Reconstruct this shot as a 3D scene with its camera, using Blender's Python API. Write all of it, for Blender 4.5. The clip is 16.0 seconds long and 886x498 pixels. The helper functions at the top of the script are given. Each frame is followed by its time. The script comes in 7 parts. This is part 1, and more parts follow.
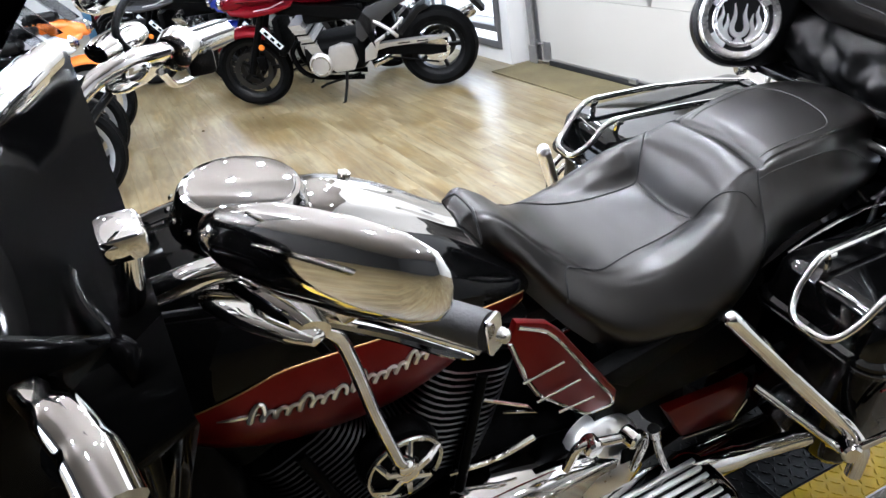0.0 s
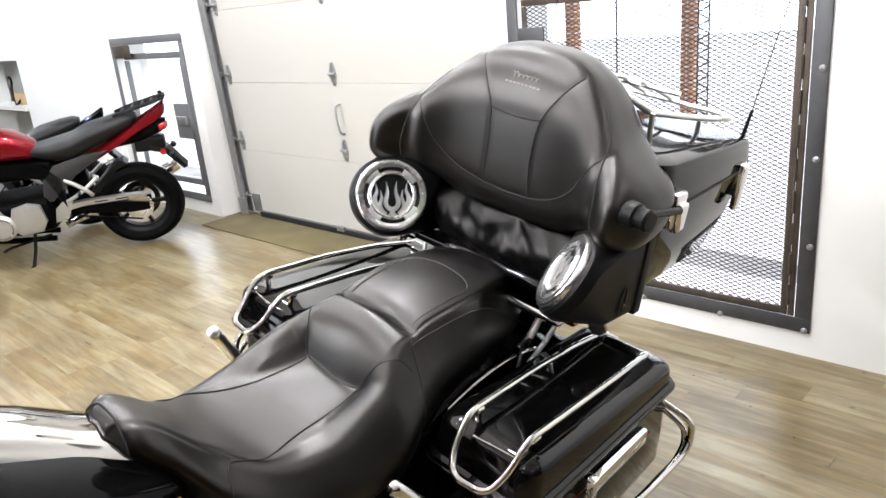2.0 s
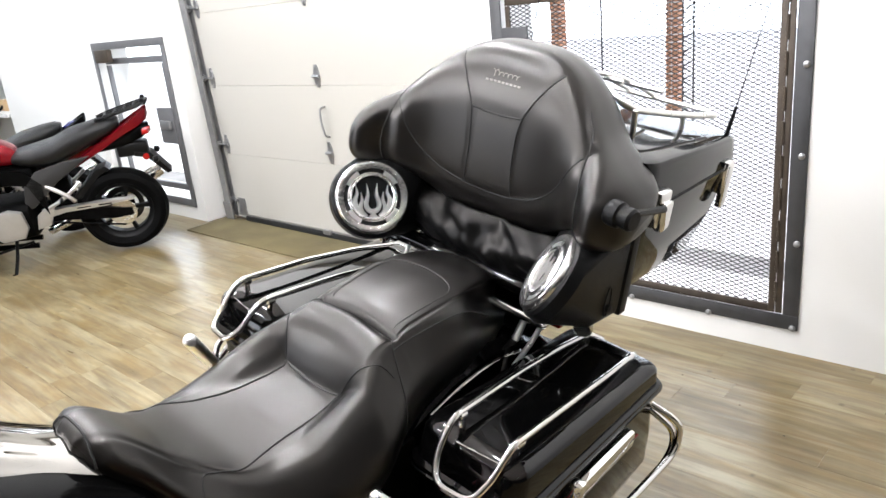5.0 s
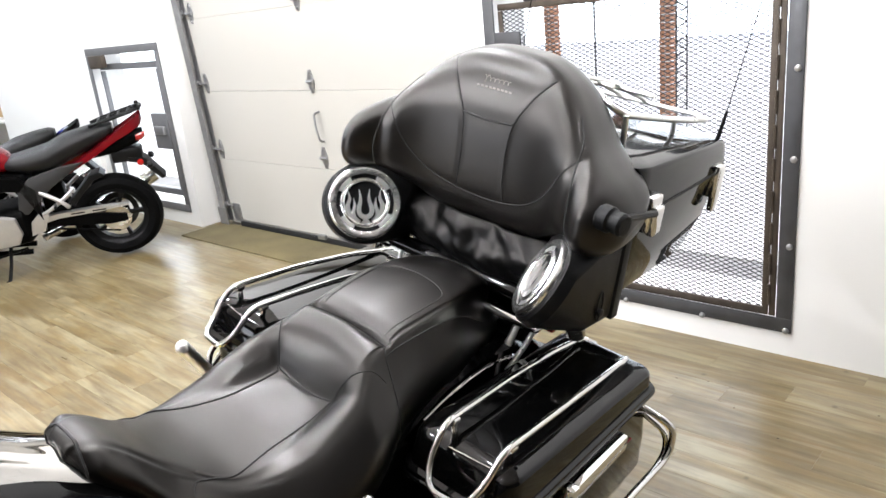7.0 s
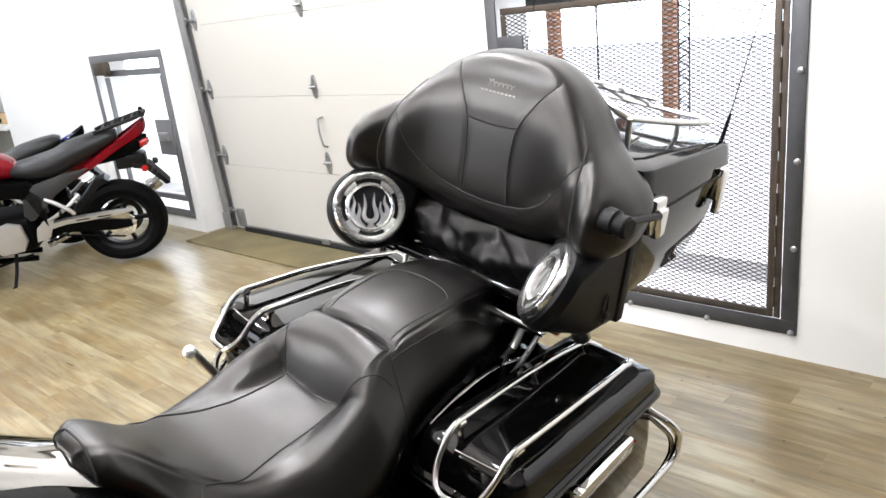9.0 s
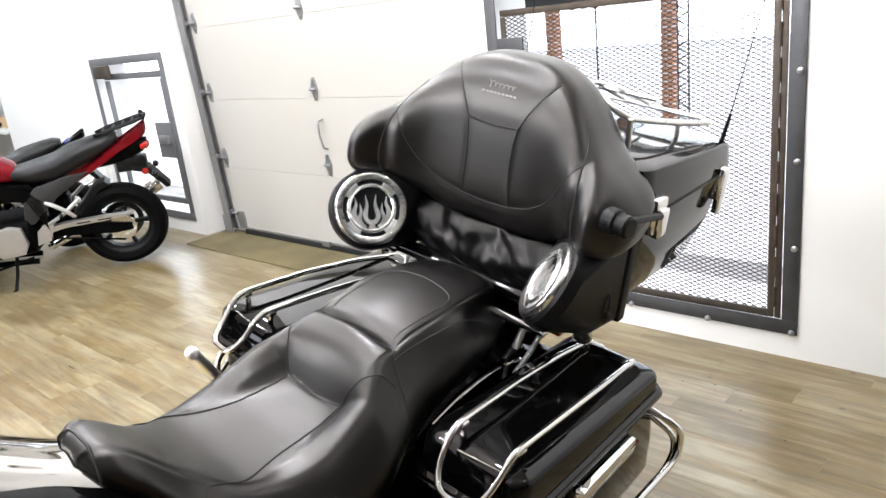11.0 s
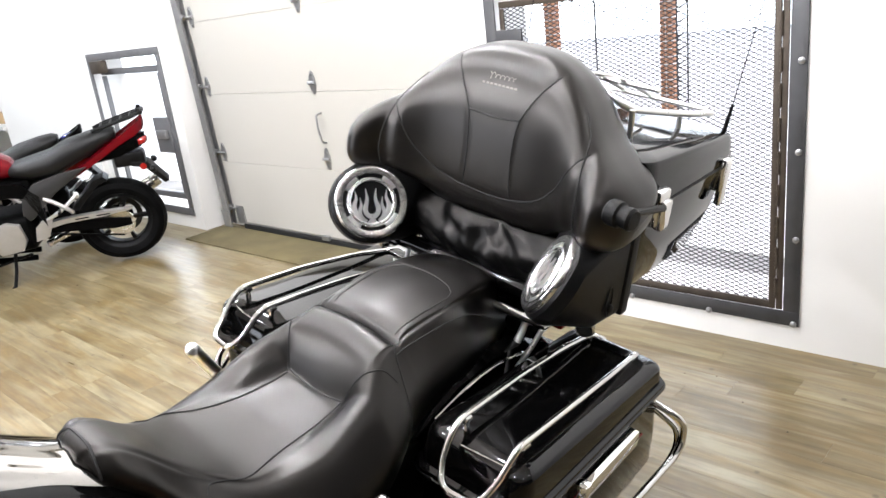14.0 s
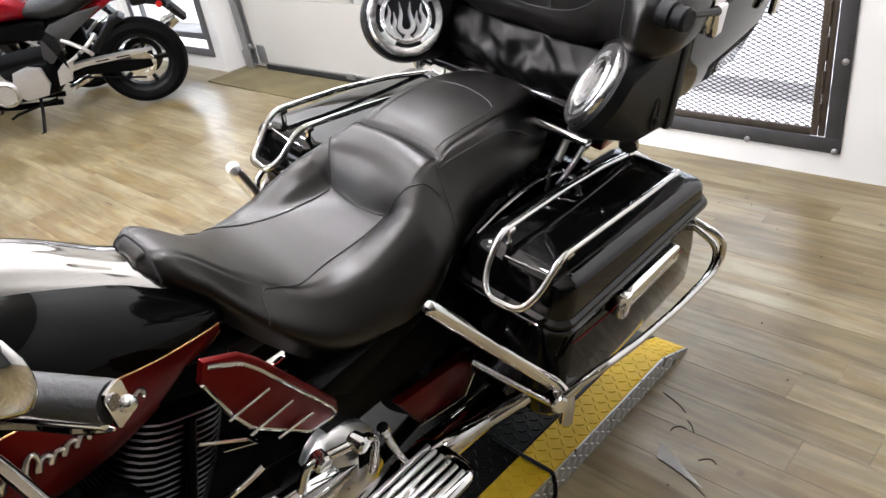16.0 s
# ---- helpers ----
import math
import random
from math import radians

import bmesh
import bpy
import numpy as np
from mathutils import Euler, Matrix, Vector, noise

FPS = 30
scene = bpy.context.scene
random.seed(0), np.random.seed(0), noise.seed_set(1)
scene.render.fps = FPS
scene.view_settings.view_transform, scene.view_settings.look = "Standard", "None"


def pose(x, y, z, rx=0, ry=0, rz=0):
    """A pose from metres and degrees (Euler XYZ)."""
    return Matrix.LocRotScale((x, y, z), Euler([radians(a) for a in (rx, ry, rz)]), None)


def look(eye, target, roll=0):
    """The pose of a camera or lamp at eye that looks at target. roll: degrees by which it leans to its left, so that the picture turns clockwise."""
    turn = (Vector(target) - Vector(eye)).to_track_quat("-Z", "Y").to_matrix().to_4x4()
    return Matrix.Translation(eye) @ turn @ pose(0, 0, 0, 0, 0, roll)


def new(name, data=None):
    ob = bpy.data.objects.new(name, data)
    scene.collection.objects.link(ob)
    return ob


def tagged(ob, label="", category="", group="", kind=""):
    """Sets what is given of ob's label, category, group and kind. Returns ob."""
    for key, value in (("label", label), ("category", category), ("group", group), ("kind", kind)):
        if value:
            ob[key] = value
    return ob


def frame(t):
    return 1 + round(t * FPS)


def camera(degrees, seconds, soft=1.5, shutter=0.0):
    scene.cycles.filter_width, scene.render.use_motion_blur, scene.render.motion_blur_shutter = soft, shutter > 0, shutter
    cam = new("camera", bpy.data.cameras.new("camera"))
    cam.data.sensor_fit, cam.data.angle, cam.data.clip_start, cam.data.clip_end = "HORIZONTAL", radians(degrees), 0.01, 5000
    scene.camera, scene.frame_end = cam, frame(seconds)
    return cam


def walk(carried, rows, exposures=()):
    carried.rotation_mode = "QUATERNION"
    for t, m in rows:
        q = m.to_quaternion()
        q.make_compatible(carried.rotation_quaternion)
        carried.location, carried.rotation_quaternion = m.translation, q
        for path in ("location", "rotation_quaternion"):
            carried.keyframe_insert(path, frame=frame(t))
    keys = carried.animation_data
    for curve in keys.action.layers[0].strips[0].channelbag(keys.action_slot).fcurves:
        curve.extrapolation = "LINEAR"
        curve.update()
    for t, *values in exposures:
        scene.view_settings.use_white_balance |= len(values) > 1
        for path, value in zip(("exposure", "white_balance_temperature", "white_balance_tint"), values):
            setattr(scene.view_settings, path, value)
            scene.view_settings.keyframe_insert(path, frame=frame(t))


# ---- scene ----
cam = camera(62.0, 16.0)
PATH = [
    (0, (0.772, -1.212, 1.43), (-0.888, -0.533, 0.547), -8.3),
    (0.5, (0.794, -1.179, 1.448), (-0.816, -0.313, 0.638), -8.2),
    (0.8, (0.798, -1.163, 1.457), (-0.745, -0.19, 0.639), -7.5),
    (1, (0.814, -1.152, 1.455), (-0.683, -0.104, 0.641), -6.1),
    (1.1, (0.803, -1.135, 1.449), (-0.679, -0.054, 0.65), -6.2),
    (1.5, (0.835, -1.117, 1.487), (-0.574, 0.121, 0.791), -5.8),
    (2, (0.851, -1.097, 1.502), (-0.491, 0.249, 0.879), -5.2),
    (2.5, (0.849, -1.081, 1.503), (-0.466, 0.289, 0.876), -5.6),
    (3, (0.845, -1.071, 1.498), (-0.442, 0.321, 0.863), -4.5),
    (3.5, (0.843, -1.068, 1.497), (-0.439, 0.331, 0.865), -4.4),
    (4, (0.841, -1.065, 1.489), (-0.473, 0.304, 0.857), -5.3),
    (6.5, (0.85, -1.064, 1.496), (-0.47, 0.309, 0.885), -6.0),
    (7, (0.851, -1.061, 1.495), (-0.465, 0.315, 0.883), -5.9),
    (7.5, (0.852, -1.065, 1.495), (-0.471, 0.311, 0.895), -6.0),
    (8, (0.849, -1.069, 1.496), (-0.48, 0.302, 0.901), -6.1),
    (8.5, (0.854, -1.066, 1.495), (-0.469, 0.31, 0.898), -6.8),
    (9, (0.852, -1.067, 1.496), (-0.472, 0.306, 0.896), -6.3),
    (11.5, (0.852, -1.073, 1.493), (-0.475, 0.301, 0.9), -6.6),
    (12, (0.859, -1.073, 1.492), (-0.473, 0.294, 0.895), -6.6),
    (12.5, (0.861, -1.062, 1.494), (-0.448, 0.324, 0.887), -7.1),
    (13, (0.857, -1.06, 1.496), (-0.458, 0.32, 0.891), -6.9),
    (13.5, (0.85, -1.064, 1.491), (-0.468, 0.31, 0.88), -6.6),
    (14, (0.841, -1.067, 1.492), (-0.48, 0.304, 0.88), -6.9),
    (14.5, (0.833, -1.07, 1.478), (-0.467, 0.288, 0.797), -8.3),
    (15, (0.829, -1.109, 1.475), (-0.467, 0.263, 0.811), -9.1),
    (15.5, (0.848, -1.165, 1.465), (-0.326, 0.229, 0.641), -7.1),
    (16, (0.815, -1.101, 1.431), (-0.476, 0.074, 0.456), -9.2),
]
walk(cam, [(t, look(eye, target, roll)) for t, eye, target, roll in PATH], ((0, 0.15, 5600, 12), (1, 0.12, 5750, 12), (1.8, 0, 6100, 12), (15, 0, 6100, 13), (16, -0.05, 6050, 14)))

# ---- world, daylight and lamps ----
world = bpy.data.worlds.new("overcast_sky")
scene.world = world
world.use_nodes = True
wn = world.node_tree.nodes
sky = wn.new("ShaderNodeTexSky")
sky.sky_type = "NISHITA"
sky.sun_disc = False
sky.sun_elevation = radians(82)
sky.sun_rotation = radians(40)
sky.dust_density = 4.0
world.node_tree.links.new(sky.outputs[0], wn["Background"].inputs[0])
wn["Background"].inputs[1].default_value = 0.15

sun_data = bpy.data.lights.new("sun", "SUN")
sun_data.energy = 3.5
sun_data.angle = radians(10)
sun_data.color = (1.0, 0.96, 0.9)
sun = new("sun", sun_data)
sun.matrix_basis = look((1.0, 1.2, 11), (0, 0, 0))


# ---- materials ----
def mat(name, colour, rough=0.5, metal=0.0, coat=0.0, spec=0.5, bump=0.0, scale=80.0, vary=0.0, vary_scale=4.0, rough_vary=0.0, stretch=(1, 1, 1)):
    """A Principled material with a coarse and a fine variation in object space."""
    m = bpy.data.materials.new(name)
    m.use_nodes = True
    n, l = m.node_tree.nodes, m.node_tree.links
    b = n["Principled BSDF"]
    b.inputs["Roughness"].default_value = rough
    b.inputs["Metallic"].default_value = metal
    b.inputs["Coat Weight"].default_value = coat
    b.inputs["Coat Roughness"].default_value = 0.03
    b.inputs["Specular IOR Level"].default_value = spec
    b.inputs["Base Color"].default_value = (*colour, 1)
    co = n.new("ShaderNodeTexCoord")
    mp = n.new("ShaderNodeMapping")
    mp.inputs["Scale"].default_value = stretch
    l.new(co.outputs["Object"], mp.inputs["Vector"])
    if vary or rough_vary:
        big = n.new("ShaderNodeTexNoise")
        big.inputs["Scale"].default_value = vary_scale
        big.inputs["Detail"].default_value = 5
        l.new(mp.outputs[0], big.inputs["Vector"])
        if vary:
            mix = n.new("ShaderNodeMix")
            mix.data_type = "RGBA"
            mix.inputs["A"].default_value = (*[c * (1 - vary) for c in colour], 1)
            mix.inputs["B"].default_value = (*[min(1, c * (1 + vary)) for c in colour], 1)
            l.new(big.outputs["Fac"], mix.inputs["Factor"])
            l.new(mix.outputs["Result"], b.inputs["Base Color"])
        if rough_vary:
            rr = n.new("ShaderNodeMapRange")
            rr.inputs["From Min"].default_value, rr.inputs["From Max"].default_value = 0.3, 0.7
            rr.inputs["To Min"].default_value, rr.inputs["To Max"].default_value = max(0.01, rough - rough_vary), rough + rough_vary
            l.new(big.outputs["Fac"], rr.inputs["Value"])
            l.new(rr.outputs["Result"], b.inputs["Roughness"])
    if bump:
        fine = n.new("ShaderNodeTexNoise")
        fine.inputs["Scale"].default_value = scale
        fine.inputs["Detail"].default_value = 4
        l.new(mp.outputs[0], fine.inputs["Vector"])
        bp = n.new("ShaderNodeBump")
        bp.inputs["Strength"].default_value = bump
        bp.inputs["Distance"].default_value = 0.004
        l.new(fine.outputs["Fac"], bp.inputs["Height"])
        l.new(bp.outputs[0], b.inputs["Normal"])
    return m


def leather(name, colour, rough, grain, shine):
    """Pebbled leather: voronoi cells for the grain, soft patches of polish."""
    m = mat(name, colour, rough, vary=0.25, vary_scale=9, rough_vary=0.02, spec=shine)
    n, l = m.node_tree.nodes, m.node_tree.links
    v = n.new("ShaderNodeTexVoronoi")
    v.inputs["Scale"].default_value = grain
    co = n.new("ShaderNodeTexCoord")
    l.new(co.outputs["Object"], v.inputs["Vector"])
    bp = n.new("ShaderNodeBump")
    bp.inputs["Strength"].default_value = 0.07
    bp.inputs["Distance"].default_value = 0.0012
    n["Principled BSDF"].inputs["Specular Tint"].default_value = (1.0, 0.95, 0.91, 1)
    l.new(v.outputs["Distance"], bp.inputs["Height"])
    l.new(bp.outputs[0], n["Principled BSDF"].inputs["Normal"])
    return m


def emit(name, colour, strength):
    m = bpy.data.materials.new(name)
    m.use_nodes = True
    b = m.node_tree.nodes["Principled BSDF"]
    b.inputs["Base Color"].default_value = (*colour, 1)
    b.inputs["Emission Color"].default_value = (*colour, 1)
    b.inputs["Emission Strength"].default_value = strength
    return m


def plank_wood():
    """Pale limed-oak laminate: each board its own tone, with long grain and knots."""
    m = bpy.data.materials.new("limed_oak")
    m.use_nodes = True
    n, l = m.node_tree.nodes, m.node_tree.links
    b = n["Principled BSDF"]
    info = n.new("ShaderNodeObjectInfo")
    geo = n.new("ShaderNodeNewGeometry")
    add = n.new("ShaderNodeMath")
    add.operation = "ADD"
    l.new(info.outputs["Random"], add.inputs[0])
    l.new(geo.outputs["Random Per Island"], add.inputs[1])
    fr = n.new("ShaderNodeMath")
    fr.operation = "FRACT"
    l.new(add.outputs[0], fr.inputs[0])
    co = n.new("ShaderNodeTexCoord")
    off = n.new("ShaderNodeVectorMath")
    off.operation = "MULTIPLY_ADD"
    comb = n.new("ShaderNodeCombineXYZ")
    for i in range(3):
        l.new(fr.outputs[0], comb.inputs[i])
    l.new(comb.outputs[0], off.inputs[0])
    off.inputs[1].default_value = (37, 91, 13)
    l.new(geo.outputs["Position"], off.inputs[2])
    mp = n.new("ShaderNodeMapping")
    mp.inputs["Scale"].default_value = (1.4, 13, 1)
    l.new(off.outputs[0], mp.inputs["Vector"])
    grain = n.new("ShaderNodeTexNoise")
    grain.inputs["Scale"].default_value = 2.2
    grain.inputs["Detail"].default_value = 9
    grain.inputs["Roughness"].default_value = 0.62
    grain.inputs["Distortion"].default_value = 0.5
    l.new(mp.outputs[0], grain.inputs["Vector"])
    mp2 = n.new("ShaderNodeMapping")
    mp2.inputs["Scale"].default_value = (0.8, 6.5, 1)
    l.new(off.outputs[0], mp2.inputs["Vector"])
    blotch = n.new("ShaderNodeTexNoise")
    blotch.inputs["Scale"].default_value = 2.0
    blotch.inputs["Detail"].default_value = 5
    blotch.inputs["Distortion"].default_value = 1.3
    l.new(mp2.outputs[0], blotch.inputs["Vector"])
    tone = n.new("ShaderNodeValToRGB")
    e = tone.color_ramp.elements
    e[0].position, e[0].color = 0.0, (0.188, 0.160, 0.095, 1)
    e[1].position, e[1].color = 1.0, (0.262, 0.236, 0.166, 1)
    k = tone.color_ramp.elements.new(0.5)
    k.color = (0.225, 0.197, 0.127, 1)
    l.new(fr.outputs[0], tone.inputs[0])
    dark = n.new("ShaderNodeValToRGB")
    e = dark.color_ramp.elements
    e[0].position, e[0].color = 0.30, (0.40, 0.34, 0.26, 1)
    e[1].position, e[1].color = 0.60, (1.22, 1.18, 1.09, 1)
    l.new(grain.outputs["Fac"], dark.inputs[0])
    mul = n.new("ShaderNodeMix")
    mul.data_type, mul.blend_type = "RGBA", "MULTIPLY"
    mul.inputs["Factor"].default_value = 0.65
    l.new(tone.outputs[0], mul.inputs["A"])
    l.new(dark.outputs[0], mul.inputs["B"])
    lime = n.new("ShaderNodeValToRGB")
    e = lime.color_ramp.elements
    e[0].position, e[0].color = 0.38, (0.74, 0.60, 0.35, 1)
    e[1].position, e[1].color = 0.60, (1.08, 1.09, 1.08, 1)
    l.new(blotch.outputs["Fac"], lime.inputs[0])
    mul2 = n.new("ShaderNodeMix")
    mul2.data_type, mul2.blend_type = "RGBA", "MULTIPLY"
    mul2.inputs["Factor"].default_value = 0.9
    l.new(mul.outputs["Result"], mul2.inputs["A"])
    l.new(lime.outputs[0], mul2.inputs["B"])
    wear = n.new("ShaderNodeTexNoise")
    wear.inputs["Scale"].default_value = 1.7
    wear.inputs["Detail"].default_value = 7
    wear.inputs["Roughness"].default_value = 0.65
    l.new(geo.outputs["Position"], wear.inputs["Vector"])
    worn = n.new("ShaderNodeValToRGB")
    e = worn.color_ramp.elements
    e[0].position, e[0].color = 0.34, (0.52, 0.46, 0.36, 1)
    e[1].position, e[1].color = 0.62, (1.0, 0.99, 0.97, 1)
    l.new(wear.outputs["Fac"], worn.inputs[0])
    mul3 = n.new("ShaderNodeMix")
    mul3.data_type, mul3.blend_type = "RGBA", "MULTIPLY"
    mul3.inputs["Factor"].default_value = 0.75
    l.new(mul2.outputs["Result"], mul3.inputs["A"])
    l.new(worn.outputs[0], mul3.inputs["B"])
    specks = n.new("ShaderNodeTexVoronoi")
    specks.inputs["Scale"].default_value = 6.0
    l.new(geo.outputs["Position"], specks.inputs["Vector"])
    spot = n.new("ShaderNodeValToRGB")
    e = spot.color_ramp.elements
    e[0].position, e[0].color = 0.035, (0.35, 0.30, 0.24, 1)
    e[1].position, e[1].color = 0.075, (1, 1, 1, 1)
    l.new(specks.outputs["Distance"], spot.inputs[0])
    mul4 = n.new("ShaderNodeMix")
    mul4.data_type, mul4.blend_type = "RGBA", "MULTIPLY"
    mul4.inputs["Factor"].default_value = 0.7
    l.new(mul3.outputs["Result"], mul4.inputs["A"])
    l.new(spot.outputs[0], mul4.inputs["B"])
    l.new(mul4.outputs["Result"], b.inputs["Base Color"])
    b.inputs["Specular IOR Level"].default_value = 0.75
    rr = n.new("ShaderNodeMapRange")
    rr.inputs["To Min"].default_value, rr.inputs["To Max"].default_value = 0.24, 0.36
    l.new(grain.outputs["Fac"], rr.inputs["Value"])
    l.new(rr.outputs["Result"], b.inputs["Roughness"])
    bp = n.new("ShaderNodeBump")
    bp.inputs["Strength"].default_value = 0.15
    bp.inputs["Distance"].default_value = 0.002
    l.new(grain.outputs["Fac"], bp.inputs["Height"])
    l.new(bp.outputs[0], b.inputs["Normal"])
    return m


def clear_glass(name, tint=(1, 1, 1), rough=0.0):
    m = bpy.data.materials.new(name)
    m.use_nodes = True
    b = m.node_tree.nodes["Principled BSDF"]
    b.inputs["Base Color"].default_value = (*tint, 1)
    b.inputs["Transmission Weight"].default_value = 1.0
    b.inputs["Roughness"].default_value = rough
    b.inputs["IOR"].default_value = 1.02
    return m


WALL = mat("white_wall_paint", (0.70, 0.69, 0.665), 0.7, vary=0.06, vary_scale=1.4, bump=0.12, scale=160)
# unseen; darker than cream to hold down its sheen on leather and chrome
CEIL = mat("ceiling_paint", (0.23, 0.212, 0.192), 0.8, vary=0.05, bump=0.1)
DOORPAINT = mat("cream_door_paint", (0.40, 0.387, 0.350), 0.45, vary=0.03, vary_scale=2, bump=0.05, scale=200)
STEEL = mat("grey_painted_steel", (0.055, 0.055, 0.057), 0.45, metal=0.5, vary=0.35, vary_scale=14, rough_vary=0.1, bump=0.1, scale=120)
# lighter copy of the frame steel, for the glare round the corner window
GLARESTEEL = mat("steel_in_glare", (0.13, 0.13, 0.133), 0.5, metal=0.3, vary=0.2, vary_scale=14, bump=0.1, scale=120)
RUSTY = mat("worn_brown_steel", (0.055, 0.042, 0.03), 0.55, metal=0.4, vary=0.5, vary_scale=18, bump=0.2, scale=90)
GALV = mat("galvanised_steel", (0.33, 0.33, 0.33), 0.38, metal=0.8, vary=0.25, vary_scale=25, rough_vary=0.1)
MESHSTEEL = mat("dark_mesh_steel", (0.02, 0.02, 0.022), 0.5, metal=0.4, vary=0.3, vary_scale=30)
SEAL = mat("black_rubber_seal", (0.004, 0.004, 0.004), 0.7, bump=0.2)
OAK = plank_wood()
JOINT = mat("dark_floor_joint", (0.22, 0.18, 0.115), 0.8, vary=0.2)
MATTING = mat("brown_coir_mat", (0.11, 0.088, 0.038), 0.9, vary=0.55, vary_scale=4, bump=0.8, scale=260)
CONCRETE = mat("pale_concrete", (0.60, 0.60, 0.59), 0.9, vary=0.25, vary_scale=1.6, bump=0.4, scale=40)
ASPHALT = mat("wet_grey_asphalt", (0.20, 0.195, 0.19), 0.7, vary=0.6, vary_scale=2.5, bump=0.4, scale=60)
BRICKM = mat("orange_brick", (0.36, 0.17, 0.09), 0.85, vary=0.3, vary_scale=8, bump=0.4, scale=60)
CHROME = mat("chrome", (0.74, 0.73, 0.715), 0.055, metal=1.0, rough_vary=0.015, vary_scale=12)
# brighter, rougher copy of chrome where plain chrome mirrors dark; also silver badges
BRIGHTALLOY = mat("brightened_alloy", (0.93, 0.92, 0.90), 0.32, metal=1.0, rough_vary=0.05, vary_scale=30)
GRILLE = mat("hammered_chrome", (0.93, 0.92, 0.90), 0.22, metal=1.0, rough_vary=0.05, vary_scale=30, bump=0.35, scale=70)
# dimmed copy of chrome for parts that would mirror too much white
DIMCHROME = mat("dimmed_chrome", (0.37, 0.355, 0.335), 0.045, metal=1.0, rough_vary=0.02, vary_scale=10)
DULLCHROME = mat("brushed_alloy", (0.62, 0.61, 0.58), 0.24, metal=1.0, vary=0.1, vary_scale=20, rough_vary=0.06)
SILVER = mat("silver_case_paint", (0.42, 0.41, 0.39), 0.34, metal=0.7, vary=0.1, vary_scale=20)
BLACKPAINT = mat("gloss_black_paint", (0.0012, 0.0012, 0.0012), 0.06, spec=0.1, rough_vary=0.03, vary_scale=6)
CASEPAINT = mat("polished_black_case", (0.0012, 0.0012, 0.0012), 0.05, spec=0.34, rough_vary=0.02, vary_scale=6)
REDPAINT = mat("dark_candy_red_paint", (0.115, 0.003, 0.003), 0.3, metal=0.6, coat=0.06, spec=0.1, vary=0.25, vary_scale=5)
SPORTRED = mat("bright_red_paint", (0.15, 0.002, 0.007), 0.24, metal=0.5, coat=0.25, spec=0.2, vary=0.12, vary_scale=4)
BLUEPAINT = mat("blue_paint", (0.007, 0.014, 0.13), 0.25, coat=0.4, vary=0.15)
ORANGEPAINT = mat("orange_paint", (0.75, 0.20, 0.03), 0.25, coat=1.0, vary=0.1)
WHITEPAINT = mat("white_paint", (0.70, 0.72, 0.73), 0.25, coat=0.8, vary=0.06)
GREYPAINT = mat("grey_metallic_paint", (0.022, 0.022, 0.024), 0.3, metal=0.5, coat=0.5, vary=0.1)
GREENPAINT = mat("green_paint", (0.05, 0.28, 0.05), 0.25, coat=0.8, vary=0.1)
GOLD = mat("gold_pinstripe", (0.34, 0.19, 0.07), 0.35, metal=0.7, vary=0.1)
SEATLEATHER = leather("black_leather", (0.0022, 0.0018, 0.0015), 0.33, 420, 0.50)
POUCH = leather("creased_black_vinyl", (0.003, 0.003, 0.003), 0.30, 300, 0.2)
VINYL = mat("black_seat_vinyl", (0.005, 0.005, 0.005), 0.4, spec=0.25, vary=0.2, vary_scale=10, bump=0.25, scale=420)
EMBROIDERY = mat("grey_embroidery", (0.30, 0.27, 0.25), 0.6)
# near-black for unseen walls, so that black leather and paint mirror little
DARKWALL = mat("dark_unseen_wall", (0.022, 0.0215, 0.021), 0.75, vary=0.06, vary_scale=1.5, bump=0.1, scale=120)
THREAD = mat("seam_thread", (0.006, 0.0055, 0.005), 0.7)
PIPING = mat("grey_seam_thread", (0.03, 0.027, 0.025), 0.6)
PLASTIC = mat("black_plastic", (0.003, 0.003, 0.0031), 0.42, spec=0.16, vary=0.2, vary_scale=20, bump=0.2, scale=300)
INNERBLACK = mat("satin_black_plastic", (0.0012, 0.0012, 0.0012), 0.10, spec=0.03, rough_vary=0.04, vary_scale=8)
GREYPLASTIC = mat("dark_grey_plastic", (0.012, 0.012, 0.0125), 0.5, vary=0.2, bump=0.2, scale=260)
RUBBER = mat("tyre_rubber", (0.0022, 0.0022, 0.0022), 0.6, spec=0.04, vary=0.3, vary_scale=10, bump=0.3, scale=120)
GRIPRUBBER = mat("grip_rubber", (0.018, 0.017, 0.0165), 0.55, vary=0.15, bump=0.2, scale=200)
REDLENS = mat("red_lens", (0.28, 0.008, 0.007), 0.12, coat=1.0)
AMBER = mat("amber_lens", (0.65, 0.17, 0.02), 0.15, coat=1.0)
ENGINEBLACK = mat("engine_black", (0.0016, 0.0016, 0.0016), 0.4, spec=0.03, vary=0.3, vary_scale=20, bump=0.25, scale=200)
FINEDGE = mat("machined_fin_edge", (0.10, 0.10, 0.10), 0.32, metal=1.0)
YELLOWPLATE = mat("worn_yellow_paint", (0.62, 0.41, 0.010), 0.5, spec=0.3, vary=0.25, vary_scale=16, bump=0.2, scale=90)
BLACKPLATE = mat("worn_black_paint", (0.006, 0.006, 0.006), 0.42, spec=0.15, vary=0.4, vary_scale=16, bump=0.2, scale=90)
BAREPLATE = mat("bare_tread_plate", (0.42, 0.42, 0.41), 0.33, metal=0.9, vary=0.3, vary_scale=18, rough_vary=0.1)
POLISHED = mat("polished_tread", (0.80, 0.80, 0.79), 0.28, metal=0.9, vary=0.1, vary_scale=30)
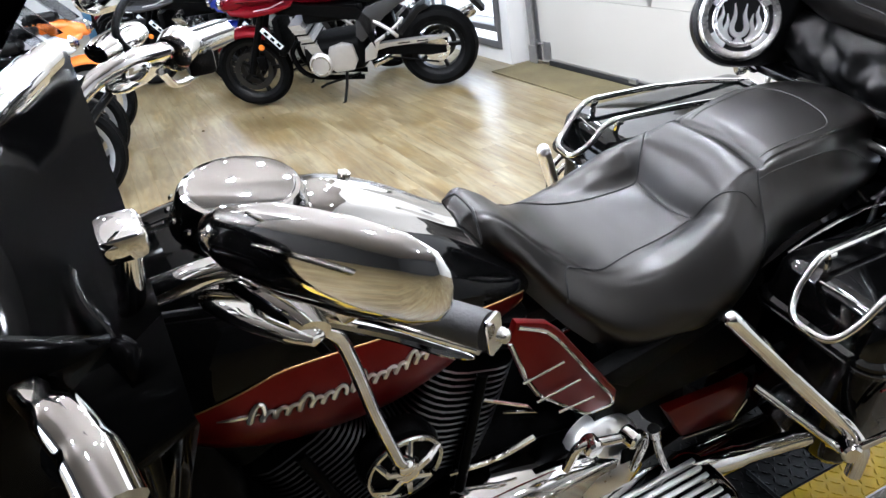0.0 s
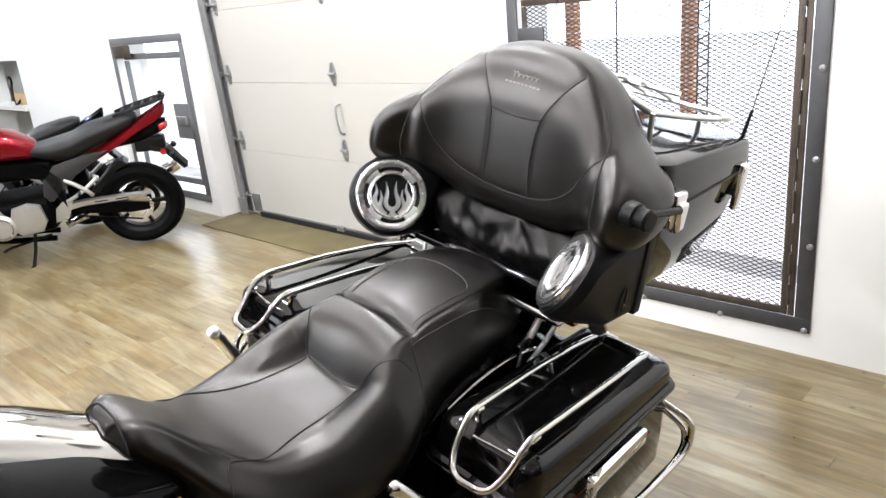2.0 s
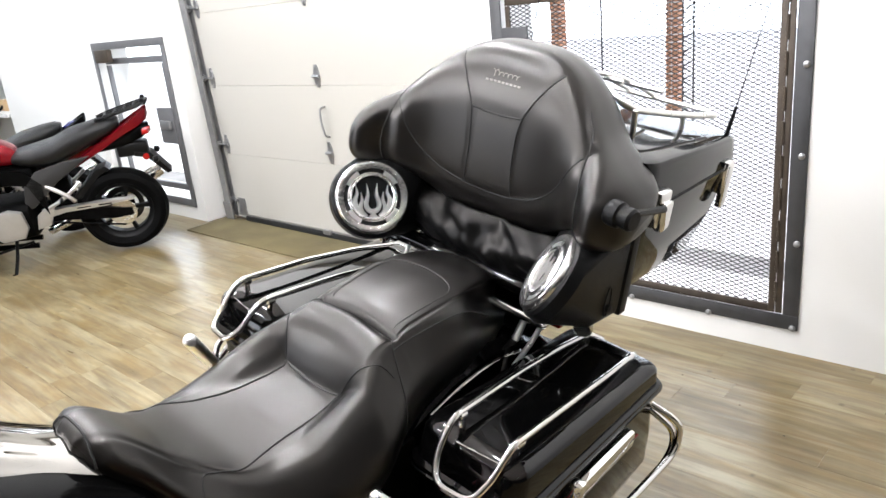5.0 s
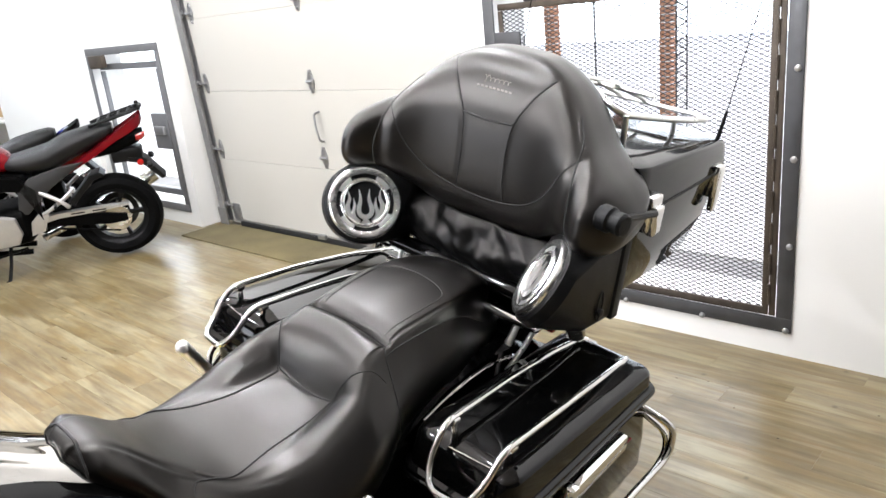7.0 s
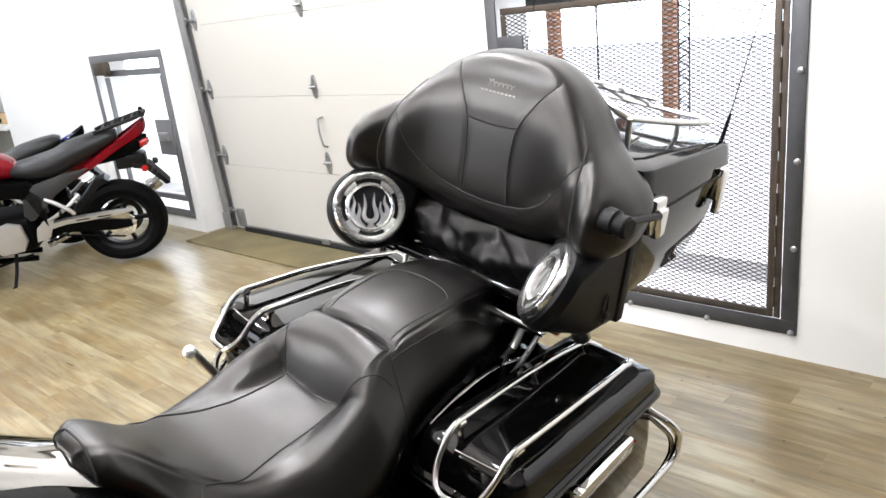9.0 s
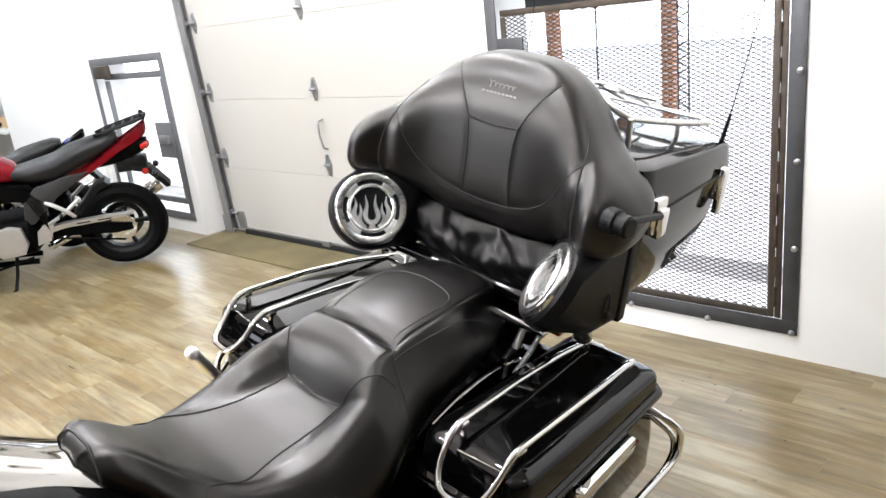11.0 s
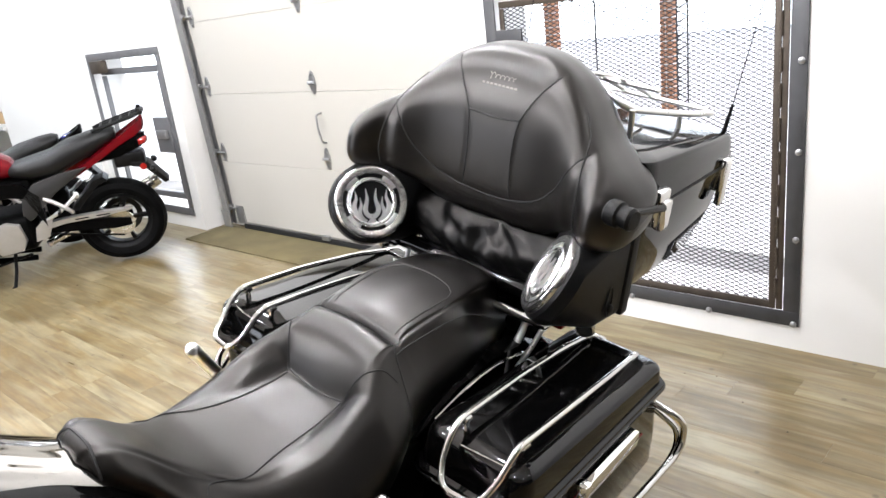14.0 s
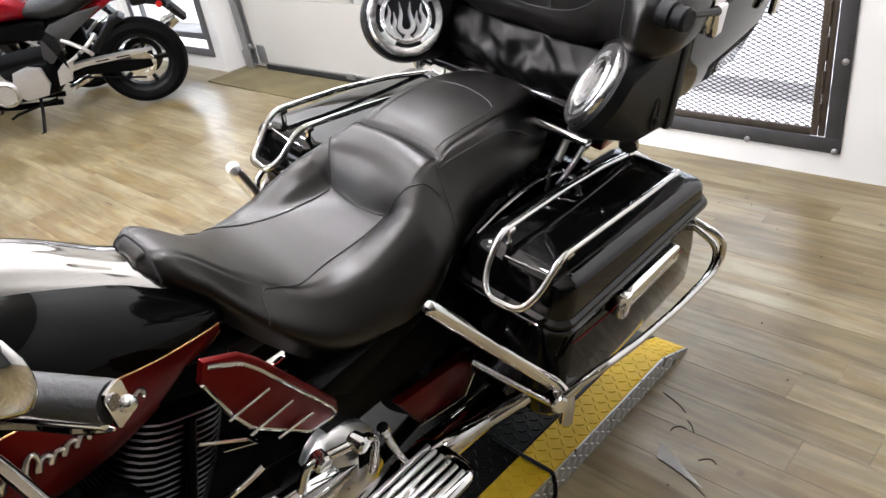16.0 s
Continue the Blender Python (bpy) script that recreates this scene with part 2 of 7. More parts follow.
SCUFF = mat("dark_scuff", (0.045, 0.035, 0.024), 0.8, vary=0.3, vary_scale=40)
BLUEPLASTIC = mat("blue_drum_plastic", (0.05, 0.13, 0.22), 0.5, vary=0.2)
PALEGREY = mat("pale_grey_shelf", (0.62, 0.61, 0.58), 0.6, vary=0.05)
CARD = mat("brown_card", (0.42, 0.28, 0.14), 0.8, vary=0.2)
GLASS = clear_glass("window_glass")
SCREEN = clear_glass("smoked_screen", (0.55, 0.55, 0.56))
LENS = clear_glass("lamp_lens", (0.95, 0.95, 0.95), 0.1)
MIRRORGLASS = mat("mirror_glass", (0.85, 0.86, 0.87), 0.01, metal=1.0)
LAMPGLOW = emit("lamp_glow", (1.0, 0.97, 0.92), 60.0)
TUBEGLOW = emit("tube_glow", (1.0, 0.98, 0.95), 7.0)
# glowing sheet in place of the bright outdoors; also gives the floor's glare
BACKDROPGLOW = emit("glowing_backdrop", (0.93, 0.98, 1.0), 4.2)
DISC = mat("dark_brake_steel", (0.035, 0.035, 0.035), 0.4, metal=0.9, vary=0.2, vary_scale=20)


# ---- mesh helpers ----
def link(name, bm, material, parent=None, label="", smooth=True):
    me = bpy.data.meshes.new(name)
    bm.normal_update()
    bm.to_mesh(me)
    bm.free()
    for m in material if isinstance(material, (list, tuple)) else [material]:
        me.materials.append(m)
    if smooth:
        for p in me.polygons:
            p.use_smooth = True
        me.set_sharp_from_angle(angle=radians(38))
    ob = new(name, me)
    ob.parent = parent
    if label:
        ob["label"] = label
    return ob


def part(name, bm, material, parent, label="", smooth=True):
    return link(name, bm, material, parent, label, smooth)


def empty(name, m=None):
    ob = new(name)
    ob.empty_display_size = 0.1
    if m is not None:
        ob.matrix_basis = m
    return ob


def box(x0, y0, z0, x1, y1, z1, bev=0.0, bm=None, seg=2):
    bm = bm or bmesh.new()
    made = bmesh.ops.create_cube(bm, size=1.0)["verts"]
    for v in made:
        v.co = Vector((x0 + (v.co.x + 0.5) * (x1 - x0), y0 + (v.co.y + 0.5) * (y1 - y0), z0 + (v.co.z + 0.5) * (z1 - z0)))
    if bev:
        edges = list({e for v in made for e in v.link_edges})
        bmesh.ops.bevel(bm, geom=edges, offset=bev, segments=seg, affect="EDGES", profile=0.5)
    return bm


def spline(pts, per=8, closed=False):
    """Catmull-Rom through the points."""
    p = [Vector(q) for q in pts]
    n, out = len(p), []
    for i in range(n if closed else n - 1):
        a = p[(i - 1) % n] if closed or i else p[0] * 2 - p[1]
        b, c = p[i], p[(i + 1) % n]
        d = p[(i + 2) % n] if closed or i + 2 < n else p[-1] * 2 - p[-2]
        for k in range(per):
            t = k / per
            out.append(0.5 * (2 * b + (c - a) * t + (2 * a - 5 * b + 4 * c - d) * t * t + (3 * b - a - 3 * c + d) * t**3))
    if not closed:
        out.append(p[-1])
    return out


def rounded(pts, r, per=4):
    """A polyline with its corners rounded off."""
    p = [Vector(q) for q in pts]
    out = [p[0]]
    for a, b, c in zip(p, p[1:], p[2:]):
        d0, d1 = (a - b), (c - b)
        s = min(r, d0.length * 0.45, d1.length * 0.45)
        s0, s1 = b + d0.normalized() * s, b + d1.normalized() * s
        for k in range(per + 1):
            t = k / per
            out.append(s0 * (1 - t) ** 2 + b * 2 * t * (1 - t) + s1 * t * t)
    return out + [p[-1]]


def tube(path, r, bm=None, n=10, closed=False, caps=True):
    """A round tube along a path; r is a number or one per point."""
    bm = bm or bmesh.new()
    p = [Vector(q) for q in path]
    rs = r if isinstance(r, (list, tuple)) else [r] * len(p)
    rings, side = [], None
    for i, q in enumerate(p):
        a = p[i - 1] if i or closed else q
        b = p[(i + 1) % len(p)] if i + 1 < len(p) or closed else q
        t = (b - a).normalized() if (b - a).length > 1e-9 else Vector((0, 0, 1))
        if side is None:
            side = t.orthogonal().normalized()
        side = (side - t * side.dot(t)).normalized()
        up = t.cross(side)
        rings.append([bm.verts.new(q + (side * math.cos(2 * math.pi * k / n) + up * math.sin(2 * math.pi * k / n)) * rs[i]) for k in range(n)])
    m = len(rings)
    for i in range(m if closed else m - 1):
        a, b = rings[i], rings[(i + 1) % m]
        for k in range(n):
            bm.faces.new((a[k], a[(k + 1) % n], b[(k + 1) % n], b[k]))
    if caps and not closed:
        bm.faces.new(rings[0][::-1])
        bm.faces.new(rings[-1])
    return bm


def loft(rings, bm=None, closed=True, caps=True):
    """Skins rings of points of equal count."""
    bm = bm or bmesh.new()
    vs = [[bm.verts.new(Vector(q)) for q in ring] for ring in rings]
    n = len(vs[0])
    for a, b in zip(vs, vs[1:]):
        for k in range(n if closed else n - 1):
            bm.faces.new((a[k], a[(k + 1) % n], b[(k + 1) % n], b[k]))
    if caps and closed:
        bm.faces.new(vs[0][::-1])
        bm.faces.new(vs[-1])
    bmesh.ops.recalc_face_normals(bm, faces=bm.faces[:])
    return bm


def lathe(profile, origin, axis, bm=None, n=28):
    """A body of revolution: profile of (along, radius) round an axis."""
    axis = Vector(axis).normalized()
    side = axis.orthogonal().normalized()
    up = axis.cross(side)
    o = Vector(origin)
    rings = [[o + axis * a + (side * math.cos(2 * math.pi * k / n) + up * math.sin(2 * math.pi * k / n)) * max(r, 1e-4) for k in range(n)] for a, r in profile]
    return loft(rings, bm, caps=profile[0] != profile[-1])


def prism(outline, depth, frame_m, bm=None, bev=0.0):
    """A flat outline of (u, v) pushed out to a depth, laid by a matrix (u, v, w)."""
    own = bmesh.new()
    a = [own.verts.new(frame_m @ Vector((u, v, 0))) for u, v in outline]
    b = [own.verts.new(frame_m @ Vector((u, v, depth))) for u, v in outline]
    n = len(a)
    own.faces.new(a[::-1])
    top = own.faces.new(b)
    for k in range(n):
        own.faces.new((a[k], a[(k + 1) % n], b[(k + 1) % n], b[k]))
    bmesh.ops.recalc_face_normals(own, faces=own.faces[:])
    if bev:
        bmesh.ops.bevel(own, geom=list(top.edges), offset=bev, segments=2, affect="EDGES", profile=0.5)
    if bm is None:
        return own
    me = bpy.data.meshes.new("scratch")
    own.to_mesh(me)
    own.free()
    bm.from_mesh(me)
    bpy.data.meshes.remove(me)
    return bm


def basis(origin, u, v):
    """A matrix whose columns are u, v and their normal."""
    u, v = Vector(u).normalized(), Vector(v)
    w = u.cross(v).normalized()
    v = w.cross(u)
    return Matrix.Translation(origin) @ Matrix((u, v, w)).transposed().to_4x4()


def ramp(t, table):
    """Smooth interpolation in rows of (t, value, ...), Catmull-Rom."""
    if t <= table[0][0]:
        return table[0][1:]
    for i in range(len(table) - 1):
        if t <= table[i + 1][0]:
            a, b = table[i], table[i + 1]
            p = table[i - 1] if i else a
            q = table[i + 2] if i + 2 < len(table) else b
            s = (t - a[0]) / (b[0] - a[0])
            h = b[0] - a[0]
            out = []
            for k in range(1, len(a)):
                m0 = (b[k] - p[k]) / (b[0] - p[0]) * h
                m1 = (q[k] - a[k]) / (q[0] - a[0]) * h
                out.append((2 * s**3 - 3 * s * s + 1) * a[k] + (s**3 - 2 * s * s + s) * m0 + (3 * s * s - 2 * s**3) * b[k] + (s**3 - s * s) * m1)
            return out
    return table[-1][1:]


def mirrored(bm):
    """The same mesh with x turned over."""
    bmesh.ops.scale(bm, vec=(-1, 1, 1), verts=bm.verts[:])
    bmesh.ops.reverse_faces(bm, faces=bm.faces[:])
    return bm


# ---- the showroom ----
WALL_Y, DOOR_Y, BACK_Y = 1.86, 2.04, 2.16
GAR_L, GAR_R = -4.64, -1.675
WEST_X, EAST_X, SOUTH_Y, CEIL_Z = -15.5, 6.5, -8.0, 3.7


def slab(name, spans, material, label, category="wall"):
    """A piece of the setting out of several boxes."""
    bm = bmesh.new()
    for s in spans:
        box(*s, bm=bm)
    return tagged(link(name, bm, material, None, label, smooth=False), label, category, kind="structure")


WIN = (-1.488, -0.050, 0.127, 1.60)
GLZ = (-6.070, -4.788, 0.131, 1.462)
NICHE = (-10.25, -8.70, 0.06, 1.335)
BAY = (-15.5, -10.62, 0.0, 1.47)
slab("wall_north", [
    (NICHE[1], WALL_Y, 0, GLZ[0], BACK_Y, CEIL_Z), (NICHE[0], WALL_Y, NICHE[3], NICHE[1], BACK_Y, CEIL_Z), (NICHE[0], WALL_Y, 0, NICHE[1], BACK_Y, NICHE[2]),
    (BAY[1], WALL_Y, 0, NICHE[0], BACK_Y, CEIL_Z), (BAY[0], WALL_Y, BAY[3], BAY[1], BACK_Y, CEIL_Z),
    (GLZ[0], WALL_Y, 0, GLZ[1], BACK_Y, GLZ[2]), (GLZ[0], WALL_Y, GLZ[3], GLZ[1], BACK_Y, CEIL_Z),
    (GLZ[1], WALL_Y, 0, GAR_L, BACK_Y, CEIL_Z), (GAR_L, WALL_Y, 2.28, GAR_R, BACK_Y, CEIL_Z),
    (GAR_R, WALL_Y, 0, WIN[0], BACK_Y, CEIL_Z), (WIN[0], WALL_Y, 0, WIN[1], BACK_Y, WIN[2]), (WIN[0], WALL_Y, WIN[3], WIN[1], BACK_Y, CEIL_Z),
    (WIN[1], WALL_Y, 0, EAST_X, BACK_Y, CEIL_Z)], WALL, "white-painted showroom wall with a garage door and two barred windows")
slab("wall_pilaster", [(-6.34, WALL_Y - 0.05, 0, -6.22, WALL_Y - 0.0005, CEIL_Z)], WALL, "shallow white pilaster beside the corner window")
slab("wall_east", [(EAST_X, SOUTH_Y, 0, EAST_X + 0.15, BACK_Y, CEIL_Z)], DARKWALL, "unseen side wall, near black to keep reflections dark")
# opening for the added shop window, south and out of view
FRONT = (-7.4, -0.6, 0.1, 2.1)
slab("wall_south", [(WEST_X, SOUTH_Y - 0.15, 0, FRONT[0], SOUTH_Y, CEIL_Z), (FRONT[1], SOUTH_Y - 0.15, 0, EAST_X, SOUTH_Y, CEIL_Z),
    (FRONT[0], SOUTH_Y - 0.15, 0, FRONT[1], SOUTH_Y, FRONT[2]), (FRONT[0], SOUTH_Y - 0.15, FRONT[3], FRONT[1], SOUTH_Y, CEIL_Z)], DARKWALL, "unseen front wall, near black to keep reflections dark, with the added window")
slab("wall_west", [(WEST_X - 0.15, SOUTH_Y, 0, WEST_X, 3.0, CEIL_Z)], WALL, "far white end wall of the showroom")
slab("wall_alcove", [(WEST_X, 2.85, 0, -8.55, 3.0, CEIL_Z), (-8.70, BACK_Y, 0, -8.55, 2.85, CEIL_Z), (-10.45, BACK_Y, 0, -10.35, 2.85, CEIL_Z)], WALL, "white wall at the back of the shelf niches")
slab("shelf", [(NICHE[0], WALL_Y - 0.04, 0.76, NICHE[1], 2.6, 0.80)], PALEGREY, "pale grey shelf board in the wall niche", "shelf")
slab("ceiling", [(WEST_X, SOUTH_Y, CEIL_Z, EAST_X, BACK_Y, CEIL_Z + 0.12), (WEST_X, BACK_Y, CEIL_Z, -8.55, 3.0, CEIL_Z + 0.12)], CEIL, "plain ceiling of the showroom, out of view, toned dark against sheen", "ceiling")

# floor: boards laid along x; those near the lift are pieces of their own
floor_bm = box(WEST_X, SOUTH_Y, -0.12, EAST_X, BACK_Y, -0.004)
box(WEST_X, BACK_Y + 0.0005, -0.12, -8.55, 2.85, -0.004, bm=floor_bm)
floor = tagged(link("floor", floor_bm, JOINT), "pale limed-oak laminate floor, worn and glossy", "floor", kind="structure")
BOARD_W = 0.125


def board_mesh(length):
    bm = box(0, 0.0003, -0.01, length - 0.0006, BOARD_W - 0.0003, 0.0, 0.0003, seg=1)
    me = bpy.data.meshes.new("floor_board")
    bm.to_mesh(me)
    bm.free()
    me.materials.append(OAK)
    return me


board_lengths = [0.75, 0.95, 1.2]
boards = [board_mesh(s) for s in board_lengths]
rest_v, rest_f = [], []
rng = random.Random(4)
row_y = SOUTH_Y
near_boards = []
while row_y < 2.85 - BOARD_W:
    x = WEST_X + rng.uniform(-0.9, 0)
    while x < EAST_X:
        k = rng.randrange(3)
        s = board_lengths[k]
        x0, x1 = max(x, WEST_X), min(x + s, EAST_X)
        whole = x0 == x and x1 == x + s
        if whole and -4.3 < x < 1.0 and -0.6 < row_y < 1.74 and len(near_boards) < 300:
            near_boards.append((k, x, row_y))
        elif x1 > x0 and not (row_y > 1.86 and x0 > -8.9):
            b0 = len(rest_v)
            ya, yb = row_y + 0.0006, row_y + BOARD_W - 0.0006
            rest_v += [(x0, ya, 0), (x1 - 0.0012, ya, 0), (x1 - 0.0012, yb, 0), (x0, yb, 0)]
            rest_f.append((b0, b0 + 1, b0 + 2, b0 + 3))
        elif x1 > x0 and GAR_L < x0 and x1 < GAR_R and row_y < 2.04:
            b0 = len(rest_v)
            ya, yb = row_y + 0.0006, row_y + BOARD_W - 0.0006
            rest_v += [(x0, ya, 0), (x1 - 0.0012, ya, 0), (x1 - 0.0012, yb, 0), (x0, yb, 0)]
            rest_f.append((b0, b0 + 1, b0 + 2, b0 + 3))
        x += s
    row_y += BOARD_W
rest_me = bpy.data.meshes.new("floor_boards")
rest_me.from_pydata(rest_v, [], rest_f)
rest_me.materials.append(OAK)
rest = new("floor_boards", rest_me)
rest.parent = floor
tagged(rest, kind="stuff")

# sectional garage door
garage = empty("garage_door", pose(0, DOOR_Y, 0) @ Matrix.Rotation(radians(2.4), 4, "X") @ pose(0, -DOOR_Y, 0))
tagged(garage, "cream sectional garage door with galvanised hinges and track, closed", "garage door")
for i in range(4):
    z0 = 0.02 + i * 0.533
    bm = box(-4.475, DOOR_Y, z0 + 0.0005, GAR_R + 0.1, DOOR_Y + 0.045, z0 + 0.532, 0.0025)
    part("door_panel", bm, DOORPAINT, garage, smooth=False)
part("backing", box(-4.63, DOOR_Y + 0.047, 0.0, GAR_R + 0.1, DOOR_Y + 0.055, 2.28), DOORPAINT, garage, smooth=False)
part("bottom_seal", box(-4.33, DOOR_Y - 0.012, 0.0, GAR_R + 0.1, DOOR_Y + 0.05, 0.040, 0.004), SEAL, garage, "black rubber bottom seal")
part("bottom_rail", box(-4.40, DOOR_Y - 0.006, 0.042, GAR_R + 0.1, DOOR_Y - 0.0005, 0.056), GALV, garage)


def hinge_mesh(x, z):
    """A leaf hinge: two tapered leaves, a knuckle and bolts."""
    m = basis((x, DOOR_Y - 0.0005, z), (1, 0, 0), (0, 0, 1))
    bm = prism([(-0.012, -0.075), (0.012, -0.075), (0.03, -0.02), (0.03, 0.02), (0.012, 0.075), (-0.012, 0.075), (-0.03, 0.02), (-0.03, -0.02)], 0.006, m, bev=0.001)
    tube([(x - 0.035, DOOR_Y - 0.014, z), (x + 0.035, DOOR_Y - 0.014, z)], 0.011, bm, 8)
    for dz in (-0.055, 0.055):
        lathe([(0, 0.008), (0.007, 0.008), (0.008, 0.004)], (x, DOOR_Y - 0.005, z + dz), (0, -1, 0), bm, 6)
    return bm


for x in (-4.38, -3.095):
    for z in (0.632, 1.145, 1.66):
        part("hinge", hinge_mesh(x, z), GALV, garage)
for z in (0.17, 0.632, 1.145, 1.66):
    bm = tube([(-4.38, DOOR_Y - 0.02, z), (-4.47, DOOR_Y - 0.02, z)], 0.009, None, 8)
    lathe([(0, 0.02), (0.006, 0.027), (0.02, 0.027), (0.026, 0.02)], (-4.49, DOOR_Y - 0.02, z), (1, 0, 0), bm, 14)
    part("roller", bm, GALV, garage)
bm = prism([(0, 0), (0.07, 0), (0.07, 0.012), (0.012, 0.012), (0.012, 0.058), (0.07, 0.058), (0.07, 0.07), (0, 0.07)], 2.25, Matrix.Translation((-4.515, DOOR_Y - 0.06, 0.03)))
part("track", bm, GALV, garage, "galvanised vertical roller track", smooth=False)
bm = box(-4.60, DOOR_Y - 0.006, 0.05, -4.44, DOOR_Y, 0.20)
box(-4.53, DOOR_Y - 0.07, 0.02, -4.42, DOOR_Y - 0.062, 0.16, bm=bm)
part("track_bracket", bm, GALV, garage, smooth=False)
part("corner_bracket", box(-4.40, DOOR_Y - 0.01, 0.05, -4.30, DOOR_Y - 0.001, 0.19, 0.003), GALV, garage)
part("door_handle", tube(rounded([(-3.075, DOOR_Y, 0.945), (-3.075, DOOR_Y - 0.045, 0.94), (-3.068, DOOR_Y - 0.055, 0.85), (-3.055, DOOR_Y - 0.05, 0.76), (-3.075, DOOR_Y, 0.745)], 0.025), 0.0075), GALV, garage)
part("slide_latch", box(-3.31, DOOR_Y - 0.03, 0.03, -3.23, DOOR_Y - 0.005, 0.065, 0.004), GALV, garage)


def barred_window(name, x0, x1, z0, z1, label, steel):
    """A steel frame bolted over the opening, glass behind it and a clear view of the yard."""
    w = empty(name)
    tagged(w, label, "window", kind="structure")
    f = 0.042
    y0, y1 = WALL_Y - 0.012, WALL_Y - 0.002
    for nm, s in (("frame_bottom", (x0 - 0.02, y0, z0 - 0.02, x1 + 0.02, y1, z0 + f)), ("frame_top", (x0 - 0.02, y0, z1 - f, x1 + 0.02, y1, z1 + 0.02)),
                  ("frame_side", (x0 - 0.02, y0, z0 + f, x0 + f, y1, z1 - f)), ("frame_side", (x1 - f, y0, z0 + f, x1 + 0.02, y1, z1 - f))):
        part(nm, box(*s, 0.002), steel, w)
    return w


w1 = barred_window("window_1", *WIN[:2], *WIN[2:], "floor-level window behind a bolted steel frame with expanded metal mesh", STEEL)
for z in (0.118, 0.48, 0.83, 1.17, 1.52):
    part("bolt", lathe([(0, 0.013), (0.006, 0.013), (0.01, 0.007)], (WIN[1], WALL_Y - 0.012, z), (0, -1, 0), None, 10), GALV, w1)
for x in (-1.13, -0.77, -0.40):
    part("bolt", lathe([(0, 0.013), (0.006, 0.013), (0.01, 0.007)], (x, WALL_Y - 0.012, WIN[2] - 0.012), (0, -1, 0), None, 10), GALV, w1)
part("hinge_strip", box(WIN[1] - 0.071, WALL_Y - 0.012, WIN[2] + 0.046, WIN[1] - 0.046, WALL_Y - 0.002, WIN[3] - 0.046, 0.002), RUSTY, w1, "worn brown steel hinge strip")
part("hinge_strip", box(WIN[1] - 0.100, WALL_Y - 0.012, WIN[2] + 0.046, WIN[1] - 0.074, WALL_Y - 0.002, WIN[3] - 0.046, 0.002), RUSTY, w1, "worn brown steel gate stile")
for z in [0.22 + 0.13 * k for k in range(10)]:
    part("hinge_knuckle", tube([(WIN[1] - 0.072, WALL_Y - 0.014, z), (WIN[1] - 0.072, WALL_Y - 0.014, z + 0.09)], 0.006, None, 8), RUSTY, w1)
part("lock_plate", box(WIN[0] + 0.048, WALL_Y - 0.02, 1.27, WIN[0] + 0.20, WALL_Y - 0.008, 1.37, 0.003), STEEL, w1, "steel lock plate")
part("gate_bar", box(WIN[0] + 0.046, WALL_Y + 0.022, 1.468, WIN[1] - 0.11, WALL_Y + 0.036, 1.498, 0.002), RUSTY, w1, "worn brown top bar of the mesh gate")
part("gate_bar", box(WIN[0] + 0.046, WALL_Y + 0.022, WIN[2] + 0.05, WIN[0] + 0.070, WALL_Y + 0.036, 1.466, 0.002), RUSTY, w1, "worn brown side bar of the mesh gate")
part("gate_bar", box(WIN[0] + 0.072, WALL_Y + 0.022, WIN[2] + 0.030, WIN[1] - 0.11, WALL_Y + 0.036, WIN[2] + 0.062, 0.002), RUSTY, w1, "worn brown bottom bar of the mesh gate")
# expanded metal mesh: zigzag strands joined into one sheet
mv, mf = [], []


def strand(a, b, w, d):
    ax, az = a
    bx, bz = b
    l = math.hypot(bx - ax, bz - az)
    nx, nz = -(bz - az) / l * w, (bx - ax) / l * w
    b0 = len(mv)
    for y in (WALL_Y + 0.03, WALL_Y + 0.03 + d):
        mv.extend([(ax + nx, y, az + nz), (bx + nx, y, bz + nz), (bx - nx, y, bz - nz), (ax - nx, y, az - nz)])
    for q in ((0, 1, 2, 3), (7, 6, 5, 4), (0, 4, 5, 1), (1, 5, 6, 2), (2, 6, 7, 3), (3, 7, 4, 0)):
        mf.append(tuple(b0 + i for i in q))


DW, DH = 0.040, 0.0185
mx0, mx1, mz0, mz1 = WIN[0] + 0.05, WIN[1] - 0.095, WIN[2] + 0.03, 1.49
for i in range(int((mx1 - mx0) / DW)):
    for j in range(int((mz1 - mz0) / DH)):
        cx, cz = mx0 + (i + 0.5) * DW, mz0 + (j + 0.5) * DH
        for sx, sz in ((-1, 1), (1, 1)):
            strand((cx + sx * DW / 2, cz), (cx, cz + sz * DH / 2), 0.0016, 0.003)
            strand((cx + sx * DW / 2, cz), (cx, cz - sz * DH / 2), 0.0016, 0.003)
mesh_me = bpy.data.meshes.new("expanded_mesh")
mesh_me.from_pydata(mv, [], mf)
mesh_me.materials.append(MESHSTEEL)
mesh_ob = new("expanded_mesh", mesh_me)
mesh_ob.parent = w1
mesh_ob["label"] = "dark expanded steel mesh"
tagged(mesh_ob, kind="stuff")
pane = part("pane", box(WIN[0], 1.90, WIN[2], WIN[1], 1.905, WIN[3]), GLASS, w1, smooth=False)
pane.visible_shadow = False

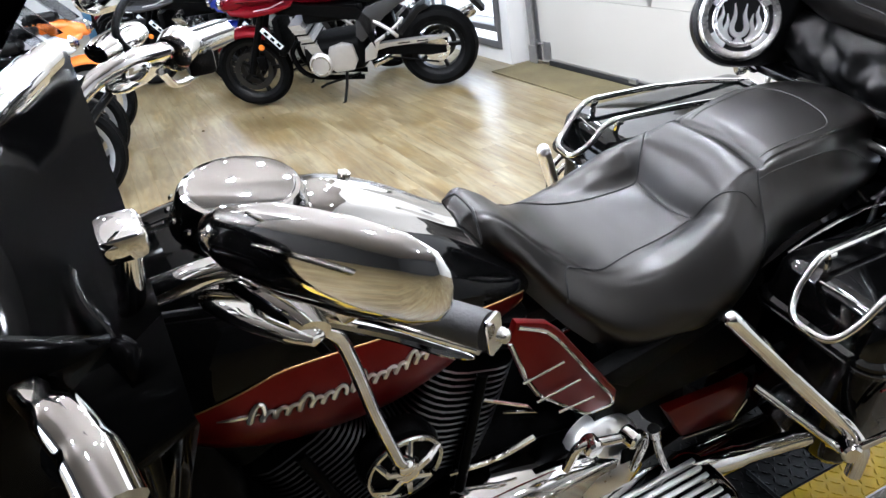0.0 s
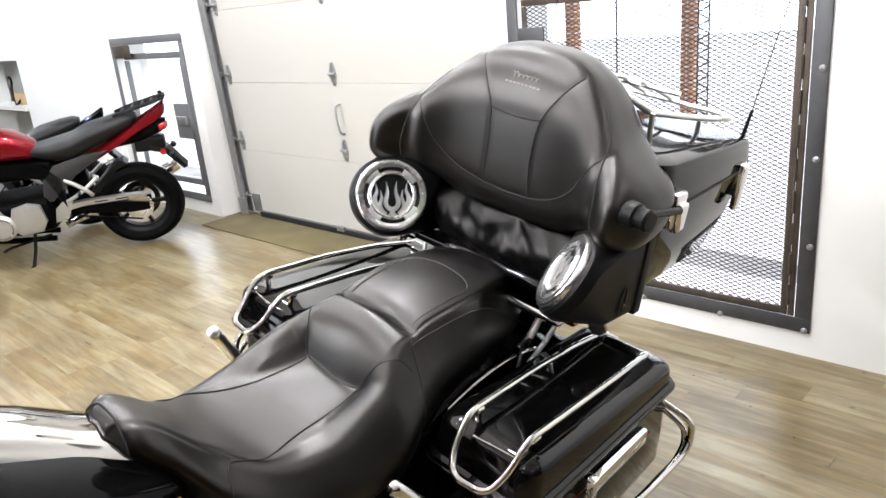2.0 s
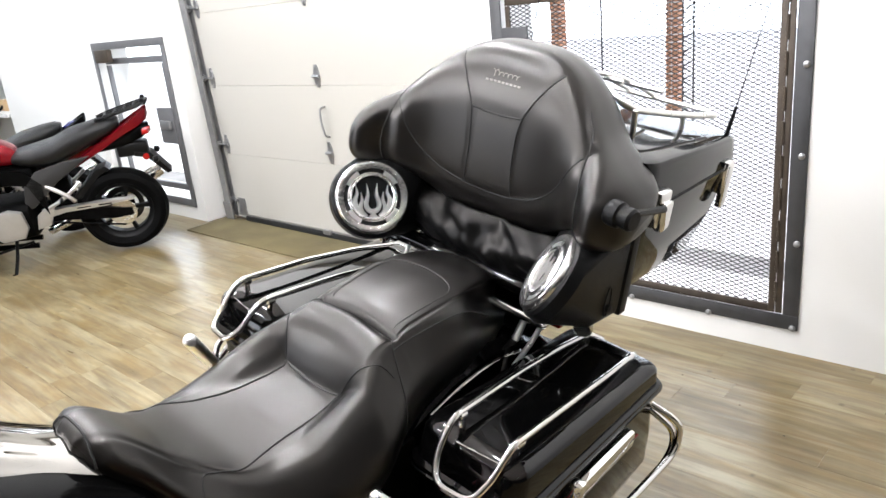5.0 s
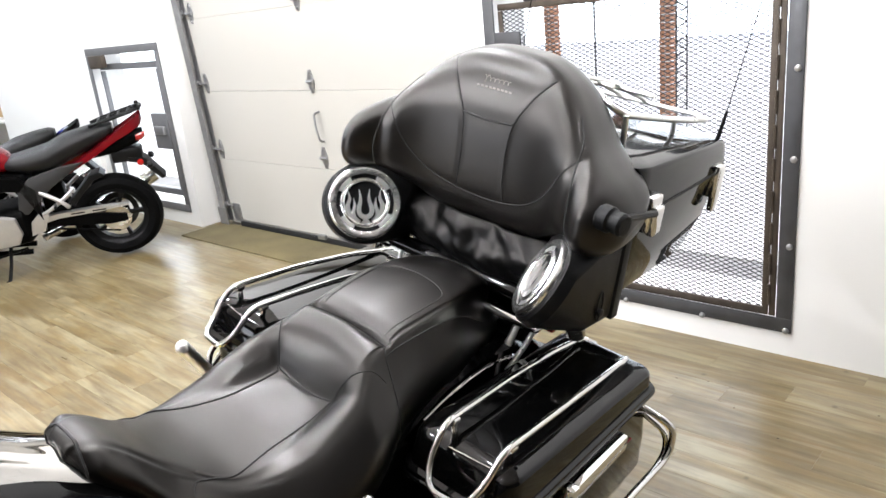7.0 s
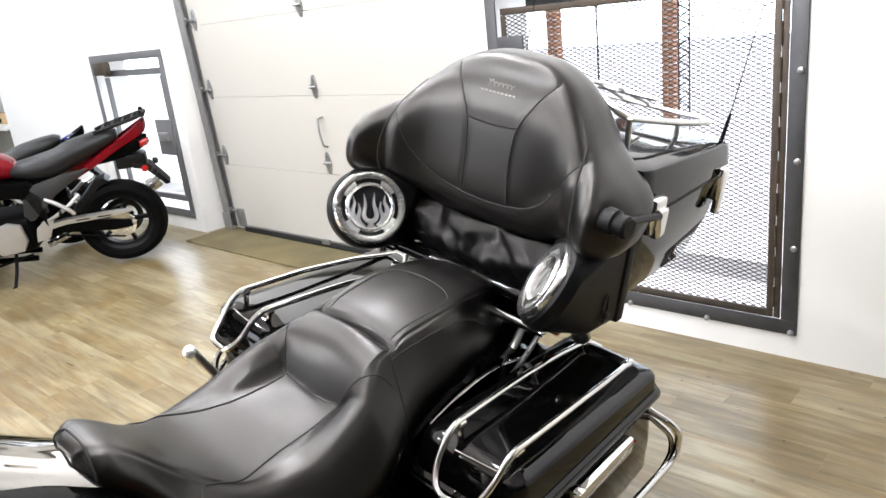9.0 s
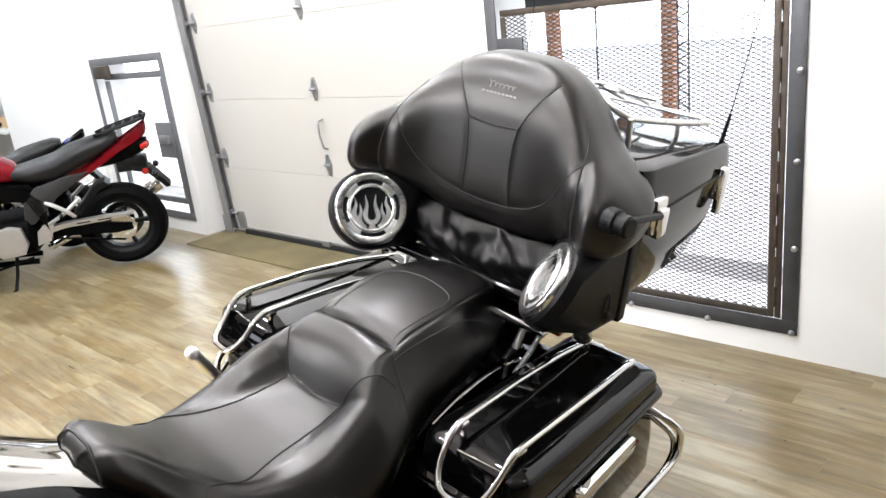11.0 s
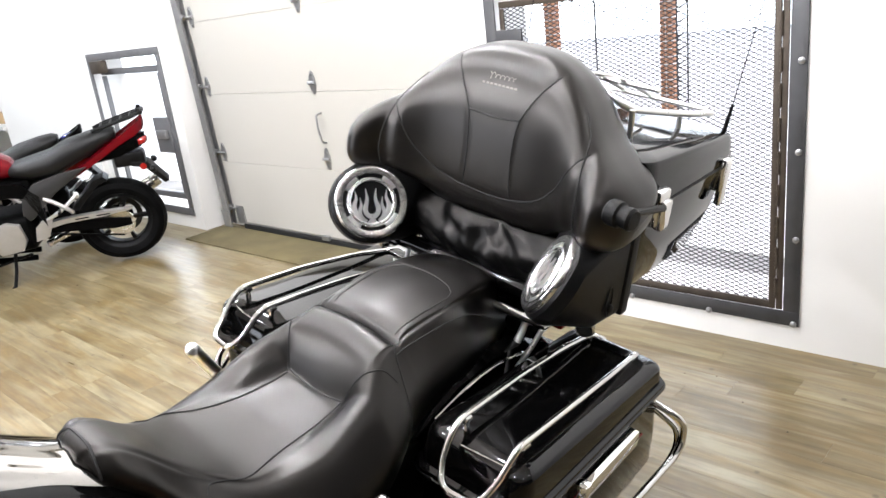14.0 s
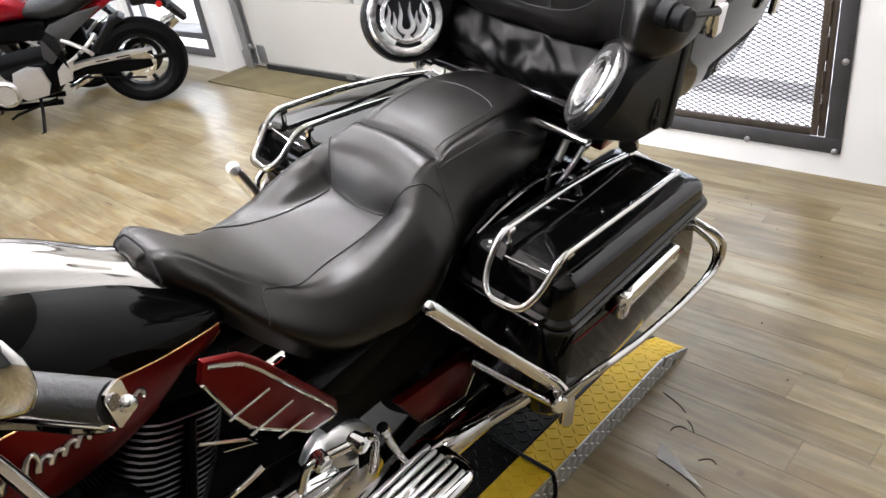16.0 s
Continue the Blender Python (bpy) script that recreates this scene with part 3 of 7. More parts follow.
w2 = barred_window("window_2", *GLZ[:2], *GLZ[2:], "bright corner window in a grey bolted steel frame with an inner gate", GLARESTEEL)
gx0, gx1, gz0, gz1 = GLZ[0] + 0.12, GLZ[1] - 0.10, GLZ[2] + 0.10, GLZ[3] - 0.12
for nm, s in (("gate_bar", (gx0, WALL_Y + 0.03, gz1 - 0.05, gx1, WALL_Y + 0.07, gz1)), ("gate_bar", (gx0, WALL_Y + 0.03, gz0, gx1, WALL_Y + 0.07, gz0 + 0.05)),
              ("gate_bar", (gx0, WALL_Y + 0.03, gz0 + 0.05, gx0 + 0.02, WALL_Y + 0.07, gz1 - 0.06)), ("gate_bar", (gx1 - 0.05, WALL_Y + 0.03, gz0 + 0.05, gx1, WALL_Y + 0.07, gz1 - 0.06))):
    part(nm, box(*s, 0.003), GLARESTEEL, w2)
part("lock_box", box(gx1 - 0.20, WALL_Y - 0.02, 0.64, gx1 + 0.06, WALL_Y + 0.02, 0.93, 0.004), GLARESTEEL, w2, "grey steel lock box")
part("latch_bolt", box(gx1 - 0.14, WALL_Y - 0.05, 0.76, gx1 + 0.02, WALL_Y - 0.02, 0.83, 0.008), GALV, w2, "galvanised latch bolt")
part("closer_box", box(GLZ[0] + 0.10, WALL_Y - 0.05, 1.31, GLZ[0] + 0.36, WALL_Y + 0.0, 1.42, 0.012), RUSTY, w2, "dark closer box")
pane = part("pane", box(GLZ[0], 2.10, GLZ[2], GLZ[1], 2.106, GLZ[3]), GLASS, w2, smooth=False)
pane.visible_shadow = False

# doormat in front of the garage door
bm = box(-4.56, 1.62, 0.0, -1.72, 2.01, 0.012, 0.004)
tagged(link("door_mat", bm, MATTING), "worn brown coir mat laid along the garage door", "mat")

# the yard outside
tagged(link("kerb", box(-8.6, BACK_Y, -0.3, 40, 2.66, -0.01), CONCRETE), "narrow concrete strip along the outside of the wall", "kerb", kind="structure")
tagged(link("gutter", box(-8.6, 2.661, -0.3, 40, 2.979, -0.03), ASPHALT), "dark asphalt gutter strip along the yard", "gutter", kind="structure")
tagged(link("ground", box(-400, 2.98, -0.3, 400, 800, -0.02), CONCRETE), "pale concrete yard outside the windows", "ground", kind="structure")
tagged(link("backdrop", box(-60, 22, -1, 60, 22.2, 26), BACKDROPGLOW), "blank glowing backdrop standing for the bright overcast distance outside", "backdrop", kind="structure")


def brick_post(x, y, w, h):
    post = empty("brick_post")
    tagged(post, "orange-brown brick post standing in the yard", "post", group="posts in the yard")
    part("core", box(x + 0.008, y + 0.008, -0.02, x + w - 0.008, y + w - 0.008, h), CONCRETE, post, "grey mortar")
    me = None
    for j in range(int(h / 0.075)):
        for k in range(2):
            if me is None:
                b = box(0, 0, 0, w / 2 - 0.006, w, 0.066, 0.004, seg=1)
                me = bpy.data.meshes.new("brick")
                b.to_mesh(me)
                b.free()
                me.materials.append(BRICKM)
            ob = new("brick", me)
            ob.parent = post
            ob.location = (x + k * w / 2 + 0.003, y, -0.02 + j * 0.075)
    return post


brick_post(-2.66, 6.0, 0.125, 3.0)


def lattice_mast(x, y, w, h):
    """An upright steel ladder of two rails with crossed bars."""
    mast = empty("lattice_mast", pose(x, y, -0.02))
    tagged(mast, "narrow dark steel lattice mast beside a brick post", "mast")
    for dx in (0, w):
        part("rail", tube([(dx, 0, 0), (dx, 0, h)], 0.009, None, 8), MESHSTEEL, mast)
    step = w * 0.6
    for k in range(int(h / step)):
        part("brace", tube([(0 if k % 2 else w, 0, step * k), (w if k % 2 else 0, 0, step * (k + 1))], 0.006, None, 6), MESHSTEEL, mast)
    return mast


lattice_mast(-2.50, 6.05, 0.11, 3.0)
brick_post(-4.02, 6.0, 0.13, 3.0)

# dark scalloped awning over the yard
edge = [(-3.6 + 1.45 * k / 64, 1.50 - 0.045 * (k / 64) - 0.018 * abs(math.sin(math.pi * k / 4))) for k in range(65)]
awning = prism(edge + [(-2.15, 2.3), (-3.6, 2.3)], 0.02, Matrix.Translation((0, 4.02, 0)) @ Matrix(((1, 0, 0, 0), (0, 0, -1, 0), (0, 1, 0, 0), (0, 0, 0, 1))))
for x in (-3.55, -2.2):
    tube([(x, 4.03, -0.02), (x, 4.03, 2.3)], 0.007, awning, 8)
tagged(link("awning", awning, MESHSTEEL), "dark scalloped awning standing in the yard", "awning")

# things on the shelf
tagged(link("carton", box(-9.50, 1.98, 0.801, -8.90, 2.25, 0.93, 0.008), CARD), "low brown cardboard carton on the shelf", "carton")
bm = tube(spline([(-9.55, 2.0, 0.805), (-9.60, 2.0, 0.95), (-9.70, 2.05, 1.07), (-9.75, 2.05, 1.13)], 6), 0.015, None, 8)
tube(spline([(-9.10, 2.1, 0.93), (-9.05, 2.1, 1.05), (-8.95, 2.1, 1.09), (-8.87, 2.1, 0.99)], 6), 0.014, bm, 8)
tube(spline([(-9.55, 2.0, 0.808), (-9.35, 1.95, 0.808), (-9.25, 2.05, 0.94)], 6), 0.014, bm, 8)
tagged(link("cable_bundle", bm, PLASTIC), "black tangled cables lying on the shelf", "cables")
tagged(link("carton", box(-9.5, 2.0, 0.061, -9.15, 2.3, 0.30, 0.008), CARD), "brown cardboard carton under the shelf", "carton")


# ---- unseen shop window behind, added with an area lamp to brighten the backrest ----
shop = tagged(empty("window_3", pose(FRONT[0], SOUTH_Y, FRONT[2])), "unseen shop window in dark steel mullions, added to light the backrest", "window", kind="structure")
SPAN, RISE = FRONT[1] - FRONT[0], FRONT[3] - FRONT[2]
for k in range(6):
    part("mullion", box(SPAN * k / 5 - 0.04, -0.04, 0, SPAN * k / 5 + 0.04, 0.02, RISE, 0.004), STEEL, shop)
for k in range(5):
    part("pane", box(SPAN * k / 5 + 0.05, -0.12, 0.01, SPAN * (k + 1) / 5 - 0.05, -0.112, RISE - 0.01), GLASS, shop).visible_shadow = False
daylight = bpy.data.lights.new("added_window_light", "AREA")
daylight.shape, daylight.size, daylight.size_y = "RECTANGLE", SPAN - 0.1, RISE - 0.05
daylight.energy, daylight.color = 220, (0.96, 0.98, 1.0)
window_fill = new("added_window_light", daylight)
window_fill.matrix_world = pose((FRONT[0] + FRONT[1]) / 2, SOUTH_Y - 0.08, (FRONT[2] + FRONT[3]) / 2, 90, 0, 0)


# ---- ceiling lamps, all out of view ----
def tube_fixture(x, y, turn, watts):
    fx = empty("ceiling_light", pose(x, y, CEIL_Z, 0, 0, turn))
    tagged(fx, "unseen white ceiling batten with a frosted diffuser, added to light the west end", "ceiling light", group="ceiling battens")
    part("housing", box(-0.62, -0.09, -0.07, 0.62, 0.09, 0.0, 0.008), WHITEPAINT, fx)
    part("diffuser", box(-0.60, -0.075, -0.095, 0.60, 0.075, -0.07, 0.01), TUBEGLOW, fx, "glowing frosted diffuser")
    lamp = bpy.data.lights.new("ceiling_light_lamp", "AREA")
    lamp.shape, lamp.size, lamp.size_y = "RECTANGLE", 1.2, 0.15
    lamp.energy, lamp.color = watts, (0.93, 0.98, 1.0)
    lo = new("lamp", lamp)
    lo.parent = fx
    lo.location = (0, 0, -0.10)


def spot_lamp(x, y, watts):
    sp = empty("spotlight", pose(x, y, CEIL_Z))
    tagged(sp, "small white ceiling spotlight out of view, lit", "spotlight", group="ceiling spotlights")
    part("stem", tube([(0, 0, 0), (0, 0, -0.12)], 0.01, None, 8), WHITEPAINT, sp)
    part("can", lathe([(0, 0.03), (0.02, 0.05), (0.12, 0.055), (0.13, 0.05)], (0, 0, -0.10), (0, 0, -1), None, 20), WHITEPAINT, sp)
    part("bulb", lathe([(0, 0.045), (0.02, 0.042), (0.04, 0.02), (0.043, 0.001)], (0, 0, -0.231), (0, 0, -1), None, 20), LAMPGLOW, sp, "glowing bulb")
    lamp = bpy.data.lights.new("spotlight_lamp", "POINT")
    lamp.energy, lamp.color, lamp.shadow_soft_size = watts, (1.0, 0.985, 0.96), 0.05
    lo = new("lamp", lamp)
    lo.parent = sp
    lo.location = (0, 0, -0.34)


# battens out of view, added to brighten the far west floor
for x, y, w in ((-7.4, 0.2, 80), (-10.8, 0.3, 100), (-6.8, -2.6, 100), (-10.4, -2.6, 110)):
    tube_fixture(x, y, 0, w)
# unseen spots; the strong southern pair and (-1.2, 0.8) are added for leather sheen
for x, y, w in ((0.7, -1.7, 80), (-0.9, -1.0, 90), (-2.1, -1.2, 65), (-0.1, -0.4, 90), (-0.2, -2.6, 95), (-1.9, -0.3, 85), (-0.3, 0.5, 70), (-2.3, -3.2, 130),
                (-1.2, 0.8, 150), (-2.3, 1.1, 40), (-3.4, 1.0, 130), (-3.6, -0.2, 90), (-3.6, -1.9, 45), (-1.3, -3.6, 110), (-3.2, -5.6, 440), (-1.7, -5.8, 320), (-5.2, -0.8, 120), (2.6, -0.8, 30), (1.7, 0.9, 30)):
    spot_lamp(x, y, w)


# ---- the touring motorcycle ----
BIKE = Matrix(((0.97377, -0.03490, 0.22481, -0.40898), (0.03400, 0.99939, 0.00785, -0.01428), (-0.22495, 0.0, 0.97437, 0.09448), (0, 0, 0, 1)))
bike = empty("touring_motorcycle", BIKE)
tagged(bike, "black and dark red touring motorcycle with chrome trim on a lift", "motorcycle")

# seat: stations along y: height at the middle, half breadth and height of the stitched panel
SEAT_TOP = [
    (-0.796, 0.890, 0.012, 0.889), (-0.788, 0.912, 0.020, 0.911), (-0.765, 0.922, 0.025, 0.921), (-0.730, 0.905, 0.035, 0.903),
    (-0.660, 0.838, 0.062, 0.836), (-0.580, 0.790, 0.102, 0.787), (-0.480, 0.769, 0.085, 0.770), (-0.400, 0.767, 0.077, 0.769),
    (-0.354, 0.768, 0.072, 0.775), (-0.343, 0.768, 0.071, 0.781), (-0.338, 0.780, 0.072, 0.797), (-0.330, 0.802, 0.075, 0.817), (-0.312, 0.835, 0.080, 0.844),
    (-0.285, 0.863, 0.085, 0.864), (-0.256, 0.876, 0.088, 0.871), (-0.240, 0.874, 0.087, 0.866), (-0.230, 0.860, 0.086, 0.856),
    (-0.221, 0.879, 0.086, 0.870), (-0.190, 0.891, 0.087, 0.883), (-0.050, 0.904, 0.092, 0.893), (0.050, 0.897, 0.085, 0.885),
    (0.120, 0.868, 0.070, 0.856), (0.160, 0.798, 0.050, 0.790)]
# the sides: crest of the bolster, widest line, foot, each as half breadth and height
SEAT_SIDE = [
    (-0.796, 0.030, 0.884, 0.044, 0.875, 0.040, 0.868), (-0.765, 0.052, 0.912, 0.072, 0.885, 0.068, 0.835), (-0.730, 0.064, 0.891, 0.092, 0.858, 0.088, 0.802),
    (-0.660, 0.100, 0.818, 0.146, 0.772, 0.138, 0.718), (-0.580, 0.145, 0.766, 0.192, 0.712, 0.180, 0.650), (-0.480, 0.162, 0.764, 0.213, 0.700, 0.197, 0.622),
    (-0.410, 0.157, 0.790, 0.218, 0.712, 0.199, 0.622), (-0.345, 0.146, 0.818, 0.214, 0.740, 0.196, 0.645), (-0.300, 0.135, 0.834, 0.198, 0.758, 0.182, 0.660),
    (-0.255, 0.117, 0.852, 0.172, 0.774, 0.162, 0.672), (-0.190, 0.115, 0.864, 0.157, 0.782, 0.150, 0.680), (-0.050, 0.119, 0.872, 0.155, 0.800, 0.146, 0.690),
    (0.160, 0.066, 0.775, 0.095, 0.750, 0.090, 0.710)]


# how far the padding swells beside the seam
PUFF = [(-0.796, 0.0), (-0.66, 0.0), (-0.58, 0.003), (-0.48, 0.006), (-0.38, 0.010), (-0.33, 0.010), (-0.28, 0.006), (-0.23, 0.002), (0.16, 0.002)]


def seat_profile(y, per=7):
    """Half of the seat's section: from the middle over the bolster to the foot of the side."""
    zm, xs, zs = ramp(y, SEAT_TOP)
    xc, zc, xw, zw, xf, zf = ramp(y, SEAT_SIDE)
    puff = ramp(y, PUFF)[0]
    pts = [(-xs, y, zs), (0, y, zm), (xs, y, zs), (0.55 * xs + 0.45 * xc, y, 0.55 * zs + 0.45 * zc + puff), (xc, y, zc), (xw, y, zw), (xf, y, zf)]
    return spline(pts, per)[per:]


def seat_at(y, s):
    """A point on the seat: s from 0 (middle) over 1 (panel's edge), 3 (crest) and 4 (widest) to 5 (foot), signed."""
    p = seat_profile(y)
    f = abs(s) / 5 * (len(p) - 1)
    i = min(int(f), len(p) - 2)
    q = p[i].lerp(p[i + 1], f - i)
    return Vector((math.copysign(q.x, s), q.y, q.z))


def seat_ring(y):
    p = seat_profile(y)
    left = [Vector((q.x, q.y, q.z)) for q in p]
    right = [Vector((-q.x, q.y, q.z)) for q in p[1:]]
    return left[::-1] + right


ys = [-0.796 + 0.956 * i / 319 for i in range(320)]
seat = part("seat", loft([seat_ring(y) for y in ys], closed=True), SEATLEATHER, bike, "two-up black leather seat with stitched panels")


def on_seat(pts, r=0.0016, lift=0.0006, mat_=None, name="seam"):
    """A thin tube along the seat through (y, s) stations: a stitched seam or a dark crease."""
    way = spline([(y, s, 0) for y, s in pts], 10)
    return part(name, tube([seat_at(q.x, q.y) + Vector((0, 0, lift)) for q in way], r, None, 6), mat_ or THREAD, seat)


for sg in (1, -1):
    on_seat([(-0.668, 4.1 * sg), (-0.655, 3.3 * sg), (-0.630, 2.3 * sg), (-0.595, 1.4 * sg), (-0.55, 1.02 * sg), (-0.48, 1.0 * sg), (-0.40, 1.0 * sg), (-0.352, 1.0 * sg)], 0.0015)
    on_seat([(-0.352, 1.0 * sg), (-0.340, 1.2 * sg), (-0.322, 1.75 * sg), (-0.300, 2.5 * sg), (-0.284, 3.05 * sg), (-0.276, 3.35 * sg)], 0.0015)
    on_seat([(-0.219, 0.95 * sg), (-0.18, 0.97 * sg), (-0.12, 0.97 * sg), (-0.070, 0.95 * sg), (-0.048, 0.80 * sg), (-0.036, 0.50 * sg), (-0.033, 0.0)], 0.0014, mat_=PIPING)
    on_seat([(-0.229, 1.0 * sg), (-0.236, 2.0 * sg), (-0.252, 3.1 * sg), (-0.272, 3.8 * sg), (-0.285, 4.4 * sg), (-0.29, 4.9 * sg)])
    on_seat([(-0.250, 3.0 * sg), (-0.19, 3.05 * sg), (-0.10, 3.15 * sg), (-0.02, 3.3 * sg), (0.05, 3.6 * sg)])
# black tubes put in as the shade of the pocket crease and pillion groove
on_seat([(-0.344, -1.0), (-0.345, 0), (-0.344, 1.0)], 0.0022, -0.0004, SEAL)
on_seat([(-0.231, -1.1), (-0.230, -0.5), (-0.230, 0), (-0.230, 0.5), (-0.231, 1.1)], 0.0034, 0.0, SEAL)
part("seat_pan", box(-0.10, -0.74, 0.69, 0.10, 0.12, 0.74, 0.015), PLASTIC, bike)
on_seat([(-0.778, -4.0), (-0.774, -2.0), (-0.772, 0.0), (-0.774, 2.0), (-0.778, 4.0)], 0.0025)

# backrest with side bolsters: stations over |x|: top, bottom, middle y, half depth
REST = [(0.0, 1.342, 0.940, 0.245, 0.090), (0.08, 1.336, 0.945, 0.241, 0.090), (0.15, 1.306, 0.968, 0.227, 0.090), (0.20, 1.264, 0.998, 0.208, 0.092),
        (0.25, 1.210, 1.018, 0.180, 0.096), (0.30, 1.178, 1.018, 0.152, 0.098), (0.340, 1.150, 1.026, 0.148, 0.082), (0.362, 1.122, 1.046, 0.152, 0.054), (0.370, 1.095, 1.072, 0.154, 0.016)]
REST = [(-r[0], *r[1:]) for r in REST[:0:-1]] + REST


SEAM_X = [(1.035, 0.064), (1.08, 0.060), (1.13, 0.058), (1.19, 0.062), (1.222, 0.072), (1.27, 0.100), (1.306, 0.128)]
SEAM_Z = [(0.0, 1.028), (0.064, 1.034), (0.13, 1.055), (0.185, 1.10), (0.225, 1.165), (0.25, 1.192)]


def press(x, z):
    """How far the stitched seams pull the padding in."""
    x = abs(x)
    d = 0.0
    if z > 1.03:
        d = math.exp(-(((x - ramp(z, SEAM_X)[0]) / 0.007) ** 2))
    if x < 0.26:
        d = max(d, math.exp(-(((z - ramp(x, SEAM_Z)[0]) / 0.008) ** 2)))
    if x < 0.075:
        d = max(d, math.exp(-(((z - 1.206) / 0.007) ** 2)) * min(1.0, (0.075 - x) / 0.01))
    return 0.0017 * d


def rest_ring(x, n=112):
    """A section of the backrest: full towards the rider, squarer and deeper behind."""
    zt, zb, yc, dy = ramp(abs(x), REST)
    zc, hz, out = (zt + zb) / 2, (zt - zb) / 2, []
    swell = -0.010 * math.exp(-(((abs(x) - 0.310) / 0.030) ** 2)) + 0.010 * math.exp(-(((abs(x) - 0.250) / 0.020) ** 2))
    for k in range(n):
        a = 2 * math.pi * k / n
        c, s = math.cos(a), math.sin(a)
        if c < 0:
            out.append((x, yc + 0.0275 * s + dy * 1.25 * abs(c) ** 0.85, zc + hz * math.copysign(abs(s) ** 0.5, s)))
        else:
            z = zc + hz * math.copysign(abs(s) ** 0.8, s)
            out.append((x, yc + 0.0151 * s - dy * c**0.85 + swell * c + press(x, z) * min(1.0, 3 * c), z))
    return out


def rest_at(x, z):
    """The front face of the backrest."""
    ring = rest_ring(x, 160)
    front = [Vector(q) for k, q in enumerate(ring) if k <= 40 or k >= 120]
    front.sort(key=lambda v: v.z)
    for a, b in zip(front, front[1:]):
        if a.z <= z <= b.z:
            return a.lerp(b, (z - a.z) / max(1e-6, b.z - a.z))
    return front[0] if z < front[0].z else front[-1]


xs = [-0.370 + 0.740 * i / 160 for i in range(161)]
rest_pad = part("backrest", loft([rest_ring(x) for x in xs]), SEATLEATHER, bike, "large padded black leather wrap-around backrest")


def on_rest(pts, r=0.0017, mat_=None):
    way = spline([(x, 0, z) for x, z in pts], 10)
    return part("seam", tube([rest_at(q.x, q.z) + Vector((0, -0.0005, 0)) for q in way], r, None, 6), mat_ or THREAD, rest_pad)


for sg in (1, -1):
    on_rest([(0.128 * sg, 1.306), (0.100 * sg, 1.27), (0.072 * sg, 1.222), (0.062 * sg, 1.19), (0.058 * sg, 1.13), (0.060 * sg, 1.08), (0.064 * sg, 1.035)])
    on_rest([(0.250 * sg, 1.192), (0.225 * sg, 1.165), (0.185 * sg, 1.10), (0.13 * sg, 1.055), (0.064 * sg, 1.034), (0.0, 1.028)])
    on_rest([(0.205 * sg, 1.255), (0.238 * sg, 1.210), (0.250 * sg, 1.16), (0.258 * sg, 1.10), (0.258 * sg, 1.04)])
on_rest([(-0.064, 1.208), (0.0, 1.203), (0.064, 1.208)], 0.0030)
# stitched badge on the backrest, drawn as plain bars
for x0, x1, z, h in ((-0.046, 0.046, 1.268, 0.0042),):
    a, b = rest_at(x0, z), rest_at(x1, z)
    n = (b - a).cross(Vector((0, 0.3, 1))).normalized()
    steps = 9
    bm = bmesh.new()
    for i in range(steps):
        xa = x0 + (x1 - x0) * (i + 0.12) / steps
        xb = x0 + (x1 - x0) * (i + 0.80) / steps
        p, q = rest_at(xa, z), rest_at(xb, z)
        prism([(0, -h / 2), ((q - p).length, -h / 2), ((q - p).length, h / 2), (0, h / 2)], 0.0008, basis(p + Vector((0, -0.0024, 0.0004)), q - p, (0, 0.25, 1)), bm)
    part("badge_bar", bm, EMBROIDERY, rest_pad, "pale grey embroidered lettering bars")

way = []
for i in range(61):
    t = i / 60
    ph = 2 * math.pi * 6 * t
    h = 0.0070 if t < 0.17 else 0.0036
    way.append(rest_at(-0.034 + 0.068 * t + 0.003 * math.sin(ph), 1.283 + h * math.cos(ph)) + Vector((0, -0.0010, 0.0004)))
part("badge_stroke", tube(way, 0.0008, None, 6), EMBROIDERY, rest_pad, "pale grey embroidered cursive stroke")

# leather pouch under the backrest
rows = []
for j in range(25):
    t = j / 24
    z = 0.975 - 0.108 * t
    row = []
    for x in [-0.215 + 0.43 * i / 60 for i in range(61)]:
        fold = 0.014 * noise.noise(Vector((x * 12, z * 20, 1))) + 0.008 * noise.noise(Vector((x * 30 + z * 24, z * 30, 4)))
        row.append((x, 0.185 - 0.030 * math.sin(t * 2.5) - 0.020 * math.cos(x * 6.0) + fold, z - 0.014 * math.cos(x * 8) * t))
    rows.append(row)
pouch = part("pouch", loft(rows, closed=False), POUCH, bike, "creased black leather pouch under the backrest")
pouch.modifiers.new("thickness", "SOLIDIFY").thickness = 0.02


def ring_rect(x0, x1, y0, y1, z, r, n=6):
    """A rounded rectangle at a height, z a number or a function of (x, y)."""
    out = []
    for cx, cy, a0 in ((x1 - r, y1 - r, 0), (x0 + r, y1 - r, 90), (x0 + r, y0 + r, 180), (x1 - r, y0 + r, 270)):
        for k in range(n + 1):
            a = radians(a0 + 90 * k / n)
            x, y = cx + r * math.cos(a), cy + r * math.sin(a)
            out.append((x, y, z(x, y) if callable(z) else z))
    return out


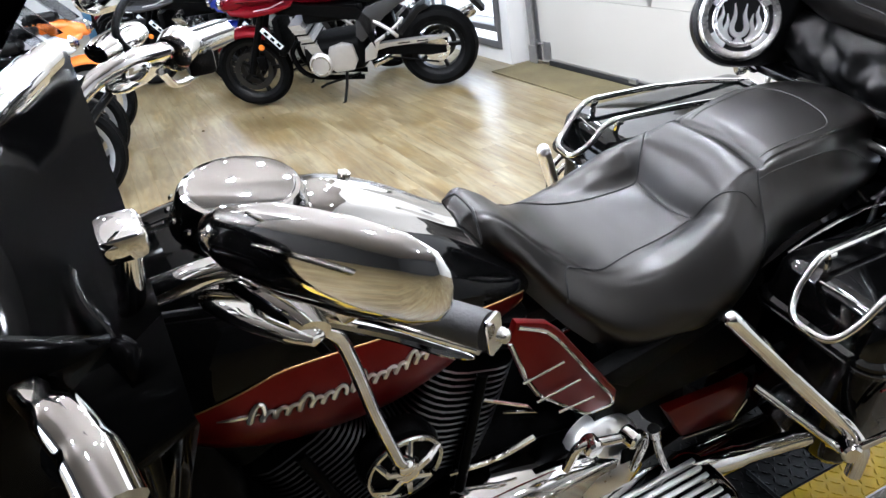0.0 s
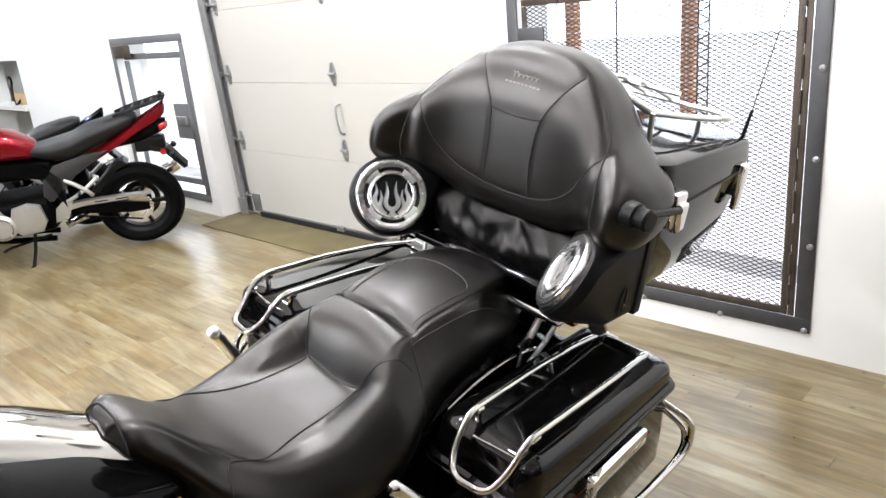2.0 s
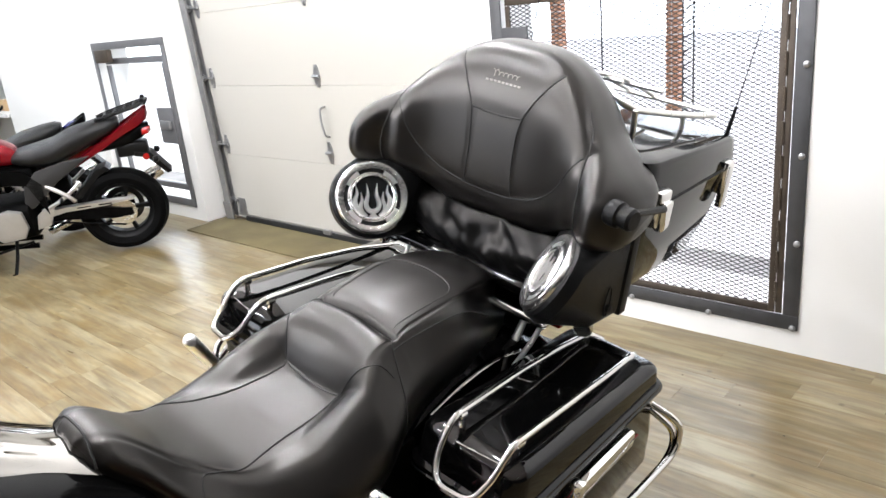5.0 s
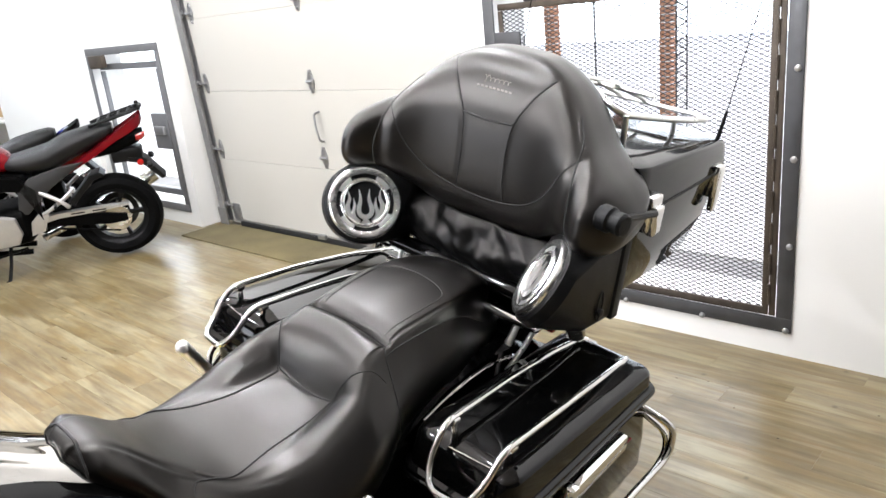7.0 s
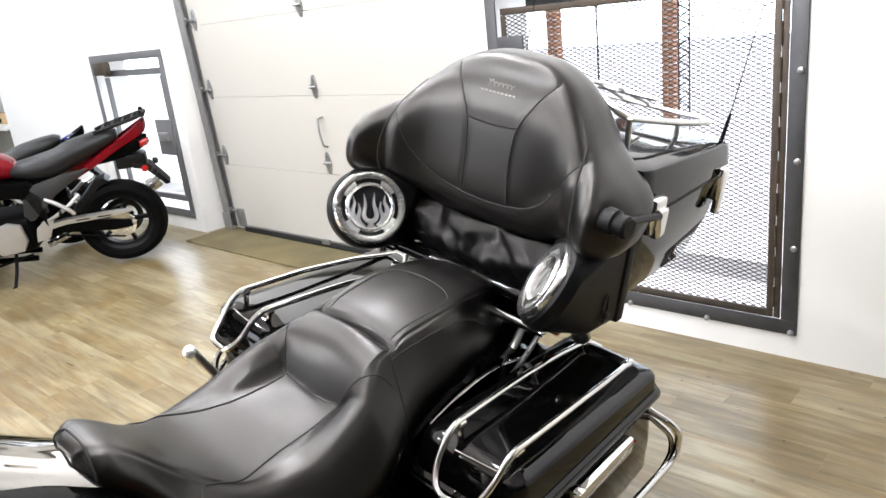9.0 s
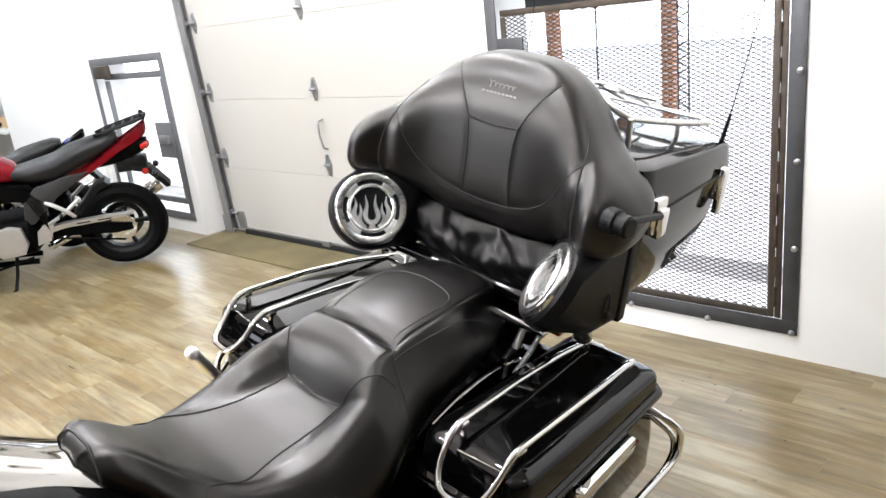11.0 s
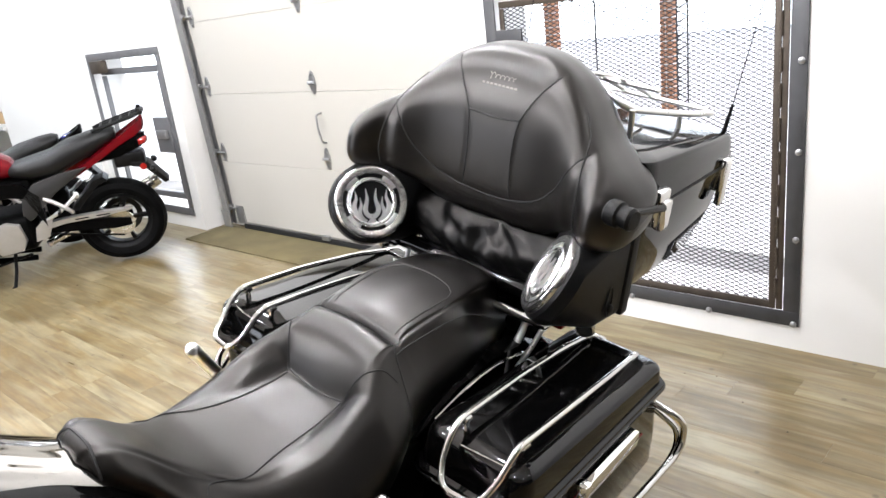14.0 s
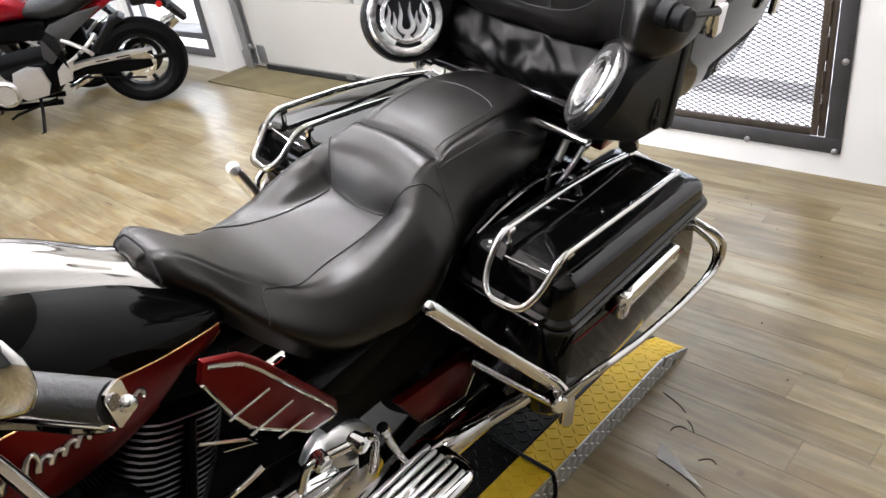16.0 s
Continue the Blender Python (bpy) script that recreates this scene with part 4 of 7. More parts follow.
def pod_shell(c, n_dir, sg):
    """A loudspeaker housing: a round drum in front that runs back into a flat-sided box."""
    bm = bmesh.new()
    side = n_dir.cross(Vector((0, 0, 1))).normalized()
    up = side.cross(n_dir)
    for d, r in ((0.0, 0.089), (0.006, 0.095), (0.03, 0.097)):
        for k in range(40):
            t = 2 * math.pi * k / 40
            bm.verts.new(c - n_dir * d + side * (r * math.cos(t)) + up * (r * math.sin(t)))
    for y, x0, x1, z0, z1, r in ((0.120, 0.23, 0.330, 0.835, 1.05, 0.03), (0.196, 0.20, 0.338, 0.842, 1.062, 0.02), (0.200, 0.21, 0.330, 0.850, 1.055, 0.02)):
        for x in (x0, x1):
            for z in (z0, z1):
                for q in range(4):
                    a = radians(90 * q / 3)
                    bm.verts.new((sg * (x + (r * (math.cos(a) - 1) if x == x1 else r * (1 - math.cos(a)))), y, z + (r * (math.sin(a) - 1) if z == z1 else r * (1 - math.sin(a)))))
    res = bmesh.ops.convex_hull(bm, input=bm.verts[:])
    bmesh.ops.delete(bm, geom=[g for g in res["geom_interior"] if isinstance(g, bmesh.types.BMVert)], context="VERTS")
    bmesh.ops.recalc_face_normals(bm, faces=bm.faces[:])
    return bm


def ribbon(pts, wid, depth, m):
    """A flat band of changing width along a curve."""
    cen = spline([(u, v, 0) for u, v in pts], 6)
    ws = spline([(w, 0, 0) for w in wid], 6)
    rings = []
    for i, q in enumerate(cen):
        d = (cen[min(i + 1, len(cen) - 1)] - cen[max(i - 1, 0)]).normalized()
        e = Vector((-d.y, d.x, 0)) * max(0.0003, ws[i].x)
        up = Vector((0, 0, depth))
        rings.append([m @ (q + e), m @ (q + e * 0.7 + up), m @ (q - e * 0.7 + up), m @ (q - e)])
    return loft(rings)


# top case
case = part("top_case", loft([ring_rect(-hx, hx, y0, y1, z, r) for z, hx, y0, y1, r in (
    (0.785, 0.23, 0.24, 0.55, 0.06), (0.80, 0.262, 0.22, 0.60, 0.07), (0.86, 0.308, 0.20, 0.690, 0.08), (0.95, 0.326, 0.20, 0.742, 0.08), (1.03, 0.331, 0.20, 0.770, 0.08), (1.062, 0.332, 0.20, 0.772, 0.08))]), CASEPAINT, bike, "gloss black luggage top case")
drop = lambda h: (lambda x, y: 1.066 + h * (1.0 - 0.45 * (y - 0.12) / 0.65))
part("lid", loft([ring_rect(-hx, hx, y0, y1, drop(h), r) for h, hx, y0, y1, r in (
    (0.0, 0.337, 0.20, 0.778, 0.08), (0.03, 0.337, 0.20, 0.778, 0.08), (0.100, 0.331, 0.202, 0.772, 0.08), (0.110, 0.327, 0.206, 0.768, 0.08), (0.116, 0.316, 0.215, 0.755, 0.08), (0.122, 0.25, 0.25, 0.67, 0.10), (0.126, 0.15, 0.30, 0.55, 0.08))]), CASEPAINT, case, "gloss black top-case lid")
part("lid_seam", tube(ring_rect(-0.336, 0.336, 0.198, 0.777, 1.064, 0.08), 0.0045, None, 6, closed=True), PLASTIC, case, "black rubber lid seam")
for sg in (1, -1):
    bm = box(0.335, 0.245, 1.035, 0.362, 0.30, 1.115, 0.008)
    box(0.352, 0.252, 1.03, 0.372, 0.293, 1.095, 0.007, bm)
    part("latch", bm if sg > 0 else mirrored(bm), CHROME, case, "chrome lid latch")
    bm = box(0.318, 0.655, 1.0, 0.350, 0.70, 1.085, 0.008)
    box(0.335, 0.66, 0.965, 0.352, 0.695, 1.08, 0.006, bm)
    part("catch", bm if sg > 0 else mirrored(bm), CHROME, case, "long chrome catch")
    bm = lathe([(0, 0.021), (0.005, 0.025), (0.026, 0.025), (0.029, 0.021), (0.031, 0.020), (0.050, 0.022), (0.056, 0.018)], (0.342, 0.056, 1.128), (1, -0.15, 0), None, 18)
    if sg > 0:
        part("pivot_knob", bm, PLASTIC, bike, "black plastic pivot knob")
        part("pivot_link", tube([(0.37, 0.10, 1.118), (0.368, 0.25, 1.085)], 0.008, None, 8), PLASTIC, bike)
    else:
        bm.free()
    # speaker pod
    n_dir = Vector((-0.72 * sg, -0.50, 0.48)).normalized()
    c = Vector((0.246 * sg, 0.050, 0.962))
    pod = part("speaker_pod", pod_shell(c, n_dir, sg), PLASTIC, bike, "black plastic loudspeaker pod")
    across = n_dir.cross(Vector((0, 0, 1))).normalized() * -1
    fm = basis(c, across, n_dir.cross(across))
    part("speaker_cloth", lathe([(-0.004, 0.084), (0.002, 0.084), (0.0022, 0.001)], c, n_dir, None, 28), SEAL, pod, "black speaker cloth")
    part("outer_ring", lathe([(0.001, 0.087), (0.009, 0.086), (0.013, 0.082), (0.0135, 0.075), (0.012, 0.0680), (0.009, 0.0665), (0.003, 0.0665), (0.001, 0.087)], c, n_dir, None, 48), GRILLE, pod, "chrome grille ring")
    part("inner_ring", lathe([(0.003, 0.0585), (0.010, 0.0585), (0.012, 0.0565), (0.012, 0.054), (0.015, 0.052), (0.012, 0.0490), (0.004, 0.0485), (0.003, 0.0585)], c, n_dir, None, 48), GRILLE, pod, "chrome inner ring")
    for k in range(4):
        a0 = radians(90 * k + 45)
        pts = [(0.0720 * math.cos(a0 + t), 0.0720 * math.sin(a0 + t)) for t in [radians(-17 + 34 * i / 8) for i in range(9)]]
        pts += [(0.0575 * math.cos(a0 - t), 0.0575 * math.sin(a0 - t)) for t in [radians(-17 + 34 * i / 8) for i in range(9)]]
        part("bridge", prism(pts, 0.008, fm @ Matrix.Translation((0, 0, 0.0035)), None, bev=0.001), BRIGHTALLOY, pod, "chrome bridge between the rings")
    # flame-shaped grille: tongues that rise out of the foot of the inner ring
    fl = fm @ Matrix.Translation((0, 0, 0.0045))
    part("flame", ribbon([(0, -0.049), (0, -0.040), (0, -0.034)], [0.014, 0.007, 0.006], 0.005, fl), BRIGHTALLOY, pod, "chrome flame foot")
    for sx in (1, -1):
        part("flame", ribbon([(0.001 * sx, -0.034), (0.011 * sx, -0.029), (0.0155 * sx, -0.016), (0.010 * sx, 0.008), (0.0125 * sx, 0.032)], [0.0065, 0.006, 0.006, 0.0042, 0.0004], 0.005, fl), BRIGHTALLOY, pod, "chrome flame tongue")
        part("flame", ribbon([(0.018 * sx, -0.047), (0.026 * sx, -0.036), (0.0285 * sx, -0.022), (0.0245 * sx, -0.006), (0.0265 * sx, 0.012)], [0.009, 0.007, 0.0052, 0.004, 0.0004], 0.0046, fl), BRIGHTALLOY, pod, "chrome flame tongue")
        part("flame", ribbon([(0.032 * sx, -0.039), (0.041 * sx, -0.022), (0.0405 * sx, -0.004), (0.0355 * sx, 0.010), (0.0375 * sx, 0.028)], [0.011, 0.009, 0.0055, 0.004, 0.0004], 0.0042, fl), BRIGHTALLOY, pod, "chrome flame tongue")
    # oval recess and bolt on the side, and the dark strap at the case's edge
    oval = [(0.3375 * sg, 0.142 + 0.011 * math.cos(t), 0.90 + 0.034 * math.sin(t)) for t in [2 * math.pi * k / 24 for k in range(24)]]
    part("recess_rim", tube(oval, 0.002, None, 6, closed=True), SEAL, pod)
    part("bolt", lathe([(0, 0.009), (0.008, 0.009), (0.011, 0.005)], (0.335 * sg, 0.146, 0.884), (sg, 0, 0), None, 12), SEAL, pod, "black bolt in the oval recess")
    bm = box(0.326, 0.203, 0.842, 0.3425, 0.232, 1.08, 0.004)
    part("strap", bm if sg > 0 else mirrored(bm), SEAL, bike, "dark edge strip between pod and top case")
    part("pod_foot", tube([c + Vector((0.0, 0.03, -0.085)), c + Vector((0.0, 0.09, -0.13))], 0.014, None, 10), CHROME, pod)
    bm = lathe([(-0.02, 0.010), (0.0, 0.012), (0.012, 0.020), (0.026, 0.021), (0.03, 0.016)], (0.285 * sg, 0.165, 0.818), (0.4 * sg, -0.8, -0.1), None, 18)
    part("turn_signal", bm, DULLCHROME, bike, "round turn signal")
    # aerial
    whip = part("aerial", tube([(0.300 * sg, 0.715, 1.085), (0.302 * sg, 0.722, 1.11), (0.306 * sg, 0.735, 1.20)], [0.007, 0.0065, 0.004], None, 8), PLASTIC, bike, "black whip aerial")
    part("whip", tube([(0.306 * sg, 0.735, 1.20), (0.312 * sg, 0.765, 1.45), (0.318 * sg, 0.80, 1.95)], [0.0017, 0.0013, 0.001], None, 6), PLASTIC, whip)

# luggage rack on the lid
rack = part("luggage_rack", tube(rounded([(0.240, 0.50, 1.205), (0.222, 0.310, 1.244), (0.125, 0.335, 1.290), (-0.125, 0.335, 1.290), (-0.222, 0.310, 1.244), (-0.240, 0.50, 1.205)], 0.05, 6), 0.0075), BRIGHTALLOY, bike, "chrome tubular luggage rack")
for sx in (1, -1):
    part("side_rail", tube(rounded([(0.240 * sx, 0.49, 1.207), (0.258 * sx, 0.62, 1.185), (0.266 * sx, 0.715, 1.172)], 0.03), 0.0078), BRIGHTALLOY, rack)
    for y, z in ((0.33, 1.24), (0.60, 1.19)):
        part("post", tube([(0.232 * sx, y, z), (0.232 * sx, y + 0.01, z - 0.075)], 0.0065, None, 8), BRIGHTALLOY, rack)
for x in (-0.11, -0.037, 0.037, 0.11):
    part("slat", tube(spline([(x, 0.337, 1.290), (x, 0.40, 1.282), (x, 0.54, 1.245), (x, 0.70, 1.185)], 5), 0.0052, None, 8), BRIGHTALLOY, rack)
for y, z, w in ((0.42, 1.274, 0.15), (0.53, 1.247, 0.20), (0.69, 1.188, 0.262)):
    part("crossbar", tube([(-w, y, z - 0.004), (w, y, z - 0.004)], 0.006, None, 8), BRIGHTALLOY, rack)

# rear fender, struts and cross tubes
rows = []
for i in range(22):
    a = radians(115 - 118 * i / 21)
    y, z = 0.02 + 0.43 * math.cos(a) * 0.9, 0.31 + 0.41 * math.sin(a)
    rows.append([(0.105 * math.sin(t), y + 0.012 * (1 - math.cos(t)), z - 0.035 * (1 - math.cos(t))) for t in [radians(-88 + 176 * k / 14) for k in range(15)]])
fender = part("rear_fender", loft(rows, closed=False), BLACKPAINT, bike, "gloss black rear fender")
fender.modifiers.new("thickness", "SOLIDIFY").thickness = 0.006
part("tail_lamp", lathe([(0, 0.055), (0.02, 0.055), (0.04, 0.04), (0.046, 0.01)], (0, 0.40, 0.60), (0, 1, 0.35), None, 24), REDLENS, bike, "red tail lamp lens")
part("fender_tip_lens", box(-0.15, 0.325, 0.660, 0.15, 0.385, 0.702, 0.008), REDLENS, bike, "small red fender lamp")
part("cross_tube", tube([(-0.24, 0.150, 0.842), (0.24, 0.150, 0.842)], 0.020, None, 18), CASEPAINT, bike, "gloss black cross tube under the pouch")
part("cross_tube", tube([(-0.22, 0.115, 0.800), (0.22, 0.115, 0.800)], 0.011, None, 14), CHROME, bike, "thin chrome cross tube")
part("case_base", box(-0.22, 0.17, 0.76, 0.22, 0.42, 0.80, 0.02), ENGINEBLACK, bike, "black base plate under the top case")
part("cross_tube", tube([(-0.22, 0.40, 0.775), (0.22, 0.40, 0.775)], 0.012), CHROME, bike)
for sg in (1, -1):
    part("case_strut", tube(rounded([(0.150 * sg, 0.055, 0.665), (0.155 * sg, 0.125, 0.75), (0.16 * sg, 0.165, 0.842), (0.17 * sg, 0.52, 0.778)], 0.05), 0.009), BRIGHTALLOY, bike, "chrome top-case strut")
    part("case_strut", tube([(0.175 * sg, 0.04, 0.655), (0.195 * sg, 0.115, 0.745), (0.215 * sg, 0.16, 0.845)], 0.006, None, 10), BRIGHTALLOY, bike)
    part("junction_block", box(min(0.10 * sg, 0.18 * sg), 0.13, 0.735, max(0.10 * sg, 0.18 * sg), 0.20, 0.775, 0.012), ENGINEBLACK, bike)
    part("clip", lathe([(0, 0.016), (0.012, 0.018), (0.018, 0.012)], (0.185 * sg, 0.19, 0.79), (0.3 * sg, -0.6, 0.6), None, 14), DULLCHROME, bike)
    part("case_strut", tube([(0.135 * sg, 0.08, 0.655), (0.145 * sg, 0.15, 0.73), (0.155 * sg, 0.26, 0.775)], 0.008, None, 8), CHROME, bike)
    part("strut_plate", box(min(0.118 * sg, 0.132 * sg), -0.15, 0.56, max(0.118 * sg, 0.132 * sg), 0.25, 0.66, 0.006), BLACKPAINT, bike)
    # chrome tube that traces the inner edge of the pannier lid
    part("bag_edge_line", tube(spline([(0.19 * sg, -0.215, 0.728), (0.19 * sg, -0.119, 0.751), (0.19 * sg, -0.025, 0.757), (0.19 * sg, 0.06, 0.742), (0.18 * sg, 0.11, 0.72)], 5), 0.0035, None, 8), CHROME, bike, "thin chrome line along the pannier's inner edge")
for k in range(5):
    part("cable", tube(spline([(0.03 * k - 0.07, 0.12, 0.80), (0.04 * k - 0.09, 0.16, 0.75 + 0.01 * k), (0.05 * k - 0.1, 0.26, 0.74), (0.04 * k - 0.06, 0.33, 0.78)], 6), 0.004, None, 6), PLASTIC, bike)
for sg in (1, -1):
    bm = loft([[(x, y, z) for x, z in ((0.135, 0.40), (0.182, 0.42), (0.186, 0.56), (0.168, zt), (0.135, zt + 0.01))] for y, zt in ((-0.33, 0.64), (-0.24, 0.69), (-0.12, 0.735), (0.0, 0.748), (0.10, 0.735), (0.20, 0.70), (0.32, 0.62))])
    part("inner_side_panel", bm if sg > 0 else mirrored(bm), BLACKPAINT, bike, "gloss black panel between seat and pannier")
part("battery_cover", box(-0.13, 0.10, 0.66, 0.13, 0.34, 0.73, 0.02), BLACKPAINT, bike)

# panniers
def lid_z(h):
    return lambda x, y: 0.662 + h * (1.0 - 0.42 * (y + 0.27) / 0.6)


def pannier(sg):
    def put(name, bm, material, parent, label=""):
        return part(name, bm if sg > 0 else mirrored(bm), material, parent, label)
    body = put("pannier", loft([ring_rect(x0, x1, y0, y1, z, r) for z, x0, x1, y0, y1, r in (
        (0.335, 0.225, 0.385, -0.19, 0.33, 0.04), (0.345, 0.212, 0.408, -0.21, 0.36, 0.045), (0.40, 0.205, 0.424, -0.25, 0.395, 0.05), (0.52, 0.202, 0.429, -0.262, 0.360, 0.05), (0.652, 0.200, 0.430, -0.265, 0.303, 0.05))]), BLACKPAINT, bike, "gloss black hard pannier")
    lid = put("lid", loft([ring_rect(x0, x1, y0, y1, lid_z(h), r) for h, x0, x1, y0, y1, r in (
        (-0.004, 0.186, 0.441, -0.286, 0.314, 0.04), (-0.002, 0.184, 0.444, -0.290, 0.317, 0.04), (0.005, 0.184, 0.444, -0.290, 0.317, 0.04), (0.008, 0.188, 0.438, -0.283, 0.312, 0.04), (0.011, 0.186, 0.441, -0.287, 0.314, 0.04), (0.016, 0.187, 0.440, -0.286, 0.313, 0.04), (0.020, 0.194, 0.432, -0.276, 0.306, 0.038), (0.078, 0.199, 0.428, -0.264, 0.298, 0.034),
        (0.086, 0.203, 0.425, -0.259, 0.293, 0.034), (0.091, 0.209, 0.419, -0.252, 0.286, 0.034), (0.096, 0.235, 0.395, -0.226, 0.262, 0.040), (0.099, 0.290, 0.345, -0.15, 0.20, 0.012))]), CASEPAINT, body, "gloss black pannier lid with crisp facets")
    put("lid_gasket", tube(ring_rect(0.196, 0.433, -0.270, 0.307, 0.656, 0.05), 0.004, None, 6, closed=True), PLASTIC, body)
    rail = put("lid_rail", tube(rounded([(0.350, 0.318, 0.690), (0.364, 0.284, 0.718), (0.378, 0.130, 0.749), (0.384, -0.035, 0.771), (0.384, -0.236, 0.787), (0.381, -0.276, 0.738), (0.368, -0.318, 0.706), (0.300, -0.328, 0.710), (0.278, -0.302, 0.738), (0.270, -0.260, 0.794), (0.262, -0.040, 0.777), (0.258, 0.120, 0.757), (0.257, 0.262, 0.731), (0.270, 0.310, 0.700)], 0.030, 5), 0.0068, None, 12), CHROME, body, "chrome tubular lid rail")
    put("rail_bridge", box(0.262, 0.236, 0.716, 0.360, 0.268, 0.730, 0.006), CASEPAINT, rail, "black bridge between the rails")
    put("bridge_plate", box(0.268, 0.286, 0.690, 0.352, 0.312, 0.700, 0.004), CHROME, rail, "chrome end plate of the rail")
    for x, y, z in ((0.270, -0.23, 0.785), (0.383, -0.21, 0.778), (0.258, 0.24, 0.735), (0.366, 0.25, 0.724)):
        put("rail_foot", tube([(x, y, z), (x + 0.006 * (1 if x < 0.3 else -1), y, z - 0.035)], 0.006, None, 8), CHROME, rail)
        put("rail_collar", lathe([(-0.010, 0.0072), (-0.008, 0.0092), (0.008, 0.0092), (0.010, 0.0072)], (x, y, z), (0, 1, -0.1), None, 12), CHROME, rail)
    # chrome thread drawn in as the bright line on the lid's front edge
    put("lid_edge_glint", tube([(0.288, -0.262, 0.755), (0.374, -0.250, 0.752)], 0.0018, None, 6), CHROME, rail)
    put("lid_latch", box(0.430, -0.085, 0.600, 0.462, 0.140, 0.644, 0.010), CHROME, body, "long chrome pannier latch")
    put("latch_cap", box(0.428, -0.098, 0.592, 0.466, -0.070, 0.650, 0.008), CHROME, body)
    put("trim_strip", tube([(0.429, -0.22, 0.60), (0.430, 0.0, 0.575), (0.430, 0.24, 0.553)], 0.003, None, 6), REDPAINT, body, "thin red pinstripe")
    tip = Vector((0.283, -0.459, 0.760)) if sg > 0 else Vector((0.245, -0.445, 0.790))
    slant = (Vector((0.425, -0.262, 0.525)) - tip).normalized()
    # far guard takes the brightened copy, as chrome there mirrors the dark room
    g = put("pannier_guard", tube(rounded([tip, tip + slant * 0.011, (0.425, -0.262, 0.525), (0.455, -0.245, 0.49), (0.46, -0.25, 0.43)], 0.04), 0.0145), CHROME if sg > 0 else BRIGHTALLOY, bike, "chrome pannier guard tubes")
    put("guard_cap", lathe([(-0.002, 0.0145), (0.004, 0.0137), (0.008, 0.0105), (0.011, 0.005), (0.012, 0.001)], tip, -slant, None, 14), CHROME if sg > 0 else BRIGHTALLOY, g)
    put("lower_bar", tube([(0.275, -0.315, 0.515), (0.40, -0.285, 0.495), (0.445, -0.28, 0.495)], 0.0085, None, 10), CHROME, g)
    put("outer_rail", tube(rounded([(0.43, -0.285, 0.495), (0.455, -0.262, 0.508), (0.480, -0.240, 0.562), (0.496, -0.195, 0.576), (0.500, -0.08, 0.549), (0.500, 0.108, 0.512), (0.500, 0.285, 0.500), (0.500, 0.318, 0.525), (0.496, 0.314, 0.572), (0.475, 0.303, 0.594), (0.425, 0.296, 0.606)], 0.025), 0.0080, None, 12), CHROME, g)
    put("inner_rail", tube(rounded([(0.466, -0.245, 0.530), (0.484, -0.195, 0.552), (0.489, -0.08, 0.524), (0.489, 0.108, 0.487), (0.489, 0.285, 0.476), (0.489, 0.322, 0.505), (0.480, 0.320, 0.552), (0.424, 0.306, 0.584)], 0.025), 0.0075, None, 10), CHROME, g)
    put("clamp", lathe([(-0.02, 0.014), (-0.016, 0.018), (0.016, 0.018), (0.02, 0.014)], (0.445, -0.272, 0.498), (0.7, -0.5, 0.2), None, 14), CHROME, g)
    put("exhaust", tube(spline([(0.20, -0.62, 0.24), (0.215, -0.46, 0.235), (0.235, -0.22, 0.235), (0.25, 0.2, 0.24), (0.25, 0.55, 0.25)], 8), [0.030] * 8 + [0.034] * 3 + [0.041] * 21 + [0.039], None, 18), CHROME, bike, "long chrome muffler")


pannier(1)
pannier(-1)


# wheels
def wheel(parent, y, z, r, w, hub, spokes=9, rim_mat=None, x=0.0, disc_side=(1, -1)):
    wh = part("wheel", lathe([(-w * 0.30, r - w * 0.72), (-w * 0.42, r - w * 0.60), (-w * 0.5, r - w * 0.36), (-w * 0.42, r - w * 0.14), (-w * 0.22, r - 0.012), (0, r), (w * 0.22, r - 0.012), (w * 0.42, r - w * 0.14), (w * 0.5, r - w * 0.36), (w * 0.42, r - w * 0.60), (w * 0.30, r - w * 0.72), (-w * 0.30, r - w * 0.72)], (x, y, z), (1, 0, 0), None, 56), RUBBER, parent, "black rubber tyre")
    ri = r - w * 0.70
    part("rim", lathe([(-w * 0.40, ri + 0.012), (-w * 0.36, ri), (-w * 0.2, ri - 0.022), (w * 0.2, ri - 0.022), (w * 0.36, ri), (w * 0.40, ri + 0.012), (-w * 0.40, ri + 0.012)], (x, y, z), (1, 0, 0), None, 48), rim_mat or PLASTIC, wh)
    bm = lathe([(-w * 0.42, 0.02), (-w * 0.40, hub), (w * 0.40, hub), (w * 0.42, 0.02)], (x, y, z), (1, 0, 0), None, 20)
    part("hub", bm, rim_mat or PLASTIC, wh)
    for k in range(spokes):
        a = 2 * math.pi * k / spokes
        d = Vector((0, math.cos(a), math.sin(a)))
        o = Vector((x, y, z))
        sd = Vector((1, 0, 0)).cross(d)
        bm = loft([[o + d * rr + sd * (sx * ww) + Vector((sy * w * 0.13, 0, 0)) for sx, sy in ((-1, -1), (1, -1), (1, 1), (-1, 1))] for rr, ww in ((hub * 0.7, 0.016), (ri * 0.55, 0.010), (ri - 0.012, 0.015))])
        part("spoke", bm, rim_mat or PLASTIC, wh)
    for sx in disc_side:
        part("brake_disc", lathe([(-0.003, ri * 0.50), (-0.003, ri * 0.70), (0.003, ri * 0.70), (0.003, ri * 0.50), (-0.003, ri * 0.50)], (x + sx * w * 0.52, y, z), (1, 0, 0), None, 36), DISC, wh)
    return wh


wheel(bike, 0.0, 0.290, 0.325, 0.15, 0.05)
wheel(bike, -1.62, 0.290, 0.325, 0.13, 0.05)


